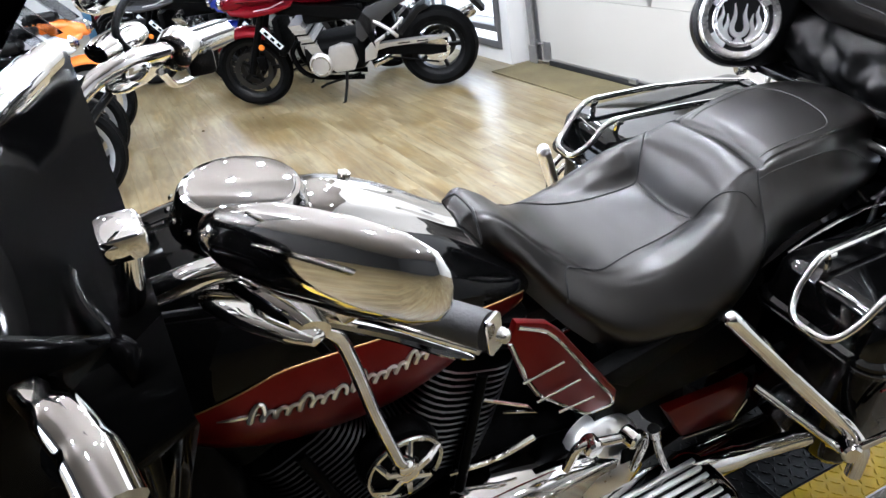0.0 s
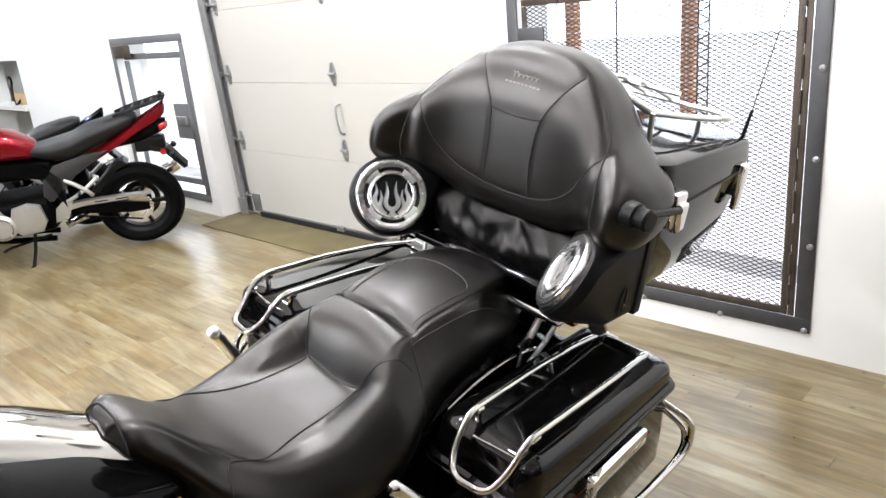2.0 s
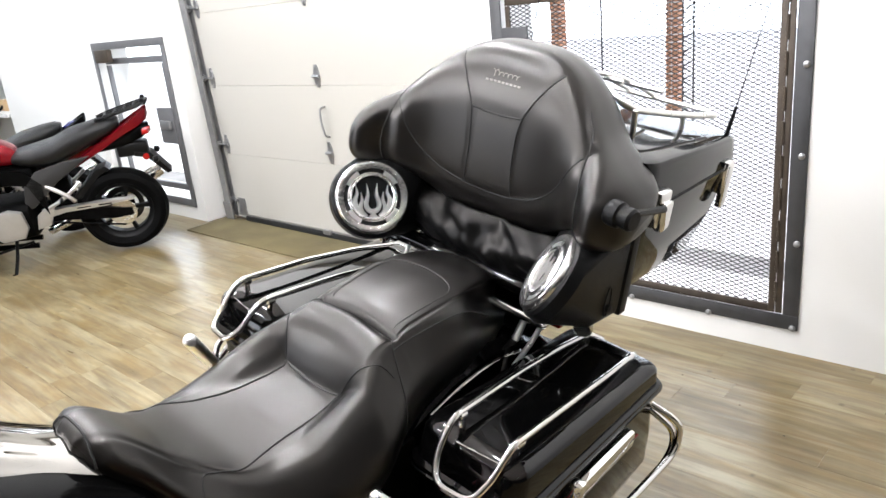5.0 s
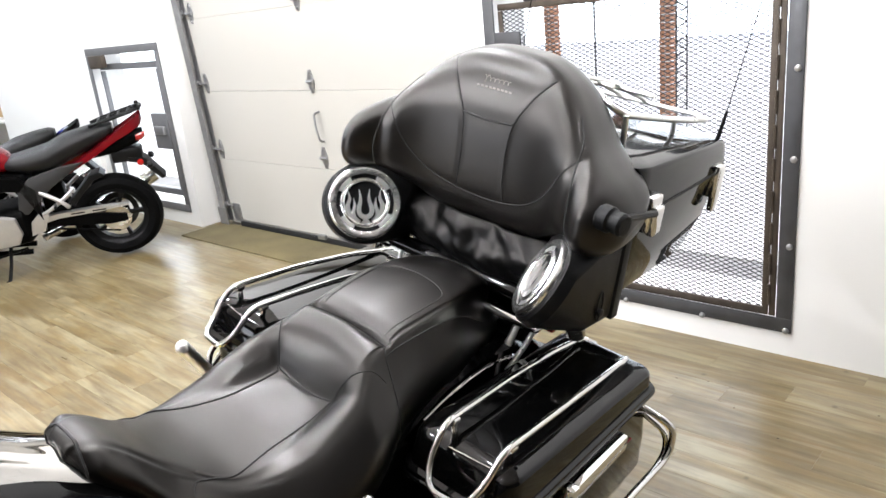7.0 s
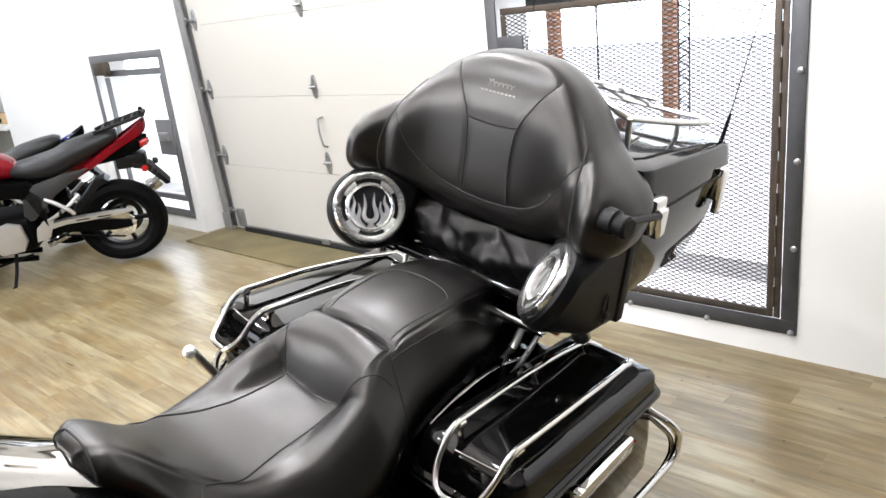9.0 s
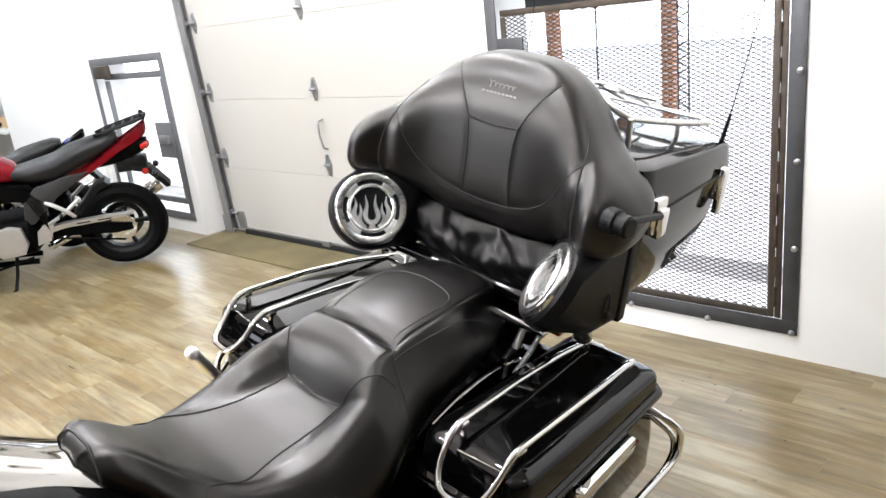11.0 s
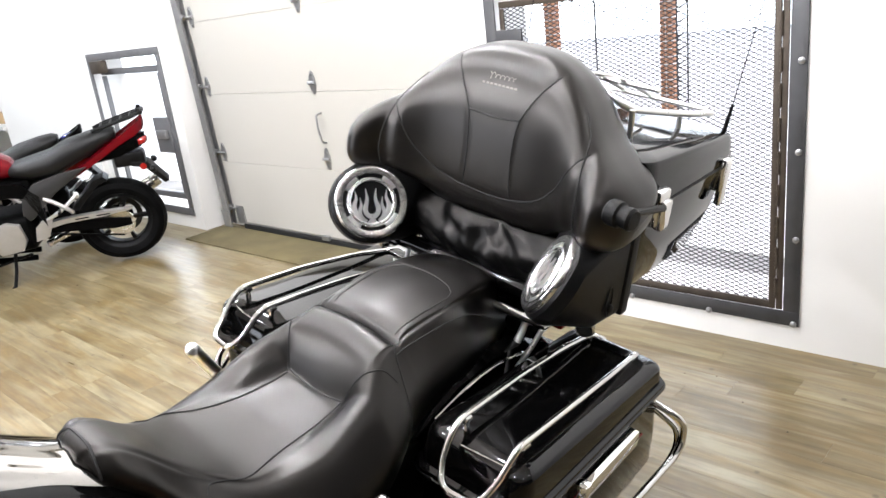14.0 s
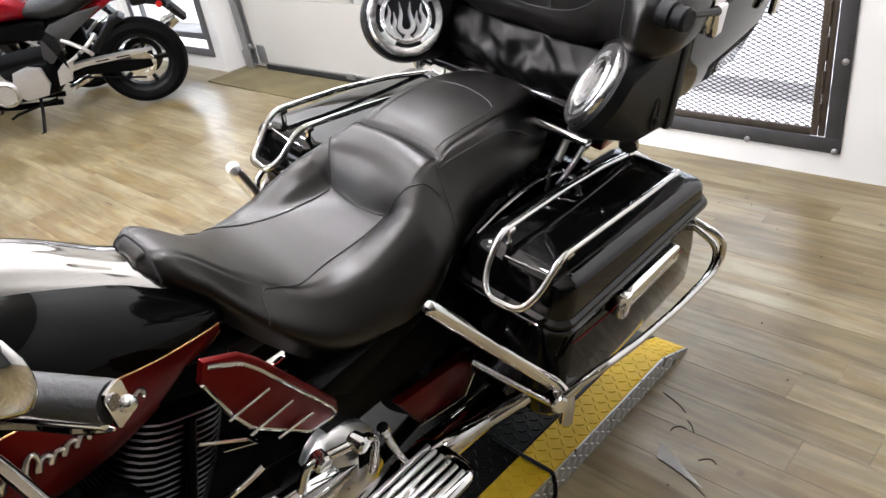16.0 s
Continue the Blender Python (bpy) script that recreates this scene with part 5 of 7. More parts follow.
# tank: stations along y: top, half width, height of the widest line, foot
TANK = [(-1.36, 0.965, 0.070, 0.885, 0.800), (-1.30, 1.000, 0.125, 0.880, 0.770), (-1.20, 1.020, 0.165, 0.872, 0.700), (-1.10, 1.020, 0.178, 0.862, 0.675),
        (-0.98, 0.995, 0.174, 0.848, 0.665), (-0.87, 0.945, 0.155, 0.832, 0.690), (-0.78, 0.885, 0.130, 0.815, 0.742), (-0.72, 0.845, 0.105, 0.805, 0.765), (-0.69, 0.820, 0.070, 0.800, 0.775)]


def tank_x(y, z, e=2.4):
    zt, hw, zw, zb = ramp(y, TANK)
    s = min(1.0, (z - zw) / (zt - zw) if z > zw else (zw - z) / (zw - zb))
    return hw * max(0.0, 1 - s**e) ** (1 / e)


def tank_ring(y, n=48):
    zt, hw, zw, zb = ramp(y, TANK)
    out = []
    for k in range(n):
        a = 2 * math.pi * k / n
        c, s = math.cos(a), math.sin(a)
        out.append((hw * math.copysign(abs(c) ** (2 / 2.4), c), y, zw + (zt - zw if s > 0 else zw - zb) * math.copysign(abs(s) ** (2 / 2.4), s)))
    return out


tank = part("fuel_tank", loft([tank_ring(-1.36 + 0.67 * i / 50) for i in range(51)]), BLACKPAINT, bike, "gloss black fuel tank with a dark red flank")
HIGH = [(-1.27, 0.852), (-1.18, 0.886), (-1.119, 0.902), (-0.965, 0.884), (-0.85, 0.848), (-0.735, 0.812)]
LOW = [(-1.27, 0.758), (-1.18, 0.722), (-1.119, 0.700), (-0.965, 0.694), (-0.85, 0.720), (-0.735, 0.796)]
for sg in (1, -1):
    rows, tops, feet = [], [], []
    for i in range(41):
        y = -1.27 + 0.535 * i / 40
        z0, z1 = ramp(y, LOW)[0], ramp(y, HIGH)[0]
        rows.append([(sg * (tank_x(y, z0 + (z1 - z0) * k / 14) + 0.0018), y, z0 + (z1 - z0) * k / 14) for k in range(15)])
        feet.append(rows[-1][0])
        tops.append(rows[-1][-1])
    flank = part("flank_panel", loft(rows, closed=False), REDPAINT, tank, "dark candy red flank")
    for edge in (tops, feet):
        part("pinstripe", tube(edge, 0.0013, None, 6), GOLD, tank, "fine gold pinstripe")
    # raised cursive badge, drawn as plain wavy strokes
    for y0, y1, letters in ((-1.178, -1.055, (2.4, 1.0, 1.1, 1.0, 1.9, 1.0, 1.1, 1.4)), (-1.045, -0.885, (2.4, 1.3, 1.0, 1.1, 1.0, 1.9, 1.0, 1.1, 1.0, 1.1))):
        way, rad = [], []
        n = len(letters)
        for i in range(n * 14 + 1):
            k = min(n - 1, i // 14)
            t = i / (n * 14)
            ph = 2 * math.pi * i / 14
            up = 0.0125 * letters[k] * (1 - math.cos(ph)) / 2
            y = y0 + (y1 - y0) * t - 0.004 * math.sin(ph) + 0.25 * up
            z = 0.833 - 0.016 * (y0 + (y1 - y0) * t + 1.178) / 0.29 + up
            way.append((y, z))
            rad.append(0.0028 + 0.0014 * max(0, math.sin(ph + 0.6)))
        part("badge_shadow", tube([(sg * (tank_x(y, z) + 0.0012), y + 0.001, z - 0.0015) for y, z in way], [r * 1.45 for r in rad], None, 6), SEAL, tank, "dark badge outline")
        part("badge_stroke", tube([(sg * (tank_x(y, z) + 0.0042), y, z) for y, z in way], rad, None, 6), BRIGHTALLOY, tank, "raised silver cursive badge stroke")
    way = [(sg * (tank_x(y, 0.842) + 0.0035), y, 0.846 - 0.01 * (y + 1.2) / 0.3) for y in [-1.215 + 0.05 * k / 6 for k in range(7)]]
    part("badge_swash", tube(way, [0.0012, 0.002, 0.003, 0.003, 0.003, 0.002, 0.0015], None, 6), DULLCHROME, tank, "silver badge swash")

# chrome console along the top of the tank
rows = []
for i in range(31):
    y = -1.20 + 0.44 * i / 30
    w, top = ramp(y, [(-1.20, 0.060, 1.005), (-1.14, 0.074, 1.028), (-1.05, 0.073, 1.030), (-0.99, 0.074, 1.028), (-0.90, 0.078, 0.982), (-0.82, 0.082, 0.925), (-0.76, 0.082, 0.890)])
    rib = 0.0010 * max(0.0, min(1.0, (y + 1.02) / 0.06, (-0.80 - y) / 0.06))
    foot = ramp(y, TANK)[0] - 0.028
    rows.append([(w * s, y, foot + (top - foot) * (1 - abs(s) ** 3.2) + 0.006 * math.exp(-((s / 0.35) ** 2)) + rib * math.cos(7 * math.pi * s)) for s in [-1 + 2 * k / 56 for k in range(57)]])
console = part("console", loft(rows, closed=False), DIMCHROME, tank, "long chrome tank console")
console.modifiers.new("thickness", "SOLIDIFY").thickness = 0.004
part("console_trim", tube([(q[-1][0] + 0.002, q[-1][1], q[-1][2] + 0.004) for q in rows], 0.006, None, 8), CHROME, tank)
dome = part("dial_housing", lathe([(-0.02, 0.096), (0.012, 0.090), (0.030, 0.083), (0.044, 0.079), (0.050, 0.074), (0.051, 0.068), (0.048, 0.064), (0.049, 0.001)], (0, -1.100, 1.010), (0.02, 0.10, 1), None, 44), DIMCHROME, tank, "round chrome filler housing")
for k in range(18):
    a = 2 * math.pi * k / 18
    part("rivet", lathe([(0, 0.005), (0.003, 0.0035), (0.004, 0.001)], (0.087 * math.cos(a), -1.100 + 0.087 * math.sin(a), 1.035 - 0.1 * 0.087 * math.sin(a)), (math.cos(a), math.sin(a), 1.0), None, 8), CHROME, dome)
part("console_knob", lathe([(0, 0.009), (0.006, 0.009), (0.009, 0.005)], (-0.012, -0.955, 1.020), (0, 0.2, 1), None, 14), CHROME, tank)

# side covers
m_side = Matrix(((0, 0, 1, 0), (1, 0, 0, 0), (0, 1, 0, 0), (0, 0, 0, 1)))
COVER = [(-0.842, 0.858), (-0.832, 0.892), (-0.780, 0.866), (-0.752, 0.834), (-0.628, 0.645), (-0.626, 0.612), (-0.684, 0.616), (-0.713, 0.644), (-0.786, 0.718), (-0.812, 0.770)]
TRIM = [(-0.829, 0.882), (-0.783, 0.854), (-0.759, 0.824), (-0.637, 0.635), (-0.633, 0.617), (-0.686, 0.623), (-0.713, 0.650), (-0.784, 0.723), (-0.810, 0.774), (-0.840, 0.858)]
bm = prism(COVER, 0.010, Matrix.Translation((0.228, 0, 0)) @ m_side, bev=0.004)
cover = part("side_cover", bm, REDPAINT, bike, "dark red side cover with chrome trim")
part("trim", tube(rounded([(0.2385, y, z) for y, z in TRIM], 0.012, 4), 0.0032, None, 8), CHROME, cover, "chrome edge trim")
for (ya, za), (yb, zb) in (((-0.818, 0.771), (-0.749, 0.779)), ((-0.791, 0.716), (-0.714, 0.723)), ((-0.748, 0.668), (-0.681, 0.666))):
    part("bar", tube([(0.2425, ya, za), (0.2425, yb, zb)], 0.0022, None, 8), CHROME, cover, "thin chrome bar")
for sg in (1, -1):
    bm = prism([(-0.452, 0.450), (-0.226, 0.418), (-0.212, 0.350), (-0.236, 0.295), (-0.386, 0.334)], 0.02, Matrix.Translation((0.185, 0, 0)) @ m_side, bev=0.006)
    low = part("lower_cover", bm if sg > 0 else mirrored(bm), REDPAINT, bike, "dark red lower frame cover")
    part("edge", tube([(0.2055 * sg, -0.386, 0.330), (0.2055 * sg, -0.236, 0.291), (0.2055 * sg, -0.210, 0.348)], 0.002, None, 6), DULLCHROME, low)
    bm = loft([[(x0, y, z) for x0, z in ((0.10, 0.70), (0.175, 0.68), (0.195, 0.60), (0.19, 0.48), (0.15, 0.42), (0.10, 0.42))] for y in (-0.62, -0.60, -0.30, -0.24)])
    part("frame_cover", bm if sg > 0 else mirrored(bm), ENGINEBLACK, bike, "satin black frame cover")
    bm = prism([(-0.66, 0.66), (-0.40, 0.69), (-0.38, 0.655), (-0.58, 0.60)], 0.03, Matrix.Translation((0.185, 0, 0)) @ m_side, bev=0.006)
    part("heat_shield", bm if sg > 0 else mirrored(bm), ENGINEBLACK, bike, "black heat shield under the seat")

# engine
part("crankcase", loft([ring_rect(-hx, hx, y0, y1, z, 0.07) for z, hx, y0, y1 in ((0.20, 0.12, -1.12, -0.60), (0.24, 0.17, -1.18, -0.55), (0.42, 0.18, -1.20, -0.55), (0.50, 0.15, -1.15, -0.62), (0.53, 0.10, -1.08, -0.70))]), ENGINEBLACK, bike, "black engine crankcase")
for y0, tilt in ((-0.865, 20), (-1.085, -24)):
    cm = Matrix.Translation((0.02, y0, 0.62)) @ Matrix.Rotation(radians(-tilt), 4, "X")
    cyl = part("cylinder", loft([[cm @ Vector(q) for q in ring_rect(-0.10, 0.10, -0.062, 0.062, z, 0.05)] for z in (-0.16, 0.15)]), ENGINEBLACK, bike, "black finned engine cylinder")
    fb = loft([ring_rect(-hx, hx, -hy, hy, z, 0.06, 5) for hx, hy, z in ((0.138, 0.089, -0.0022), (0.140, 0.091, 0.0), (0.138, 0.089, 0.0022))])
    fme = bpy.data.meshes.new("fin")
    fb.to_mesh(fme)
    fb.free()
    fme.materials.append(ENGINEBLACK)
    fme.materials.append(FINEDGE)
    for p in fme.polygons:
        p.material_index = 1 if 0.0 < p.normal.z < 0.9 else 0
    for k in range(17):
        fin = new("fin", fme)
        fin.parent = cyl
        fin.matrix_basis = cm @ Matrix.Translation((0, 0, -0.095 + 0.0125 * k)) @ Matrix.Scale(1.0 - 0.004 * abs(k - 6), 4)
    part("rocker_cover", loft([[cm @ Vector(q) for q in ring_rect(-hx, hx, -hy, hy, z, 0.045)] for hx, hy, z in ((0.115, 0.085, 0.125), (0.125, 0.09, 0.14), (0.12, 0.085, 0.185), (0.08, 0.06, 0.195))]), ENGINEBLACK, bike, "black rocker cover")
    for dx in (0.15, 0.165):
        part("pushrod_tube", tube([cm @ Vector((dx, 0.02 if tilt > 0 else -0.02, -0.14)), cm @ Vector((dx - 0.03, 0.0, 0.10))], 0.009, None, 10), ENGINEBLACK, cyl)
part("wire", tube(spline([(0.17, -0.90, 0.53), (0.19, -0.84, 0.545), (0.20, -0.80, 0.56), (0.205, -0.76, 0.575)], 6), 0.005, None, 8), CHROME, bike, "short chrome linkage rod")
part("cover_bracket", tube([(0.16, -0.83, 0.66), (0.20, -0.775, 0.655), (0.205, -0.76, 0.64), (0.17, -0.80, 0.625)], 0.0035, None, 8), CHROME, bike)
horn = part("horn", lathe([(0, 0.062), (0.02, 0.066), (0.035, 0.06), (0.042, 0.045), (0.045, 0.01)], (0.165, -0.992, 0.655), (1, 0, 0.08), None, 28), ENGINEBLACK, bike, "round black horn behind chrome claws")
part("bezel", tube([(0.207, -0.992 + 0.058 * math.cos(t), 0.655 + 0.058 * math.sin(t)) for t in [2 * math.pi * k / 28 for k in range(28)]], 0.0045, None, 8, closed=True), DULLCHROME, horn)
for k in range(6):
    a = radians(60 * k + 20)
    part("claw", tube([(0.218, -0.992 + 0.012 * math.cos(a), 0.655 + 0.012 * math.sin(a)), (0.220, -0.992 + 0.036 * math.cos(a + 0.15), 0.655 + 0.036 * math.sin(a + 0.15)), (0.207, -0.992 + 0.058 * math.cos(a), 0.655 + 0.058 * math.sin(a))], [0.007, 0.006, 0.005], None, 8), CHROME, horn, "chrome claw")
part("boss", lathe([(0, 0.024), (0.012, 0.02), (0.018, 0.01), (0.019, 0.001)], (0.208, -0.992, 0.655), (1, 0, 0), None, 16), CHROME, horn)
# added filler: keeps the gap below the fairing black instead of showing floor
part("down_tube_filler", loft([ring_rect(-hx, hx, y0, y1, z, 0.03) for z, hx, y0, y1 in ((0.24, 0.10, -1.30, -1.20), (0.30, 0.14, -1.32, -1.19), (0.70, 0.15, -1.33, -1.20), (0.80, 0.12, -1.31, -1.22))]), ENGINEBLACK, bike, "black filler in front of the engine")
primary = part("primary_cover", loft([[(x, -0.86 + (0.34 - i) * math.cos(t) * 1.0, 0.385 + (0.115 - i * 0.8) * math.sin(t)) for t in [2 * math.pi * k / 36 for k in range(36)]] for x, i in ((0.15, 0.0), (0.225, 0.0), (0.242, 0.012), (0.247, 0.03))]), CHROME, bike, "polished chrome primary cover")
part("derby_cover", lathe([(0, 0.088), (0.016, 0.086), (0.028, 0.074), (0.034, 0.055), (0.040, 0.03), (0.041, 0.001)], (0.205, -0.612, 0.430), (1, 0.0, 0.45), None, 36), BRIGHTALLOY, primary, "domed chrome clutch cover")
part("vent_slot", prism([(-0.03, -0.012), (0.03, -0.012), (0.024, 0.014), (-0.024, 0.014)], 0.003, basis((0.250, -0.575, 0.462), (0, 1, -0.2), (-0.45, 0, 1))), ENGINEBLACK, primary)
shift = part("shift_linkage", tube(rounded([(0.262, -0.735, 0.540), (0.268, -0.722, 0.600), (0.274, -0.690, 0.592), (0.285, -0.640, 0.588)], 0.02), 0.0085), CHROME, bike, "chrome shift linkage")
part("joint", lathe([(-0.014, 0.013), (-0.01, 0.017), (0.01, 0.017), (0.014, 0.013)], (0.272, -0.700, 0.590), (1, 0, 0), None, 14), CHROME, shift)
part("joint", lathe([(-0.016, 0.012), (-0.012, 0.016), (0.012, 0.016), (0.016, 0.012)], (0.290, -0.635, 0.590), (1, 0.2, 0), None, 14), CHROME, shift)
part("lever", tube(spline([(0.290, -0.635, 0.590), (0.284, -0.602, 0.565), (0.277, -0.585, 0.520), (0.272, -0.592, 0.455)], 6), [0.010] * 6 + [0.009] * 6 + [0.008] * 7), CHROME, shift)
part("heel_lever", tube(spline([(0.272, -0.562, 0.545), (0.275, -0.552, 0.510), (0.285, -0.535, 0.455), (0.300, -0.515, 0.40)], 6), [0.011] * 5 + [0.0075] * 14), CHROME, shift)
board = part("footboard", loft([ring_rect(x0, x1, y0, y1, z, 0.035) for x0, x1, y0, y1, z in ((0.285, 0.395, -0.74, -0.455, 0.400), (0.275, 0.405, -0.75, -0.445, 0.412), (0.275, 0.405, -0.75, -0.445, 0.424), (0.282, 0.398, -0.743, -0.452, 0.430))]), CHROME, bike, "chrome rider footboard")
for k in range(6):
    part("rubber_rib", box(0.296 + 0.017 * k, -0.73, 0.4295, 0.305 + 0.017 * k, -0.47, 0.4335, 0.002), BRIGHTALLOY, board)
part("guard_tube", tube([(0.292, -0.60, 0.400), (0.308, -0.47, 0.410), (0.326, -0.385, 0.412), (0.329, -0.37, 0.412), (0.352, -0.275, 0.420), (0.372, -0.235, 0.432), (0.42, -0.235, 0.455), (0.455, -0.255, 0.492)], [0.021, 0.021, 0.021, 0.0175, 0.0175, 0.0165, 0.014, 0.012], None, 14), CHROME, bike, "stepped chrome lower guard tube")
for sg in (1, -1):
    part("down_tube", tube(spline([(0.09 * sg, -1.32, 0.86), (0.11 * sg, -1.28, 0.55), (0.12 * sg, -1.18, 0.22), (0.13 * sg, -0.6, 0.18), (0.13 * sg, -0.1, 0.28)], 6), 0.018), ENGINEBLACK, bike, "black frame tube")
    part("fork_leg", tube([(0.11 * sg, -1.62, 0.29), (0.11 * sg, -1.47, 0.70), (0.11 * sg, -1.38, 0.98)], [0.032, 0.032, 0.026], None, 16), CHROME, bike, "chrome fork leg")
    part("engine_guard", tube(rounded([(0.10 * sg, -1.30, 0.78), (0.30 * sg, -1.33, 0.74), (0.40 * sg, -1.35, 0.60), (0.40 * sg, -1.34, 0.42), (0.30 * sg, -1.28, 0.30), (0.12 * sg, -1.22, 0.26)], 0.06), 0.016), CHROME, bike, "chrome engine guard")
    rows = []
    for i in range(12):
        z = 0.36 + 0.56 * i / 11
        bulge = 0.03 * math.sin(math.pi * i / 11)
        rows.append([(sg * (0.01 + 0.33 * k / 7), -1.34 - 0.04 * math.sin(math.pi * k / 7) - bulge + 0.045 * (k / 7), z - 0.03 * (k / 7) ** 2) for k in range(8)])
    lw = part("leg_fairing", loft(rows, closed=False), BLACKPAINT, bike, "gloss black leg fairing")
    lw.modifiers.new("thickness", "SOLIDIFY").thickness = 0.03
rows = []
for i in range(24):
    a = radians(40 + 150 * i / 23)
    y, z = -1.62 + 0.37 * math.cos(a), 0.29 + 0.37 * math.sin(a)
    rows.append([(0.09 * math.sin(t), y, z - 0.05 * (1 - math.cos(t))) for t in [radians(-85 + 170 * k / 12) for k in range(13)]])
ff = part("front_fender", loft(rows, closed=False), BLACKPAINT, bike, "gloss black front fender")
ff.modifiers.new("thickness", "SOLIDIFY").thickness = 0.005

# batwing fairing
rows = []
for i in range(33):
    s = -1 + 2 * i / 32
    x = 0.405 * math.sin(s * math.pi / 2)
    y = -1.56 + 0.27 * abs(s) ** 1.7
    zt = 1.25 + 0.05 * math.cos(s * math.pi / 2) - 0.03 * abs(s) ** 3
    zb = 0.93 + 0.12 * abs(s) ** 2.2
    rows.append([(x, y - 0.06 * math.sin(math.pi * k / 12) + 0.02 * (k / 12), zb + (zt - zb) * k / 12) for k in range(13)])
fairing = part("fairing", loft(rows, closed=False), INNERBLACK, bike, "black handlebar fairing")
fairing.modifiers.new("thickness", "SOLIDIFY").thickness = 0.012
rows = []
for i in range(25):
    s = -1 + 2 * i / 24
    x = 0.385 * math.sin(s * math.pi / 2)
    y0 = -1.238 - 0.006 * abs(s) ** 2
    lip = 1.10 + 0.075 * math.cos(s * math.pi / 2)
    rows.append([(x, -1.31 + (y0 + 1.31) * k / 4, 0.88 + (lip - 0.88) * k / 4) for k in range(4)] + [(x, y0 - 0.26 * u, lip - 0.05 * math.sin(math.pi * u) + 0.14 * u**3) for u in [k / 9 for k in range(10)]])
dash = part("dash_panel", loft(rows, closed=False), INNERBLACK, fairing, "matt black inner dash")
dash.modifiers.new("thickness", "SOLIDIFY").thickness = 0.01
rows = []
for i in range(21):
    s = -1 + 2 * i / 20
    rows.append([(0.31 * math.sin(s * math.pi / 2), -1.53 + 0.16 * abs(s) ** 1.8 + 0.13 * k / 8, 1.27 + 0.20 * k / 8 - 0.05 * (k / 8) * abs(s) ** 3) for k in range(9)])
ws = part("windscreen", loft(rows, closed=False), SCREEN, bike, "smoked curved windscreen")
ws.modifiers.new("thickness", "SOLIDIFY").thickness = 0.004
lamp_arm = part("lamp_arm", tube(spline([(0.350, -1.345, 1.200), (0.385, -1.328, 1.200), (0.425, -1.312, 1.197), (0.460, -1.300, 1.188), (0.495, -1.294, 1.175)], 6), [0.013] * 6 + [0.0155] * 6 + [0.018] * 6 + [0.020] * 7, None, 16), DIMCHROME, bike, "chrome lamp arm beside the fairing")
part("arm_collar", lathe([(-0.006, 0.013), (-0.005, 0.0155), (0.005, 0.0155), (0.006, 0.013)], (0.425, -1.312, 1.197), (0.95, 0.33, -0.1), None, 20), CHROME, lamp_arm)
part("screen_trim", tube(spline([(0.307, -1.305, 1.342), (0.282, -1.284, 1.344), (0.249, -1.265, 1.344), (0.217, -1.248, 1.343)], 6), [0.013] * 14 + [0.011] * 5, None, 14), CHROME, fairing, "bright trim below the windscreen")
part("side_lamp", lathe([(0, 0.010), (0.008, 0.022), (0.03, 0.030), (0.05, 0.032), (0.055, 0.028)], (-0.452, -1.288, 1.188), (-0.25, -1, -0.2), None, 26), CHROME, bike, "chrome passing lamp")
part("bracket", tube([(-0.452, -1.30, 1.185), (-0.38, -1.33, 1.17), (-0.33, -1.36, 1.16)], 0.011, None, 10), CHROME, bike)
part("switch_cap", box(0.262, -1.262, 1.205, 0.305, -1.225, 1.232, 0.008), CHROME, bike, "bright chrome cap on the fairing edge")
part("cap_stem", tube([(0.285, -1.243, 1.205), (0.28, -1.26, 1.12), (0.26, -1.29, 1.05)], 0.012, None, 10), CHROME, bike)
rows = [[(0.10 + 0.25 * k / 8, -1.285 - 0.03 * math.sin(k / 8 * math.pi) + 0.015 * i / 8, 0.90 + 0.24 * i / 8 + 0.02 * k / 8) for k in range(9)] for i in range(9)]
inner = part("inner_cowl", loft(rows, closed=False), INNERBLACK, fairing, "matt black inner cowl")
inner.modifiers.new("thickness", "SOLIDIFY").thickness = 0.015

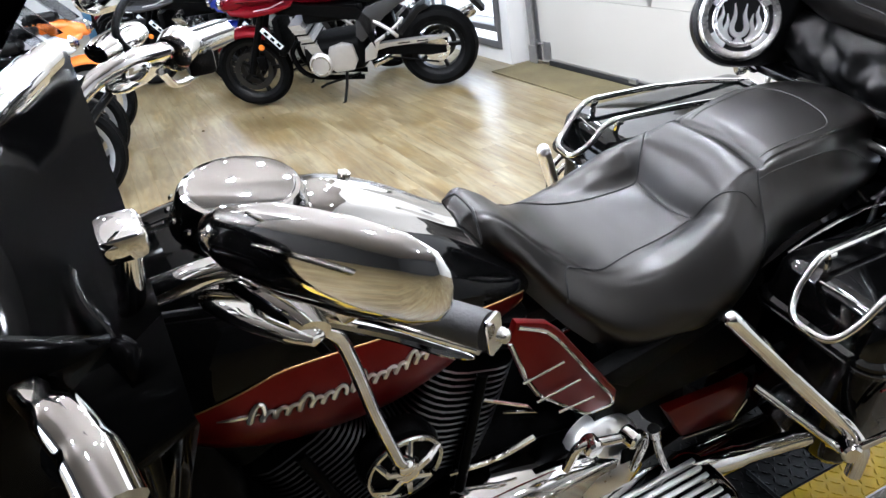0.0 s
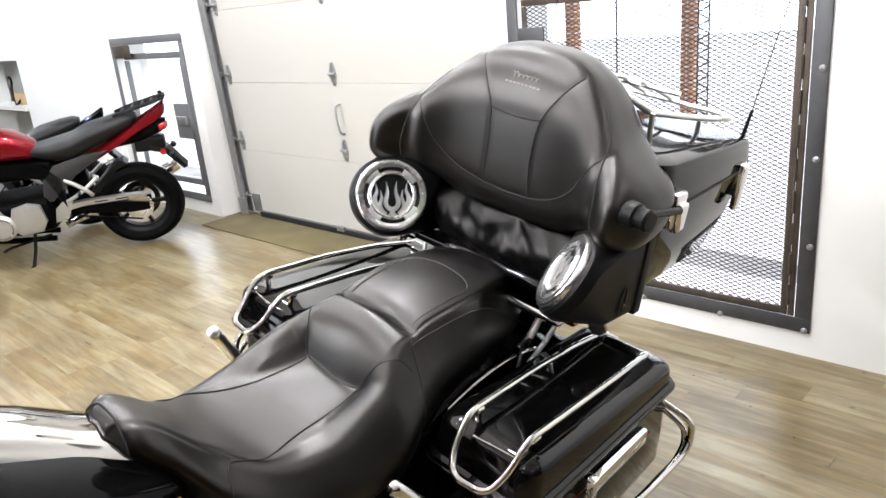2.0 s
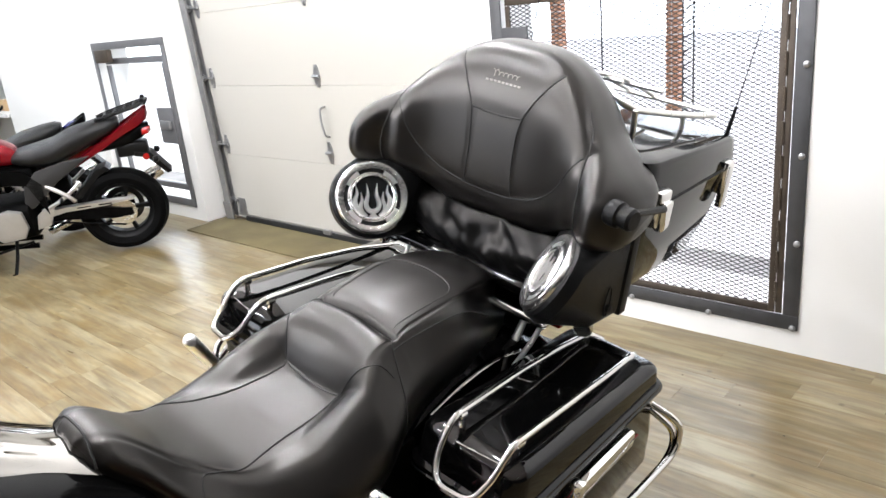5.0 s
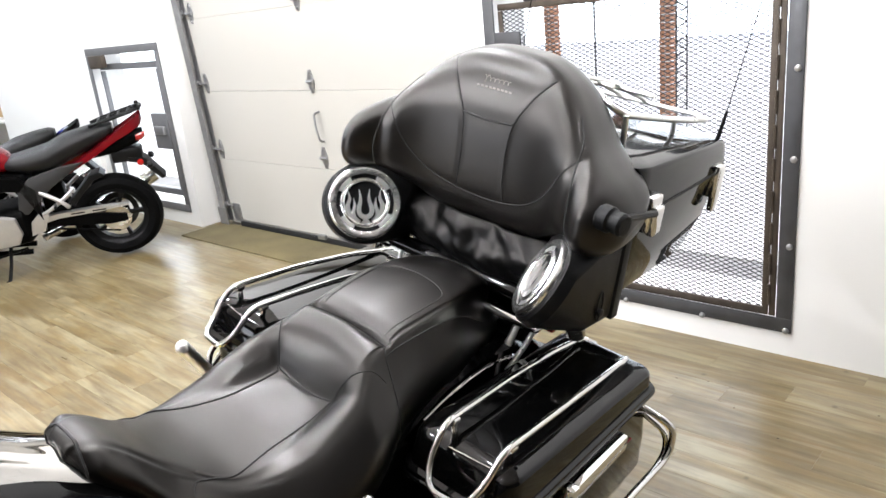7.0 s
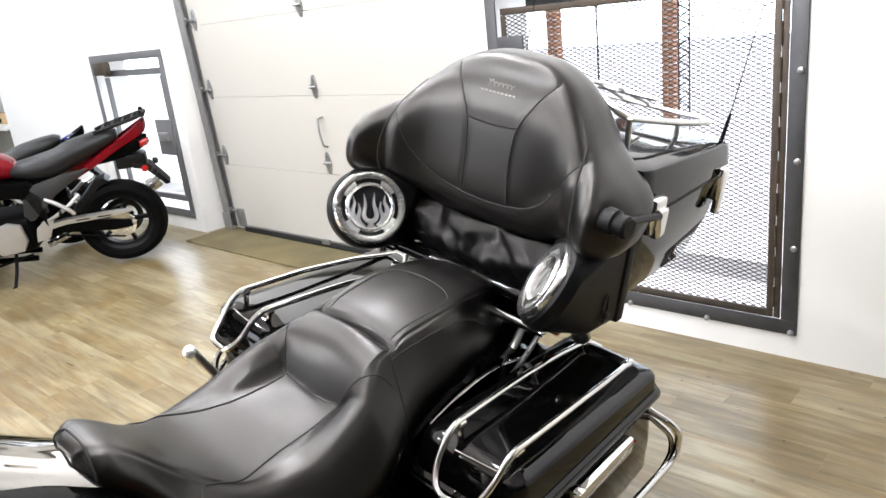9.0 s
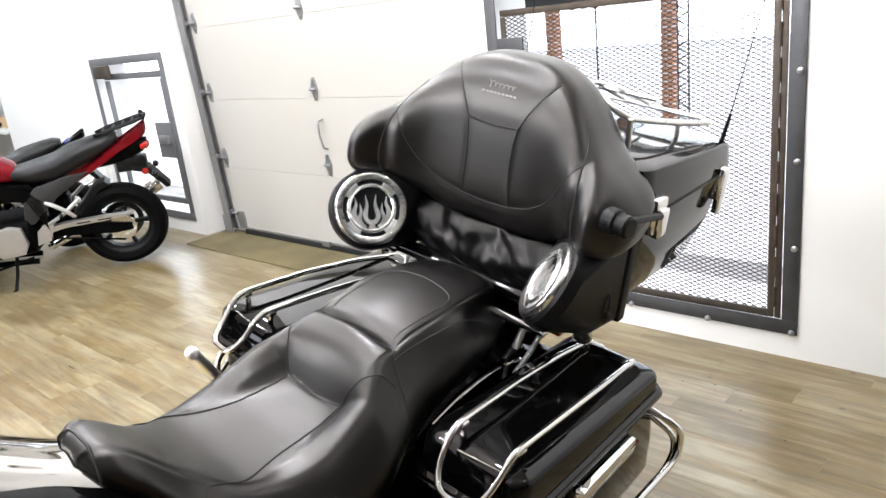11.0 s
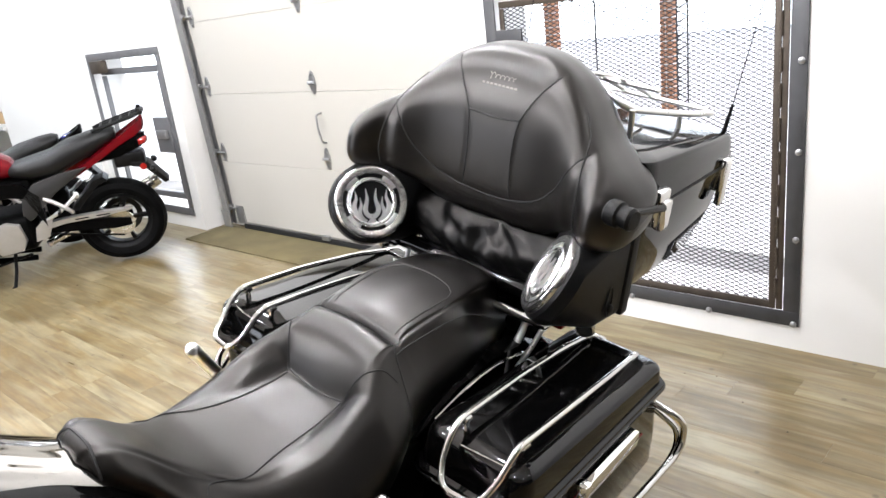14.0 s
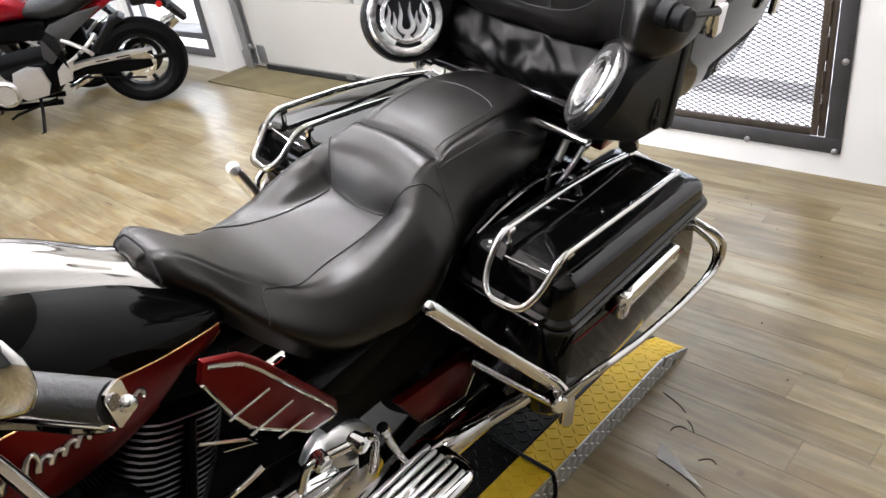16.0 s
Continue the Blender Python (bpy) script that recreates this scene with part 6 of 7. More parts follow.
# handlebar, controls and mirrors
for sg in (1, -1):
    X = lambda x, y, z: (x * sg, y, z)
    bar = part("handlebar", tube(spline([X(0.05, -1.36, 1.03), X(0.16, -1.33, 1.06), X(0.235, -1.235, 1.12), X(0.262, -1.165, 1.140), X(0.30, -1.105, 1.130), X(0.34, -1.062, 1.122)], 8), 0.0135, None, 14), CHROME, bike, "chrome swept-back handlebar")
    if sg > 0:
        part("grip", lathe([(0, 0.0165), (0.004, 0.0172), (0.125, 0.0172), (0.128, 0.0165)], X(0.335, -1.068, 1.120), Vector((0.455, -1.003, 1.140)) - Vector((0.335, -1.068, 1.120)), None, 24), GRIPRUBBER, bar, "dark rubber grip with chrome ends")
        plate = basis((0.4525, -1.0045, 1.1400), (0.475, -0.88, 0.0), (-0.12, -0.065, 0.99))
        part("grip_end", prism([(-0.008, -0.018), (0.008, -0.018), (0.0105, -0.015), (0.0105, 0.013), (0.008, 0.0165), (-0.008, 0.0165), (-0.0105, 0.013), (-0.0105, -0.015)], 0.004, plate, bev=0.0012), CHROME, bar, "angular chrome end bracket of the grip")
        part("grip_cap", lathe([(0.003, 0.0068), (0.006, 0.0070), (0.0065, 0.0058), (0.008, 0.0058), (0.0085, 0.0064), (0.010, 0.0060), (0.0115, 0.004), (0.012, 0.001)], (0.4535, -1.004, 1.1402), (0.12, 0.065, 0.02), None, 16), DULLCHROME, bar, "ribbed metal grip end")
        part("grip_rail", tube([(0.345, -1.081, 1.110), (0.450, -1.018, 1.126)], 0.0050, None, 10), CHROME, bar, "chrome strip along the grip")
    else:
        ax = Vector((-0.44, -0.985, 1.088)) - Vector((-0.335, -1.068, 1.118))
        part("grip", lathe([(0, 0.019), (0.004, 0.021), (0.125, 0.021), (0.130, 0.016)], X(0.335, -1.068, 1.118), ax, None, 24), DULLCHROME, bar, "chrome grip with rubber inlays")
        for k in range(7):
            a = 2 * math.pi * k / 7
            sd = ax.normalized().orthogonal().normalized()
            up = ax.normalized().cross(sd)
            o = Vector((-0.335, -1.068, 1.118)) + (sd * math.cos(a) + up * math.sin(a)) * 0.0208
            part("inlay", tube([o + ax * 0.08, o + ax * 0.92], 0.0028, None, 6), GRIPRUBBER, bar)
    part("switch_housing", loft([[Vector(X(0.318, -1.085, 1.123)) + Vector((sg * d * 0.85, d * 0.5, 0)) + Vector((0, 0, r * math.sin(t))) + Vector((-sg * 0.5, 0.85, 0)) * (r * math.cos(t)) for t in [2 * math.pi * k / 18 for k in range(18)]] for d, r in ((-0.028, 0.018), (-0.022, 0.028), (0.0, 0.031), (0.018, 0.029), (0.024, 0.021))]), CHROME, bar, "chrome switch housing")
    perch = part("lever_perch", loft([[Vector(X(0.285, -1.145, 1.118)) + Vector((sg * d, 0.45 * d, -0.25 * d)) + Vector((sg * 0.3 * r * math.cos(t), r * math.cos(t), 0.8 * r * math.sin(t))) for t in [2 * math.pi * k / 18 for k in range(18)]] for d, r in ((-0.035, 0.012), (-0.028, 0.022), (0.0, 0.026), (0.035, 0.023), (0.055, 0.014))]), CHROME, bar, "chrome lever perch")
    part("reservoir", loft([[Vector(X(0.242, -1.195, 1.112)).lerp(Vector(X(0.345, -1.115, 1.098)), d) + Vector((sg * 0.6 * r * math.cos(t), -0.78 * r * math.cos(t), 0.55 * r * math.sin(t))) for t in [2 * math.pi * k / 18 for k in range(18)]] for d, r in ((-0.02, 0.004), (0.02, 0.013), (0.15, 0.021), (0.45, 0.024), (0.8, 0.020), (0.97, 0.013), (1.0, 0.004))]), CHROME, bar, "chrome clutch lever perch")
    if sg > 0:
        part("lever", tube(rounded([(0.300, -1.125, 1.085), (0.300, -1.088, 1.052), (0.285, -1.072, 0.985), (0.268, -1.050, 0.875), (0.262, -1.022, 0.755), (0.258, -1.012, 0.738)], 0.025), [0.0085] * 22), CHROME, bar, "chrome lever hanging down")
        part("lever_ball", lathe([(0, 0.006), (0.005, 0.012), (0.013, 0.0145), (0.021, 0.012), (0.026, 0.006)], (0.258, -1.015, 0.748), (-0.1, 0.2, -1), None, 16), CHROME, bar)
        part("clutch_blade", tube(spline([(0.31, -1.105, 1.085), (0.35, -1.05, 1.072), (0.39, -1.022, 1.074), (0.42, -1.005, 1.082)], 6), [0.006] * 13 + [0.005, 0.005, 0.0045, 0.004, 0.003, 0.0015], None, 8), CHROME, bar)
    else:
        part("master_cylinder", loft([[Vector((-0.318, -1.165, 1.150)) + Vector((-0.55, 0.62, 0.0)) * d + Vector((0.75, 0.66, 0)) * (r * math.cos(t)) + Vector((0, 0, 0.7 * r * math.sin(t))) for t in [2 * math.pi * k / 16 for k in range(16)]] for d, r in ((-0.06, 0.010), (-0.055, 0.020), (-0.03, 0.026), (0.03, 0.026), (0.055, 0.020), (0.06, 0.010))]), CHROME, bar, "chrome brake master cylinder")
        part("switch_pod", box(-0.385, -1.075, 1.062, -0.335, -1.030, 1.105, 0.008), PLASTIC, bar, "black switch pod")
        part("lever", tube(spline([X(0.30, -1.12, 1.10), X(0.35, -1.10, 1.055), X(0.40, -1.07, 1.035), X(0.45, -1.03, 1.03)], 6), 0.006, None, 8), CHROME, bar)
    mc, ma = Vector(X(0.385 if sg > 0 else 0.41, -1.118 if sg > 0 else -1.132, 1.216)), Vector((sg * 0.16, 0.125, 0.008)).normalized()
    mu = Vector((0, 0, 1)) - ma * ma.z
    mw = ma.cross(mu).normalized()
    rings = []
    for d, h, w in ((-0.108, 0.004, 0.004), (-0.102, 0.018, 0.014), (-0.08, 0.032, 0.022), (-0.03, 0.044, 0.026), (0.03, 0.046, 0.026), (0.075, 0.041, 0.022), (0.098, 0.030, 0.016), (0.106, 0.016, 0.008), (0.108, 0.003, 0.002)):
        rings.append([mc + ma * d + mu * (h * math.sin(t)) + mw * (w * math.cos(t) * (1.0 if math.cos(t) * sg > 0 else 0.35)) for t in [2 * math.pi * k / 26 for k in range(26)]])
    mir = part("mirror", loft(rings), CHROME, bike, "chrome teardrop mirror housing")
    gl = [mc + ma * (0.088 * math.cos(t)) + mu * (0.034 * math.sin(t)) - mw * sg * 0.0105 for t in [2 * math.pi * k / 32 for k in range(32)]]
    part("mirror_glass", loft([gl, [q - mw * sg * 0.002 for q in gl]]), MIRRORGLASS, mir, "mirror glass")
    part("mirror_stem", tube(spline([X(0.285, -1.15, 1.135), X(0.30, -1.165, 1.165), X(0.335, -1.15, 1.185), X(0.375, -1.125, 1.195)], 6), [0.010 if sg > 0 else 0.006] * 19, None, 10), CHROME if sg > 0 else ENGINEBLACK, mir)
for sg in (1, -1):
    part("cable", tube(spline([(0.28 * sg, -1.18, 1.11), (0.20 * sg, -1.26, 1.06), (0.12 * sg, -1.30, 0.95), (0.10 * sg, -1.28, 0.80), (0.12 * sg, -1.20, 0.6)], 6), 0.006, None, 8), PLASTIC, bike)
part("jiffy_stand", tube([(0.16, -1.0, 0.22), (0.26, -0.97, 0.12), (0.345, -0.95, 0.045)], 0.012, None, 10), CHROME, bike, "chrome side stand")


# ---- the low lift under the motorcycle ----
LIFT_Z, LX0, LX1, LY0, LY1, LIP = 0.062, -0.83, -0.004, -2.35, 0.41, 0.552
lift = empty("lift_platform")
tagged(lift, "low tread-plate lift painted black with worn yellow borders", "lift platform")
BORDER = 0.105


def deck(name, x0, x1, material, label):
    bm = bmesh.new()
    prof = [(LY0, 0.0), (LY0, LIFT_Z), (LY1, LIFT_Z), (LIP, 0.006), (LIP, 0.0)]
    a = [bm.verts.new((x0, y, z)) for y, z in prof]
    b = [bm.verts.new((x1, y, z)) for y, z in prof]
    bm.faces.new(a)
    bm.faces.new(b[::-1])
    for k in range(len(prof)):
        bm.faces.new((a[k], b[k], b[(k + 1) % len(prof)], a[(k + 1) % len(prof)]))
    bmesh.ops.recalc_face_normals(bm, faces=bm.faces[:])
    bmesh.ops.bevel(bm, geom=bm.edges[:], offset=0.003, segments=2, affect="EDGES")
    return part(name, bm, material, lift, label)


mid = deck("deck", LX0 + BORDER, LX1 - BORDER, BLACKPLATE, "worn black tread plate")
edge_l = deck("border", LX1 - BORDER + 0.0005, LX1 - 0.004, YELLOWPLATE, "worn yellow tread plate border")
edge_r = deck("border", LX0 + 0.004, LX0 + BORDER - 0.0005, YELLOWPLATE, "worn yellow tread plate border")


def lozenges(name, spots, parent, material):
    """Raised tread lozenges: (centre, long axis, across, normal) each a low four-sided ridge."""
    v, f = [], []
    for c, u, w, n in spots:
        b0 = len(v)
        v += [c - u * 0.0130, c + w * 0.0038, c + u * 0.0130, c - w * 0.0038, c - u * 0.007 + n * 0.0024, c + u * 0.007 + n * 0.0024]
        f += [(b0, b0 + 3, b0 + 4), (b0 + 3, b0 + 2, b0 + 5, b0 + 4), (b0 + 2, b0 + 1, b0 + 5), (b0 + 1, b0, b0 + 4, b0 + 5)]
    me = bpy.data.meshes.new(name)
    me.from_pydata([tuple(q) for q in v], [], f)
    me.materials.append(material)
    ob = new(name, me)
    ob.parent = parent
    return tagged(ob, kind="stuff")


def tread(x0, x1, y0, y1):
    out, i = [], 0
    y = y0 + 0.012
    while y < y1 - 0.012:
        x, j = x0 + 0.012, 0
        while x < x1 - 0.010:
            s = 1 if (i + j) % 2 else -1
            u = Vector((0.80, 0.6 * s, 0)).normalized()
            out.append((Vector((x, y, LIFT_Z + 0.0002)), u, Vector((-u.y, u.x, 0)), Vector((0, 0, 1))))
            x += 0.0255
            j += 1
        y += 0.0255
        i += 1
    return out


lozenges("tread", tread(LX1 - BORDER, LX1 - 0.004, -0.9, LY1), edge_l, YELLOWPLATE)
lozenges("tread", tread(LX1 - BORDER - 0.26, LX1 - BORDER, -0.8, LY1), mid, BLACKPLATE)
slope = Vector((0, LIP - LY1, 0.006 - LIFT_Z)).normalized()
spots = []
for i in range(5):
    for j in range(4):
        s = 1 if (i + j) % 2 else -1
        c = Vector((LX1 - BORDER + 0.014 + 0.0255 * j, LY1, LIFT_Z)) + slope * (0.014 + 0.0255 * i) + slope.cross(Vector((-1, 0, 0))) * 0.0002
        u = (Vector((0.8, 0, 0)) + slope * 0.6 * s).normalized()
        spots.append((c, u, u.cross(slope.cross(Vector((-1, 0, 0)))), slope.cross(Vector((-1, 0, 0)))))
lozenges("tread", spots, edge_l, YELLOWPLATE)
# bare tread-plate skirt along the side
bm = prism([(LY0, 0.0), (LY0, LIFT_Z - 0.001), (LY1, LIFT_Z - 0.001), (LIP, 0.006), (LIP, 0.0)], 0.004, Matrix.Translation((LX1 - 0.004, 0, 0)) @ m_side)
skirt = part("side_skirt", bm, BAREPLATE, lift, "bare tread-plate side skirt")
spots = []
for k in range(56):
    for j in range(3):
        y, z = -0.95 + 0.0255 * k, 0.010 + 0.020 * j
        if z > LIFT_Z - 0.006 or (y > LY1 - 0.01 and z > LIFT_Z * (LIP - y) / (LIP - LY1) - 0.006):
            continue
        s = 1 if (k + j) % 2 else -1
        u = Vector((0, 0.75, 0.66 * s)).normalized()
        spots.append((Vector((LX1 + 0.0002, y, z)), u, Vector((0, -u.z, u.y)), Vector((1, 0, 0))))
lozenges("tread", spots, skirt, POLISHED)
strap = link("strap", tube(rounded([(-0.20, -0.110, LIFT_Z + 0.006), (-0.09, -0.117, LIFT_Z + 0.006), (-0.004, -0.119, LIFT_Z + 0.006), (0.004, -0.124, 0.03), (0.006, -0.130, 0.004), (0.05, -0.30, 0.0045)], 0.01), 0.0055, None, 8), PLASTIC)
tagged(strap, "thin black cable hanging over the lift's edge", "cable")


# ---- parked motorcycles behind ----
def blob(rings, bm=None):
    """Skins (y, half width, z middle, half height, power) stations into a rounded body along y."""
    out = []
    for y, w, zc, h, e in rings:
        ring = []
        for k in range(24):
            a = 2 * math.pi * k / 24
            c, s = math.cos(a), math.sin(a)
            ring.append((w * math.copysign(abs(c) ** (2 / e), c), y, zc + h * math.copysign(abs(s) ** (2 / e), s)))
        out.append(ring)
    return loft(out, bm)


def street_bike(m, paint, label, accent=None, case=None, group="", half_fairing=True, rim=None, tail=None, graphics=False):
    """A street motorcycle, rear wheel over its origin, front towards -y."""
    b = empty("street_motorcycle", m)
    tagged(b, label, "motorcycle", group)
    accent, case, tail = accent or PLASTIC, case or SILVER, tail or paint
    X = lambda sg, pts: [(sg * x, y, z) for x, y, z in pts]
    wheel(b, 0.0, 0.312, 0.312, 0.165, 0.05, 5, rim or PLASTIC, disc_side=(-1,))
    wheel(b, -1.47, 0.300, 0.300, 0.115, 0.045, 5, rim or PLASTIC)
    part("sprocket", lathe([(-0.004, 0.03), (-0.004, 0.095), (0.004, 0.095), (0.006, 0.05), (0.012, 0.03)], (0.105, 0, 0.312), (1, 0, 0), None, 30), DULLCHROME, b)
    for sg in (1, -1):
        sw = part("swingarm", loft([[(sg * x, y, z) for x, z in ((xi, zl), (xo, zl), (xo, zh), (xi, zh))] for y, xi, xo, zl, zh in ((0.07, 0.095, 0.125, 0.292, 0.345), (-0.05, 0.095, 0.130, 0.288, 0.368), (-0.30, 0.09, 0.125, 0.318, 0.400), (-0.52, 0.07, 0.115, 0.345, 0.425))]), ENGINEBLACK, b, "black swingarm")
        part("fork_tube", tube(X(sg, [(0.105, -1.47, 0.300), (0.105, -1.40, 0.46), (0.105, -1.30, 0.70), (0.10, -1.20, 0.93)]), [0.028, 0.030, 0.024, 0.022], None, 14), ENGINEBLACK, b, "black fork leg")
        part("caliper", box(min(sg * 0.085, sg * 0.135), -1.40, 0.32, max(sg * 0.085, sg * 0.135), -1.33, 0.43, 0.012), ENGINEBLACK, b)
        part("peg_hanger", tube(spline(X(sg, [(0.13, -0.50, 0.42), (0.165, -0.40, 0.47), (0.17, -0.30, 0.535), (0.16, -0.22, 0.60)]), 5), 0.013, None, 8), case, b, "alloy footrest hanger")
        part("peg_hanger", tube(spline(X(sg, [(0.15, -0.44, 0.60), (0.17, -0.36, 0.55), (0.18, -0.30, 0.50), (0.17, -0.28, 0.47)]), 5), 0.015, None, 8), case, b)
        part("peg", tube(X(sg, [(0.17, -0.36, 0.50), (0.25, -0.35, 0.505)]), 0.012, None, 10), PLASTIC, b)
        part("heel_plate", prism([(-0.56, 0.30), (-0.47, 0.32), (-0.42, 0.44), (-0.47, 0.46), (-0.54, 0.40)], 0.008, Matrix.Translation((sg * 0.15, 0, 0)) @ m_side, bev=0.002), case, b)
        part("frame_rail", loft([[(sg * x, y, z) for x, z in ((0.10, zl), (0.16, zl), (0.16, zh), (0.10, zh))] for y, zl, zh in ((-1.16, 0.74, 0.83), (-0.90, 0.70, 0.77), (-0.55, 0.62, 0.72), (-0.46, 0.40, 0.62), (-0.46, 0.32, 0.42))]), ENGINEBLACK, b, "black frame rail")
        part("side_panel", prism([(-0.60, 0.46), (-0.54, 0.46), (-0.47, 0.52), (-0.36, 0.62), (-0.20, 0.72), (-0.12, 0.77), (-0.30, 0.755), (-0.48, 0.71), (-0.57, 0.62)], 0.02, Matrix.Translation((sg * 0.14 - (0.02 if sg < 0 else 0), 0, 0)) @ m_side, bev=0.006), GREYPLASTIC, b, "dark grey side panel")
        part("tail_panel", loft([[(sg * x, y, z) for x, z in ((xi, zl), (xo, zl + 0.01), (xo, zh - 0.01), (xi, zh))] for y, xi, xo, zl, zh in ((-0.30, 0.10, 0.135, 0.670, 0.700), (-0.22, 0.10, 0.140, 0.690, 0.745), (-0.05, 0.095, 0.136, 0.775, 0.840), (0.10, 0.07, 0.112, 0.855, 0.925), (0.22, 0.045, 0.085, 0.905, 0.995), (0.285, 0.03, 0.06, 0.945, 1.035), (0.30, 0.02, 0.04, 0.975, 1.035))]), tail, b, "painted tail panel")
        part("turn_lamp", blob([(0.30, 0.004, 0.70, 0.004, 2), (0.305, 0.028, 0.70, 0.024, 2), (0.335, 0.026, 0.70, 0.022, 2), (0.345, 0.004, 0.70, 0.004, 2)]), PLASTIC, b).location = (sg * 0.14, -0.02, -0.02)
        part("handlebar", tube(spline(X(sg, [(0.03, -1.13, 1.02), (0.14, -1.14, 1.05), (0.24, -1.10, 1.055), (0.36, -1.03, 1.03)]), 6), 0.011, None, 10), DULLCHROME, b)
        part("grip", tube(X(sg, [(0.25, -1.095, 1.052), (0.365, -1.025, 1.028)]), 0.017, None, 12), PLASTIC, b)
        part("lever", tube(X(sg, [(0.22, -1.14, 1.05), (0.30, -1.13, 1.03), (0.37, -1.08, 1.01)]), 0.006, None, 8), DULLCHROME, b)
        mir = part("mirror", blob([(-1.285, 0.01, 1.19, 0.006, 2), (-1.275, 0.065, 1.19, 0.04, 2.4), (-1.25, 0.07, 1.19, 0.045, 2.4), (-1.24, 0.062, 1.19, 0.038, 2.4)]), PLASTIC, b, "black mirror")
        mir.location = (sg * 0.30, 0, 0)
        part("mirror_stem", tube(X(sg, [(0.17, -1.20, 1.05), (0.24, -1.24, 1.12), (0.29, -1.26, 1.17)]), 0.008, None, 8), PLASTIC, b)
        part("exhaust_pipe", tube(spline(X(sg, [(0.09, -1.06, 0.50), (0.10, -1.12, 0.40), (0.09, -1.02, 0.22), (0.08, -0.6, 0.16)]), 5), 0.02, None, 10), ENGINEBLACK, b)
    part("muffler", tube(spline([(-0.10, -0.55, 0.18), (-0.17, -0.3, 0.26), (-0.21, 0.0, 0.38), (-0.23, 0.30, 0.50)], 6), [0.025] * 5 + [0.05] * 13 + [0.045], None, 18), DULLCHROME, b)
    part("chain_guard", loft([[(x, y, z) for x, z in ((0.085, zl), (0.145, zl), (0.145, zh), (0.085, zh))] for y, zl, zh in ((0.10, 0.412, 0.420), (-0.02, 0.404, 0.424), (-0.10, 0.396, 0.426), (-0.36, 0.392, 0.424), (-0.48, 0.370, 0.412), (-0.52, 0.362, 0.385))]), case, b, "pale alloy chain guard")
    for y in (-0.10, -0.24):
        part("guard_slot", box(0.1445, y - 0.045, 0.405, 0.1475, y + 0.045, 0.414, 0.001), ENGINEBLACK, b, "dark slot in the chain guard")
    part("chain", tube([(0.108, 0.0, 0.405), (0.108, -0.52, 0.41), (0.108, -0.56, 0.37), (0.108, -0.52, 0.335), (0.108, 0.0, 0.22)], 0.007, None, 6), ENGINEBLACK, b)
    part("rear_hugger", prism([(-0.30, 0.46), (-0.12, 0.64), (-0.05, 0.66), (-0.02, 0.63), (-0.10, 0.60), (-0.26, 0.44)], 0.15, Matrix.Translation((-0.075, 0, 0)) @ m_side, bev=0.006), PLASTIC, b)
    # engine
    eng = part("engine_block", blob([(-1.02, 0.10, 0.40, 0.06, 3), (-1.00, 0.19, 0.38, 0.12, 3.5), (-0.80, 0.205, 0.37, 0.145, 4), (-0.58, 0.19, 0.38, 0.14, 4), (-0.52, 0.12, 0.38, 0.09, 3)]), ENGINEBLACK, b, "engine with pale cast covers")
    part("clutch_cover", lathe([(0, 0.092), (0.03, 0.090), (0.046, 0.074), (0.052, 0.04), (0.053, 0.001)], (0.195, -0.885, 0.335), (1, 0, 0.05), None, 28), case, eng, "round pale alloy engine cover")
    part("cover_ring", tube([(0.246, -0.885 + 0.070 * math.cos(t), 0.337 + 0.070 * math.sin(t)) for t in [2 * math.pi * k / 24 for k in range(24)]], 0.005, None, 6, closed=True), DULLCHROME, eng, "raised ring on the cover")
    part("gear_cover", prism([(-0.82, 0.40), (-0.80, 0.46), (-0.70, 0.485), (-0.62, 0.46), (-0.60, 0.34), (-0.64, 0.27), (-0.78, 0.26), (-0.82, 0.30)], 0.035, Matrix.Translation((0.19, 0, 0)) @ m_side, bev=0.018), case, eng, "pale alloy gear cover")
    part("cylinder_block", loft([[(sx * 0.20, y + dy, z) for sx, dy in ((-1, -0.045), (1, -0.045), (1, 0.045), (-1, 0.045))] for y, z in ((-0.90, 0.42), (-0.99, 0.58), (-1.03, 0.65))]), case, eng, "pale slanted cylinder block")
    for k in range(5):
        yy, zz = -0.935 - 0.017 * k, 0.475 + 0.033 * k
        part("cylinder_fin", box(-0.206, yy - 0.052, zz - 0.006, 0.206, yy + 0.052, zz + 0.006, 0.003), ENGINEBLACK if k % 2 else case, eng)
    part("radiator", box(-0.17, -1.20, 0.42, 0.17, -1.15, 0.70, 0.01), ENGINEBLACK, b, "black radiator")
    part("airbox", box(-0.12, -0.98, 0.62, 0.12, -0.50, 0.74, 0.03), ENGINEBLACK, b)
    part("shock_link", box(-0.06, -0.46, 0.34, 0.06, -0.30, 0.62, 0.03), ENGINEBLACK, b)
    # bodywork
    tk = part("fuel_tank", blob([(-1.09, 0.05, 0.88, 0.05, 2.4), (-1.06, 0.13, 0.88, 0.10, 2.6), (-0.95, 0.155, 0.875, 0.125, 2.6), (-0.82, 0.155, 0.87, 0.125, 2.6), (-0.70, 0.13, 0.845, 0.10, 2.6), (-0.60, 0.10, 0.81, 0.07, 2.4), (-0.56, 0.05, 0.79, 0.03, 2.2)]), paint, b, "glossy painted fuel tank")
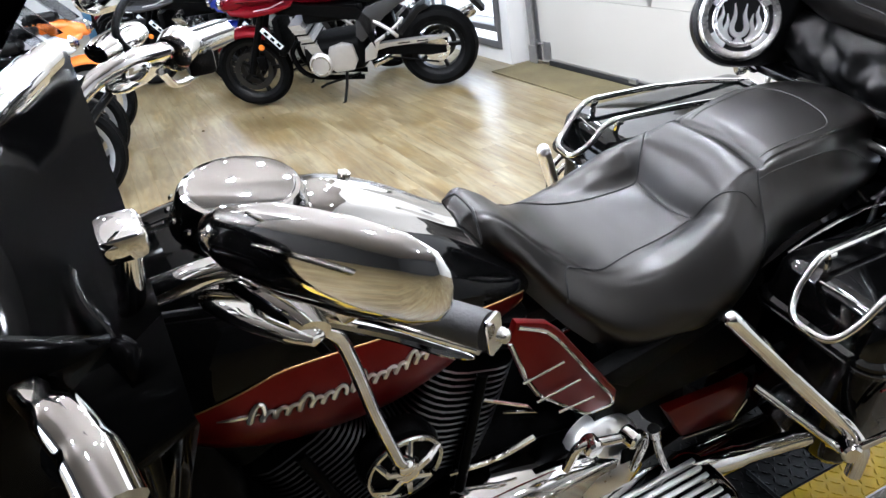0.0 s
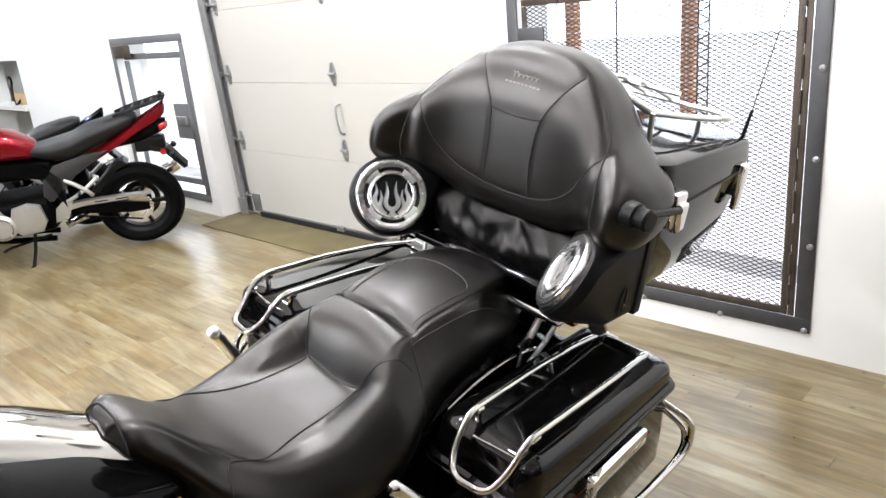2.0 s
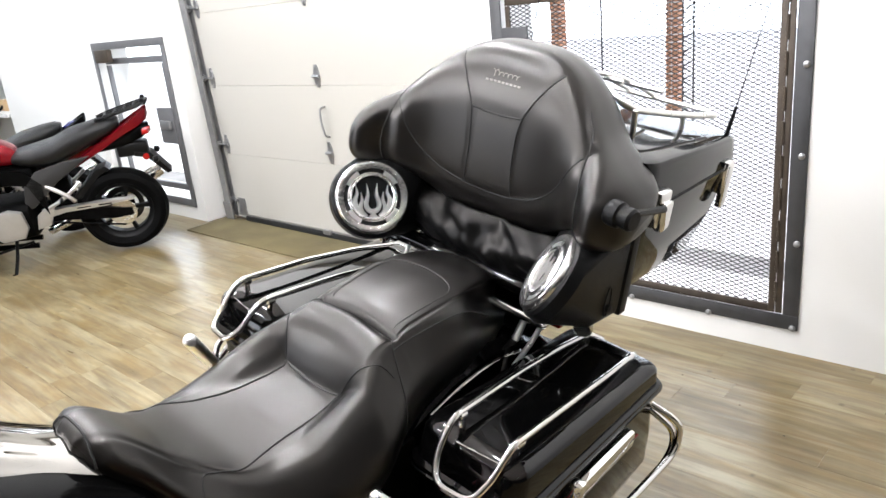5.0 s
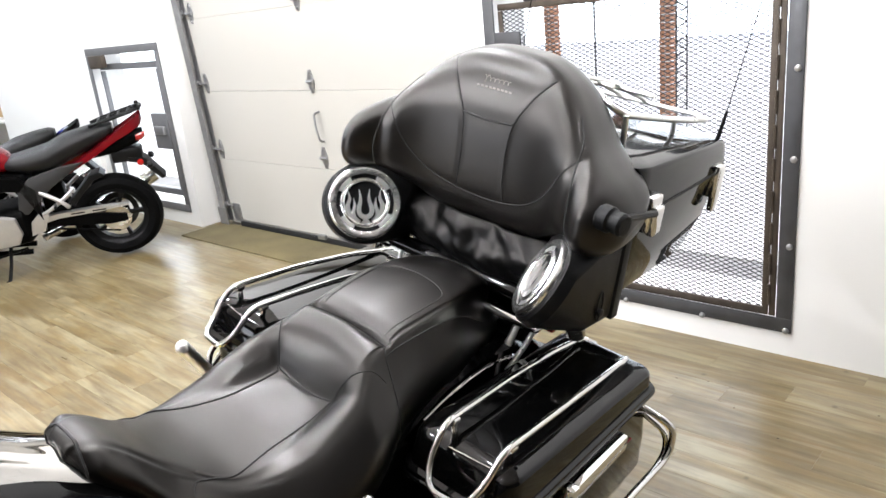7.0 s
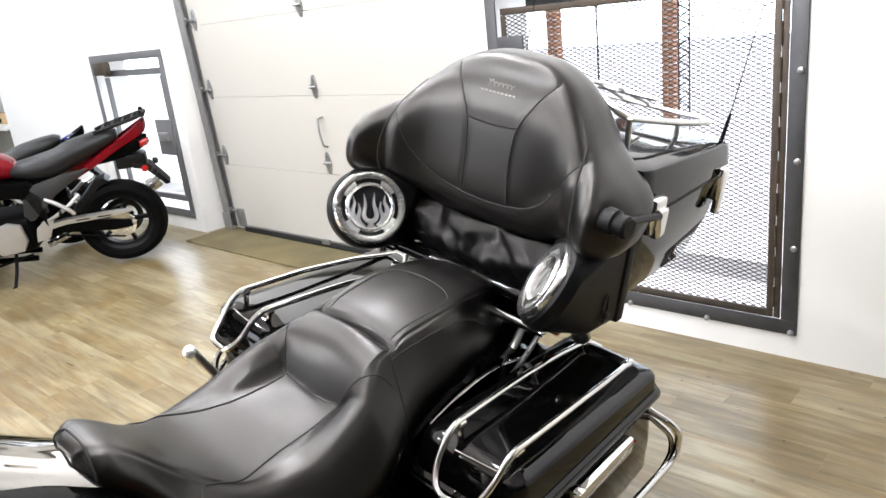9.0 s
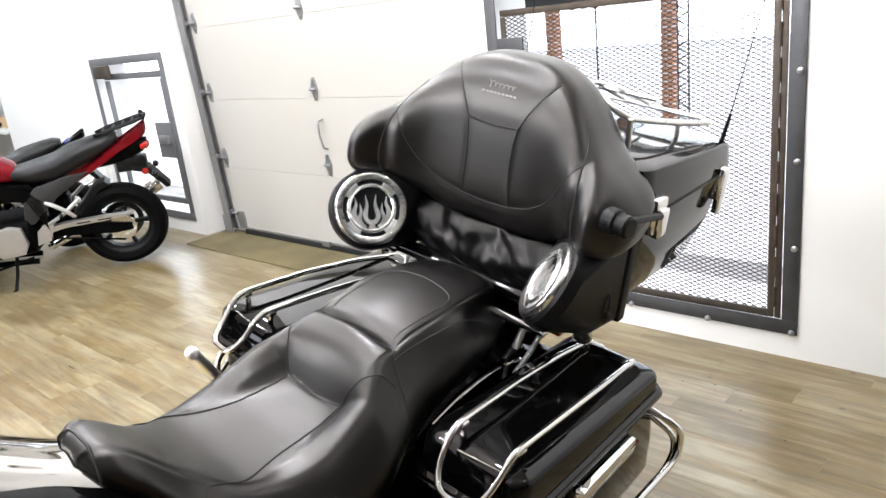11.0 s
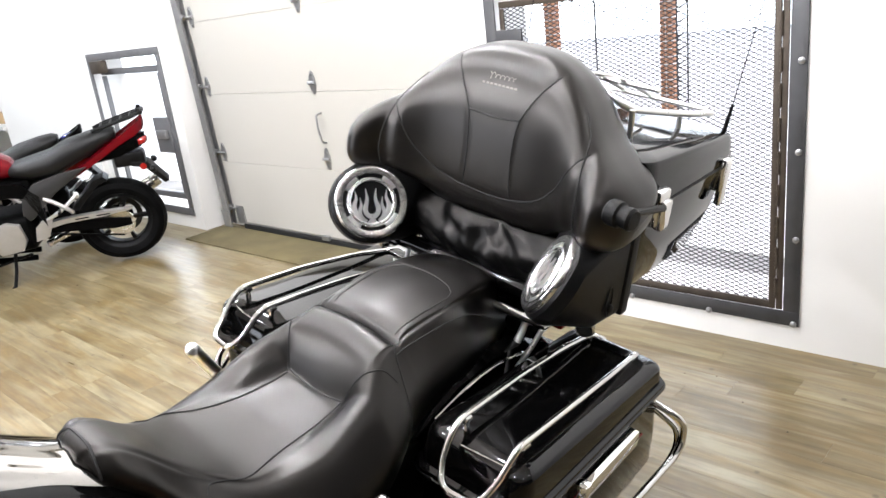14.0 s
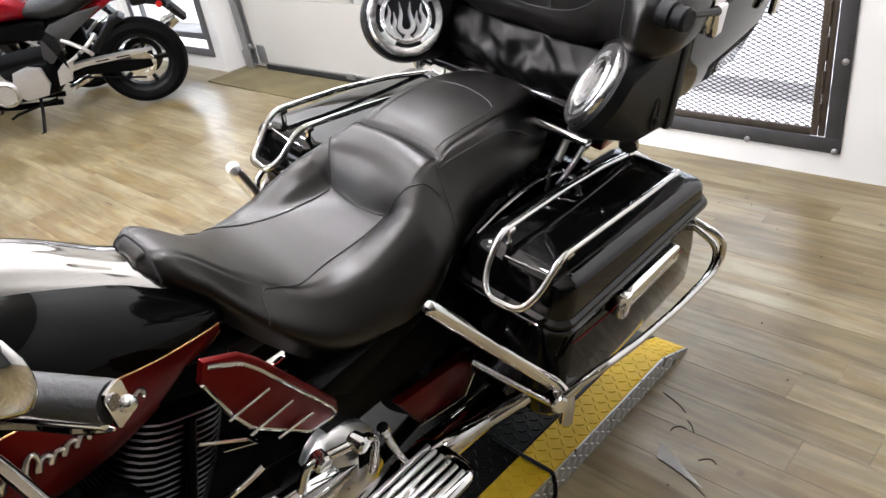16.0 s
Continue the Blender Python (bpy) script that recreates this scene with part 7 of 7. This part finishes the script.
    if graphics:
        for sg in (1, -1):
            for cy, cz, r in ((-0.99, 0.945, 0.035), (-0.93, 0.935, 0.028)):
                ring = [(sg * (0.150 - 1.35 * max(0, cz + r * math.sin(t) - 0.93) ** 1.15 * 2.0 + 0.004), cy + r * 1.3 * math.cos(t), cz + r * 0.7 * math.sin(t)) for t in [radians(20 + 290 * k / 16) for k in range(17)]]
                part("graphic", tube(ring, 0.006, None, 6), WHITEPAINT, tk, "white swirl graphic")
    part("seat", blob([(-0.66, 0.06, 0.80, 0.02, 2.4), (-0.60, 0.11, 0.795, 0.045, 2.6), (-0.48, 0.150, 0.79, 0.072, 2.6), (-0.34, 0.158, 0.805, 0.088, 2.6), (-0.22, 0.148, 0.855, 0.090, 2.6), (-0.05, 0.130, 0.910, 0.072, 2.6), (0.05, 0.105, 0.938, 0.055, 2.6), (0.10, 0.06, 0.95, 0.03, 2.4)]), VINYL, b, "black vinyl dual seat")
    part("tail_unit", blob([(-0.10, 0.08, 0.80, 0.05, 3), (0.10, 0.085, 0.83, 0.06, 3), (0.25, 0.06, 0.875, 0.05, 3), (0.29, 0.03, 0.89, 0.03, 3)]), ENGINEBLACK, b)
    part("tail_lamp", blob([(0.24, 0.07, 0.865, 0.03, 3), (0.28, 0.06, 0.87, 0.03, 3), (0.30, 0.03, 0.875, 0.02, 2.4)]), REDLENS, b, "red tail lamp")
    part("fender_box", box(-0.07, 0.05, 0.70, 0.07, 0.26, 0.80, 0.02), PLASTIC, b)
    part("reflector", lathe([(0, 0.024), (0.006, 0.024), (0.008, 0.018)], (0.072, 0.235, 0.690), (1, 0.2, 0), None, 16), REDLENS, b, "round red reflector")
    part("plate_holder", prism([(0.16, 0.735), (0.27, 0.715), (0.385, 0.555), (0.355, 0.545), (0.24, 0.68), (0.16, 0.70)], 0.15, Matrix.Translation((-0.075, 0, 0)) @ m_side, bev=0.006), PLASTIC, b, "sloping black plate holder")
    if graphics:
        rim = [(0.055, -0.04, 0.985), (0.085, 0.04, 1.008), (0.09, 0.24, 1.055), (0.06, 0.31, 1.078)]
        rk = part("tail_rack", tube(rounded(rim + [(-x, y, z) for x, y, z in reversed(rim)], 0.03), 0.0125, None, 8), PLASTIC, b, "black lattice tail rack")
        for y in (0.02, 0.09, 0.16, 0.225):
            part("rack_bar", tube([(-0.088, y, 1.003 + 0.235 * (y - 0.02)), (0.088, y, 1.003 + 0.235 * (y - 0.02))], 0.010, None, 6), PLASTIC, rk)
        for x in (-0.035, 0.035):
            part("rack_bar", tube([(x, 0.02, 1.003), (x, 0.29, 1.068)], 0.008, None, 6), PLASTIC, rk)
        part("rack_plate", box(-0.075, 0.272, 1.055, 0.075, 0.312, 1.082, 0.006), PLASTIC, rk)
    for sg in (1, -1) if graphics else ():
        part("rack_stay", tube(X(sg, [(0.07, 0.02, 0.97), (0.09, 0.0, 0.90)]), 0.012, None, 8), PLASTIC, rk)
        part("rack_lug", lathe([(0, 0.014), (0.02, 0.016), (0.03, 0.01)], (sg * 0.065, 0.28, 1.072), (0, 0.3, 1), None, 12), PLASTIC, rk)
    part("front_fender", loft([[(0.085 * math.sin(t), -1.47 + 0.345 * math.cos(a), 0.30 + 0.345 * math.sin(a) - 0.075 * (1 - math.cos(t))) for t in [radians(-85 + 170 * k / 10) for k in range(11)]] for a in [radians(62 + 70 * i / 18) for i in range(19)]], closed=False), paint, b, "glossy painted front fender").modifiers.new("thickness", "SOLIDIFY").thickness = 0.006
    guard = part("radiator_guard", prism([(0, -0.020), (0.20, -0.020), (0.20, 0.020), (0, 0.020)], 0.006, basis((0.165, -1.29, 0.645), (0, 0.62, -0.78), (0, 0.78, 0.62)), bev=0.002), WHITEPAINT, b, "pale slotted radiator side guard")
    for u in (0.03, 0.09, 0.15):
        part("slot", prism([(u, -0.011), (u + 0.035, -0.011), (u + 0.035, 0.011), (u, 0.011)], 0.002, basis((0.1712, -1.29, 0.645), (0, 0.62, -0.78), (0, 0.78, 0.62))), ENGINEBLACK, guard, "dark slot")
    part("side_reflector", lathe([(0, 0.024), (0.008, 0.022), (0.01, 0.015)], (0.135, -1.335, 0.50), (1, 0, 0), None, 16), AMBER, b, "amber side reflector")
    if half_fairing:
        for sg in (1, -1):
            pts = [(-1.56, 0.80), (-1.48, 0.87), (-1.30, 0.905), (-1.08, 0.885), (-0.97, 0.845), (-1.02, 0.79), (-1.16, 0.755), (-1.36, 0.735), (-1.52, 0.75)]
            rows = []
            for t in [i / 6 for i in range(7)]:
                rows.append([(sg * (0.05 + 0.145 * math.sin(math.pi / 2 * min(1, (y + 1.60) / 0.42)) + 0.012 * math.sin(math.pi * t) - 0.03 * t * t), y + (0.03 * t if y < -1.3 else -0.02 * t), 0.82 + (z - 0.82) * (1 - 0.9 * t)) for y, z in pts])
            fp = part("fairing_side", loft(rows, closed=True, caps=True), paint, b, "glossy painted half fairing")
            part("fairing_line", tube([(sg * 0.199, -1.30, 0.79), (sg * 0.205, -1.18, 0.80), (sg * 0.203, -1.06, 0.835)], 0.004, None, 6), SILVER, fp, "silver stripe")
        part("headlamp", blob([(-1.60, 0.04, 0.80, 0.02, 2.4), (-1.57, 0.08, 0.81, 0.045, 2.6), (-1.46, 0.12, 0.84, 0.07, 2.8), (-1.36, 0.12, 0.86, 0.06, 2.8)]), paint, b, "painted nose cowl")
        part("lamp_glass", blob([(-1.628, 0.03, 0.825, 0.02, 2.4), (-1.605, 0.075, 0.83, 0.04, 2.6), (-1.58, 0.08, 0.835, 0.045, 2.6)]), CHROME, b, "headlamp")
        scr = part("windscreen", loft([[(0.15 * math.sin(t), -1.56 + 0.13 * (1 - math.cos(t)) + 0.17 * k / 6, 0.90 + 0.20 * k / 6 - 0.03 * (1 - math.cos(t))) for t in [radians(-70 + 140 * i / 12) for i in range(13)]] for k in range(7)], closed=False), SCREEN, b, "smoked windscreen")
        scr.modifiers.new("thickness", "SOLIDIFY").thickness = 0.003
        part("dash", box(-0.13, -1.42, 0.90, 0.13, -1.20, 0.97, 0.03), PLASTIC, b)
    else:
        part("headlamp", lathe([(0, 0.03), (0.03, 0.075), (0.09, 0.09), (0.12, 0.088), (0.125, 0.08)], (0, -1.28, 0.90), (0, -1, 0.02), None, 24), CHROME, b, "round chrome headlamp")
        part("lamp_glass", lathe([(0, 0.079), (0.012, 0.06), (0.02, 0.001)], (0, -1.406, 0.902), (0, -1, 0.02), None, 24), LENS, b)
        part("instrument", lathe([(0, 0.05), (0.05, 0.055), (0.06, 0.05)], (0, -1.18, 0.99), (0, 0.4, 1), None, 20), PLASTIC, b)
    part("side_stand", tube([(0.12, -0.72, 0.24), (0.17, -0.74, 0.12), (0.215, -0.765, 0.025), (0.235, -0.78, 0.006)], [0.012, 0.012, 0.012, 0.02], None, 8), PLASTIC, b, "black side stand")
    part("centre_stand", tube([(0.10, -0.62, 0.20), (0.12, -0.90, 0.15), (0.13, -0.95, 0.13)], 0.010, None, 8), PLASTIC, b)
    return b


def parked(x, y, turn, lean=7.0):
    """A pose for a parked motorcycle that leans on its stand."""
    return pose(x, y, 0.0, 0, 0, turn) @ Matrix.Rotation(radians(lean), 4, "Y") @ Matrix.Translation((0, 0, 0.006))


street_bike(parked(-4.565, 1.185, -29.4), SPORTRED, "bright red half-faired street motorcycle on its side stand", graphics=True)
second = street_bike(parked(-5.56, 1.16, -27.0) @ Matrix.Scale(0.93, 4), BLUEPAINT, "blue-faired street motorcycle with a black seat parked behind a red one", group="row of parked motorcycles", tail=ENGINEBLACK)
part("cowl", blob([(-1.55, 0.02, 0.88, 0.03, 2.4), (-1.51, 0.06, 0.92, 0.11, 2.6), (-1.42, 0.08, 0.95, 0.16, 2.6), (-1.34, 0.06, 0.95, 0.11, 2.4), (-1.31, 0.02, 0.95, 0.04, 2.4)]), BLUEPAINT, second, "tall blue fairing cowl")
part("tail_tip", blob([(0.12, 0.02, 0.93, 0.02, 2.4), (0.16, 0.07, 0.945, 0.03, 2.6), (0.26, 0.06, 0.965, 0.025, 2.6), (0.29, 0.01, 0.965, 0.006, 2.4)]), BLUEPAINT, second, "blue tail tip")
row = ((-6.60, 0.60, GREYPAINT, "grey street motorcycle in the parked row", True), (-7.35, 0.55, BLACKPAINT, "black street motorcycle with a chrome round headlamp", False),
       (-8.10, 0.50, BLACKPAINT, "black cruiser-style motorcycle in the parked row", False), (-8.90, 0.50, SPORTRED, "red street motorcycle in the parked row", True),
       (-9.70, 0.50, GREENPAINT, "green street motorcycle in the parked row", True), (-10.60, 0.50, BLUEPAINT, "dark blue motorcycle in the parked row", False))
for rx_, ry_, paint_, text_, fair_ in row:
    street_bike(parked(rx_, ry_, -24.0), paint_, text_, group="row of parked motorcycles", half_fairing=fair_, case=DULLCHROME)
for rx_, ry_, paint_, text_ in ((-3.95, -2.98, BLACKPAINT, "black street motorcycle facing the aisle"), (-4.60, -2.92, WHITEPAINT, "white street motorcycle facing the aisle"), (-5.45, -2.80, ORANGEPAINT, "orange sports motorcycle facing the aisle")):
    street_bike(parked(rx_, ry_, 176.0, 5.0), paint_, text_, group="row facing the aisle", case=DULLCHROME, rim=GALV)

# blue plastic drum and the shelf niche
drum = lathe([(0, 0.26), (0.02, 0.285), (0.28, 0.285), (0.30, 0.297), (0.32, 0.285), (0.58, 0.285), (0.60, 0.297), (0.62, 0.285), (0.88, 0.285), (0.90, 0.26)], (-11.9, -0.95, 0.0), (0, 0, 1), None, 32)
tagged(link("plastic_drum", drum, BLUEPLASTIC), "tall blue plastic drum standing on the floor", "drum")


# worn boards beside the lift: curved scuffs, specks and a lifted sliver of veneer
for path in (((0.118, 0.222), (0.120, 0.238), (0.132, 0.252), (0.150, 0.252)), ((0.135, 0.283), (0.156, 0.268), (0.172, 0.247)), ((0.222, 0.168), (0.232, 0.182), (0.248, 0.190), (0.264, 0.182)),
             ((0.030, 0.345), (0.086, 0.325), (0.120, 0.305)), ((0.135, 0.120), (0.180, 0.112), (0.235, 0.098), (0.290, 0.075))):
    way = spline([(x, y, 0.0004) for x, y in path], 6)
    part("scuff", tube(way, [0.0004] + [0.0022] * (len(way) - 2) + [0.0004], None, 6), SCUFF, floor, "dark curved scuff in the laminate")
sliver = bmesh.new()
a, b, c = sliver.verts.new((0.138, 0.122, 0.001)), sliver.verts.new((0.272, 0.094, 0.001)), sliver.verts.new((0.118, 0.172, 0.004))
sliver.faces.new((a, b, c))
bmesh.ops.solidify(sliver, geom=sliver.faces[:], thickness=0.0012)
part("veneer_sliver", sliver, PALEGREY, floor, "pale lifted sliver of veneer", smooth=False)
rng = random.Random(9)
for k in range(26):
    x, y = rng.uniform(-0.6, 1.3), rng.uniform(-0.1, 1.7)
    part("speck", lathe([(0, 0.0035), (0.0008, 0.003), (0.001, 0.0008)], (x, y, 0.0002), (0, 0, 1), None, 8), SCUFF, floor)


# floor boards that the camera passes nearest
for k, bx, by in near_boards:
    ob = new("floor_board", boards[k])
    ob.parent = floor
    ob.location = (bx, by, 0)
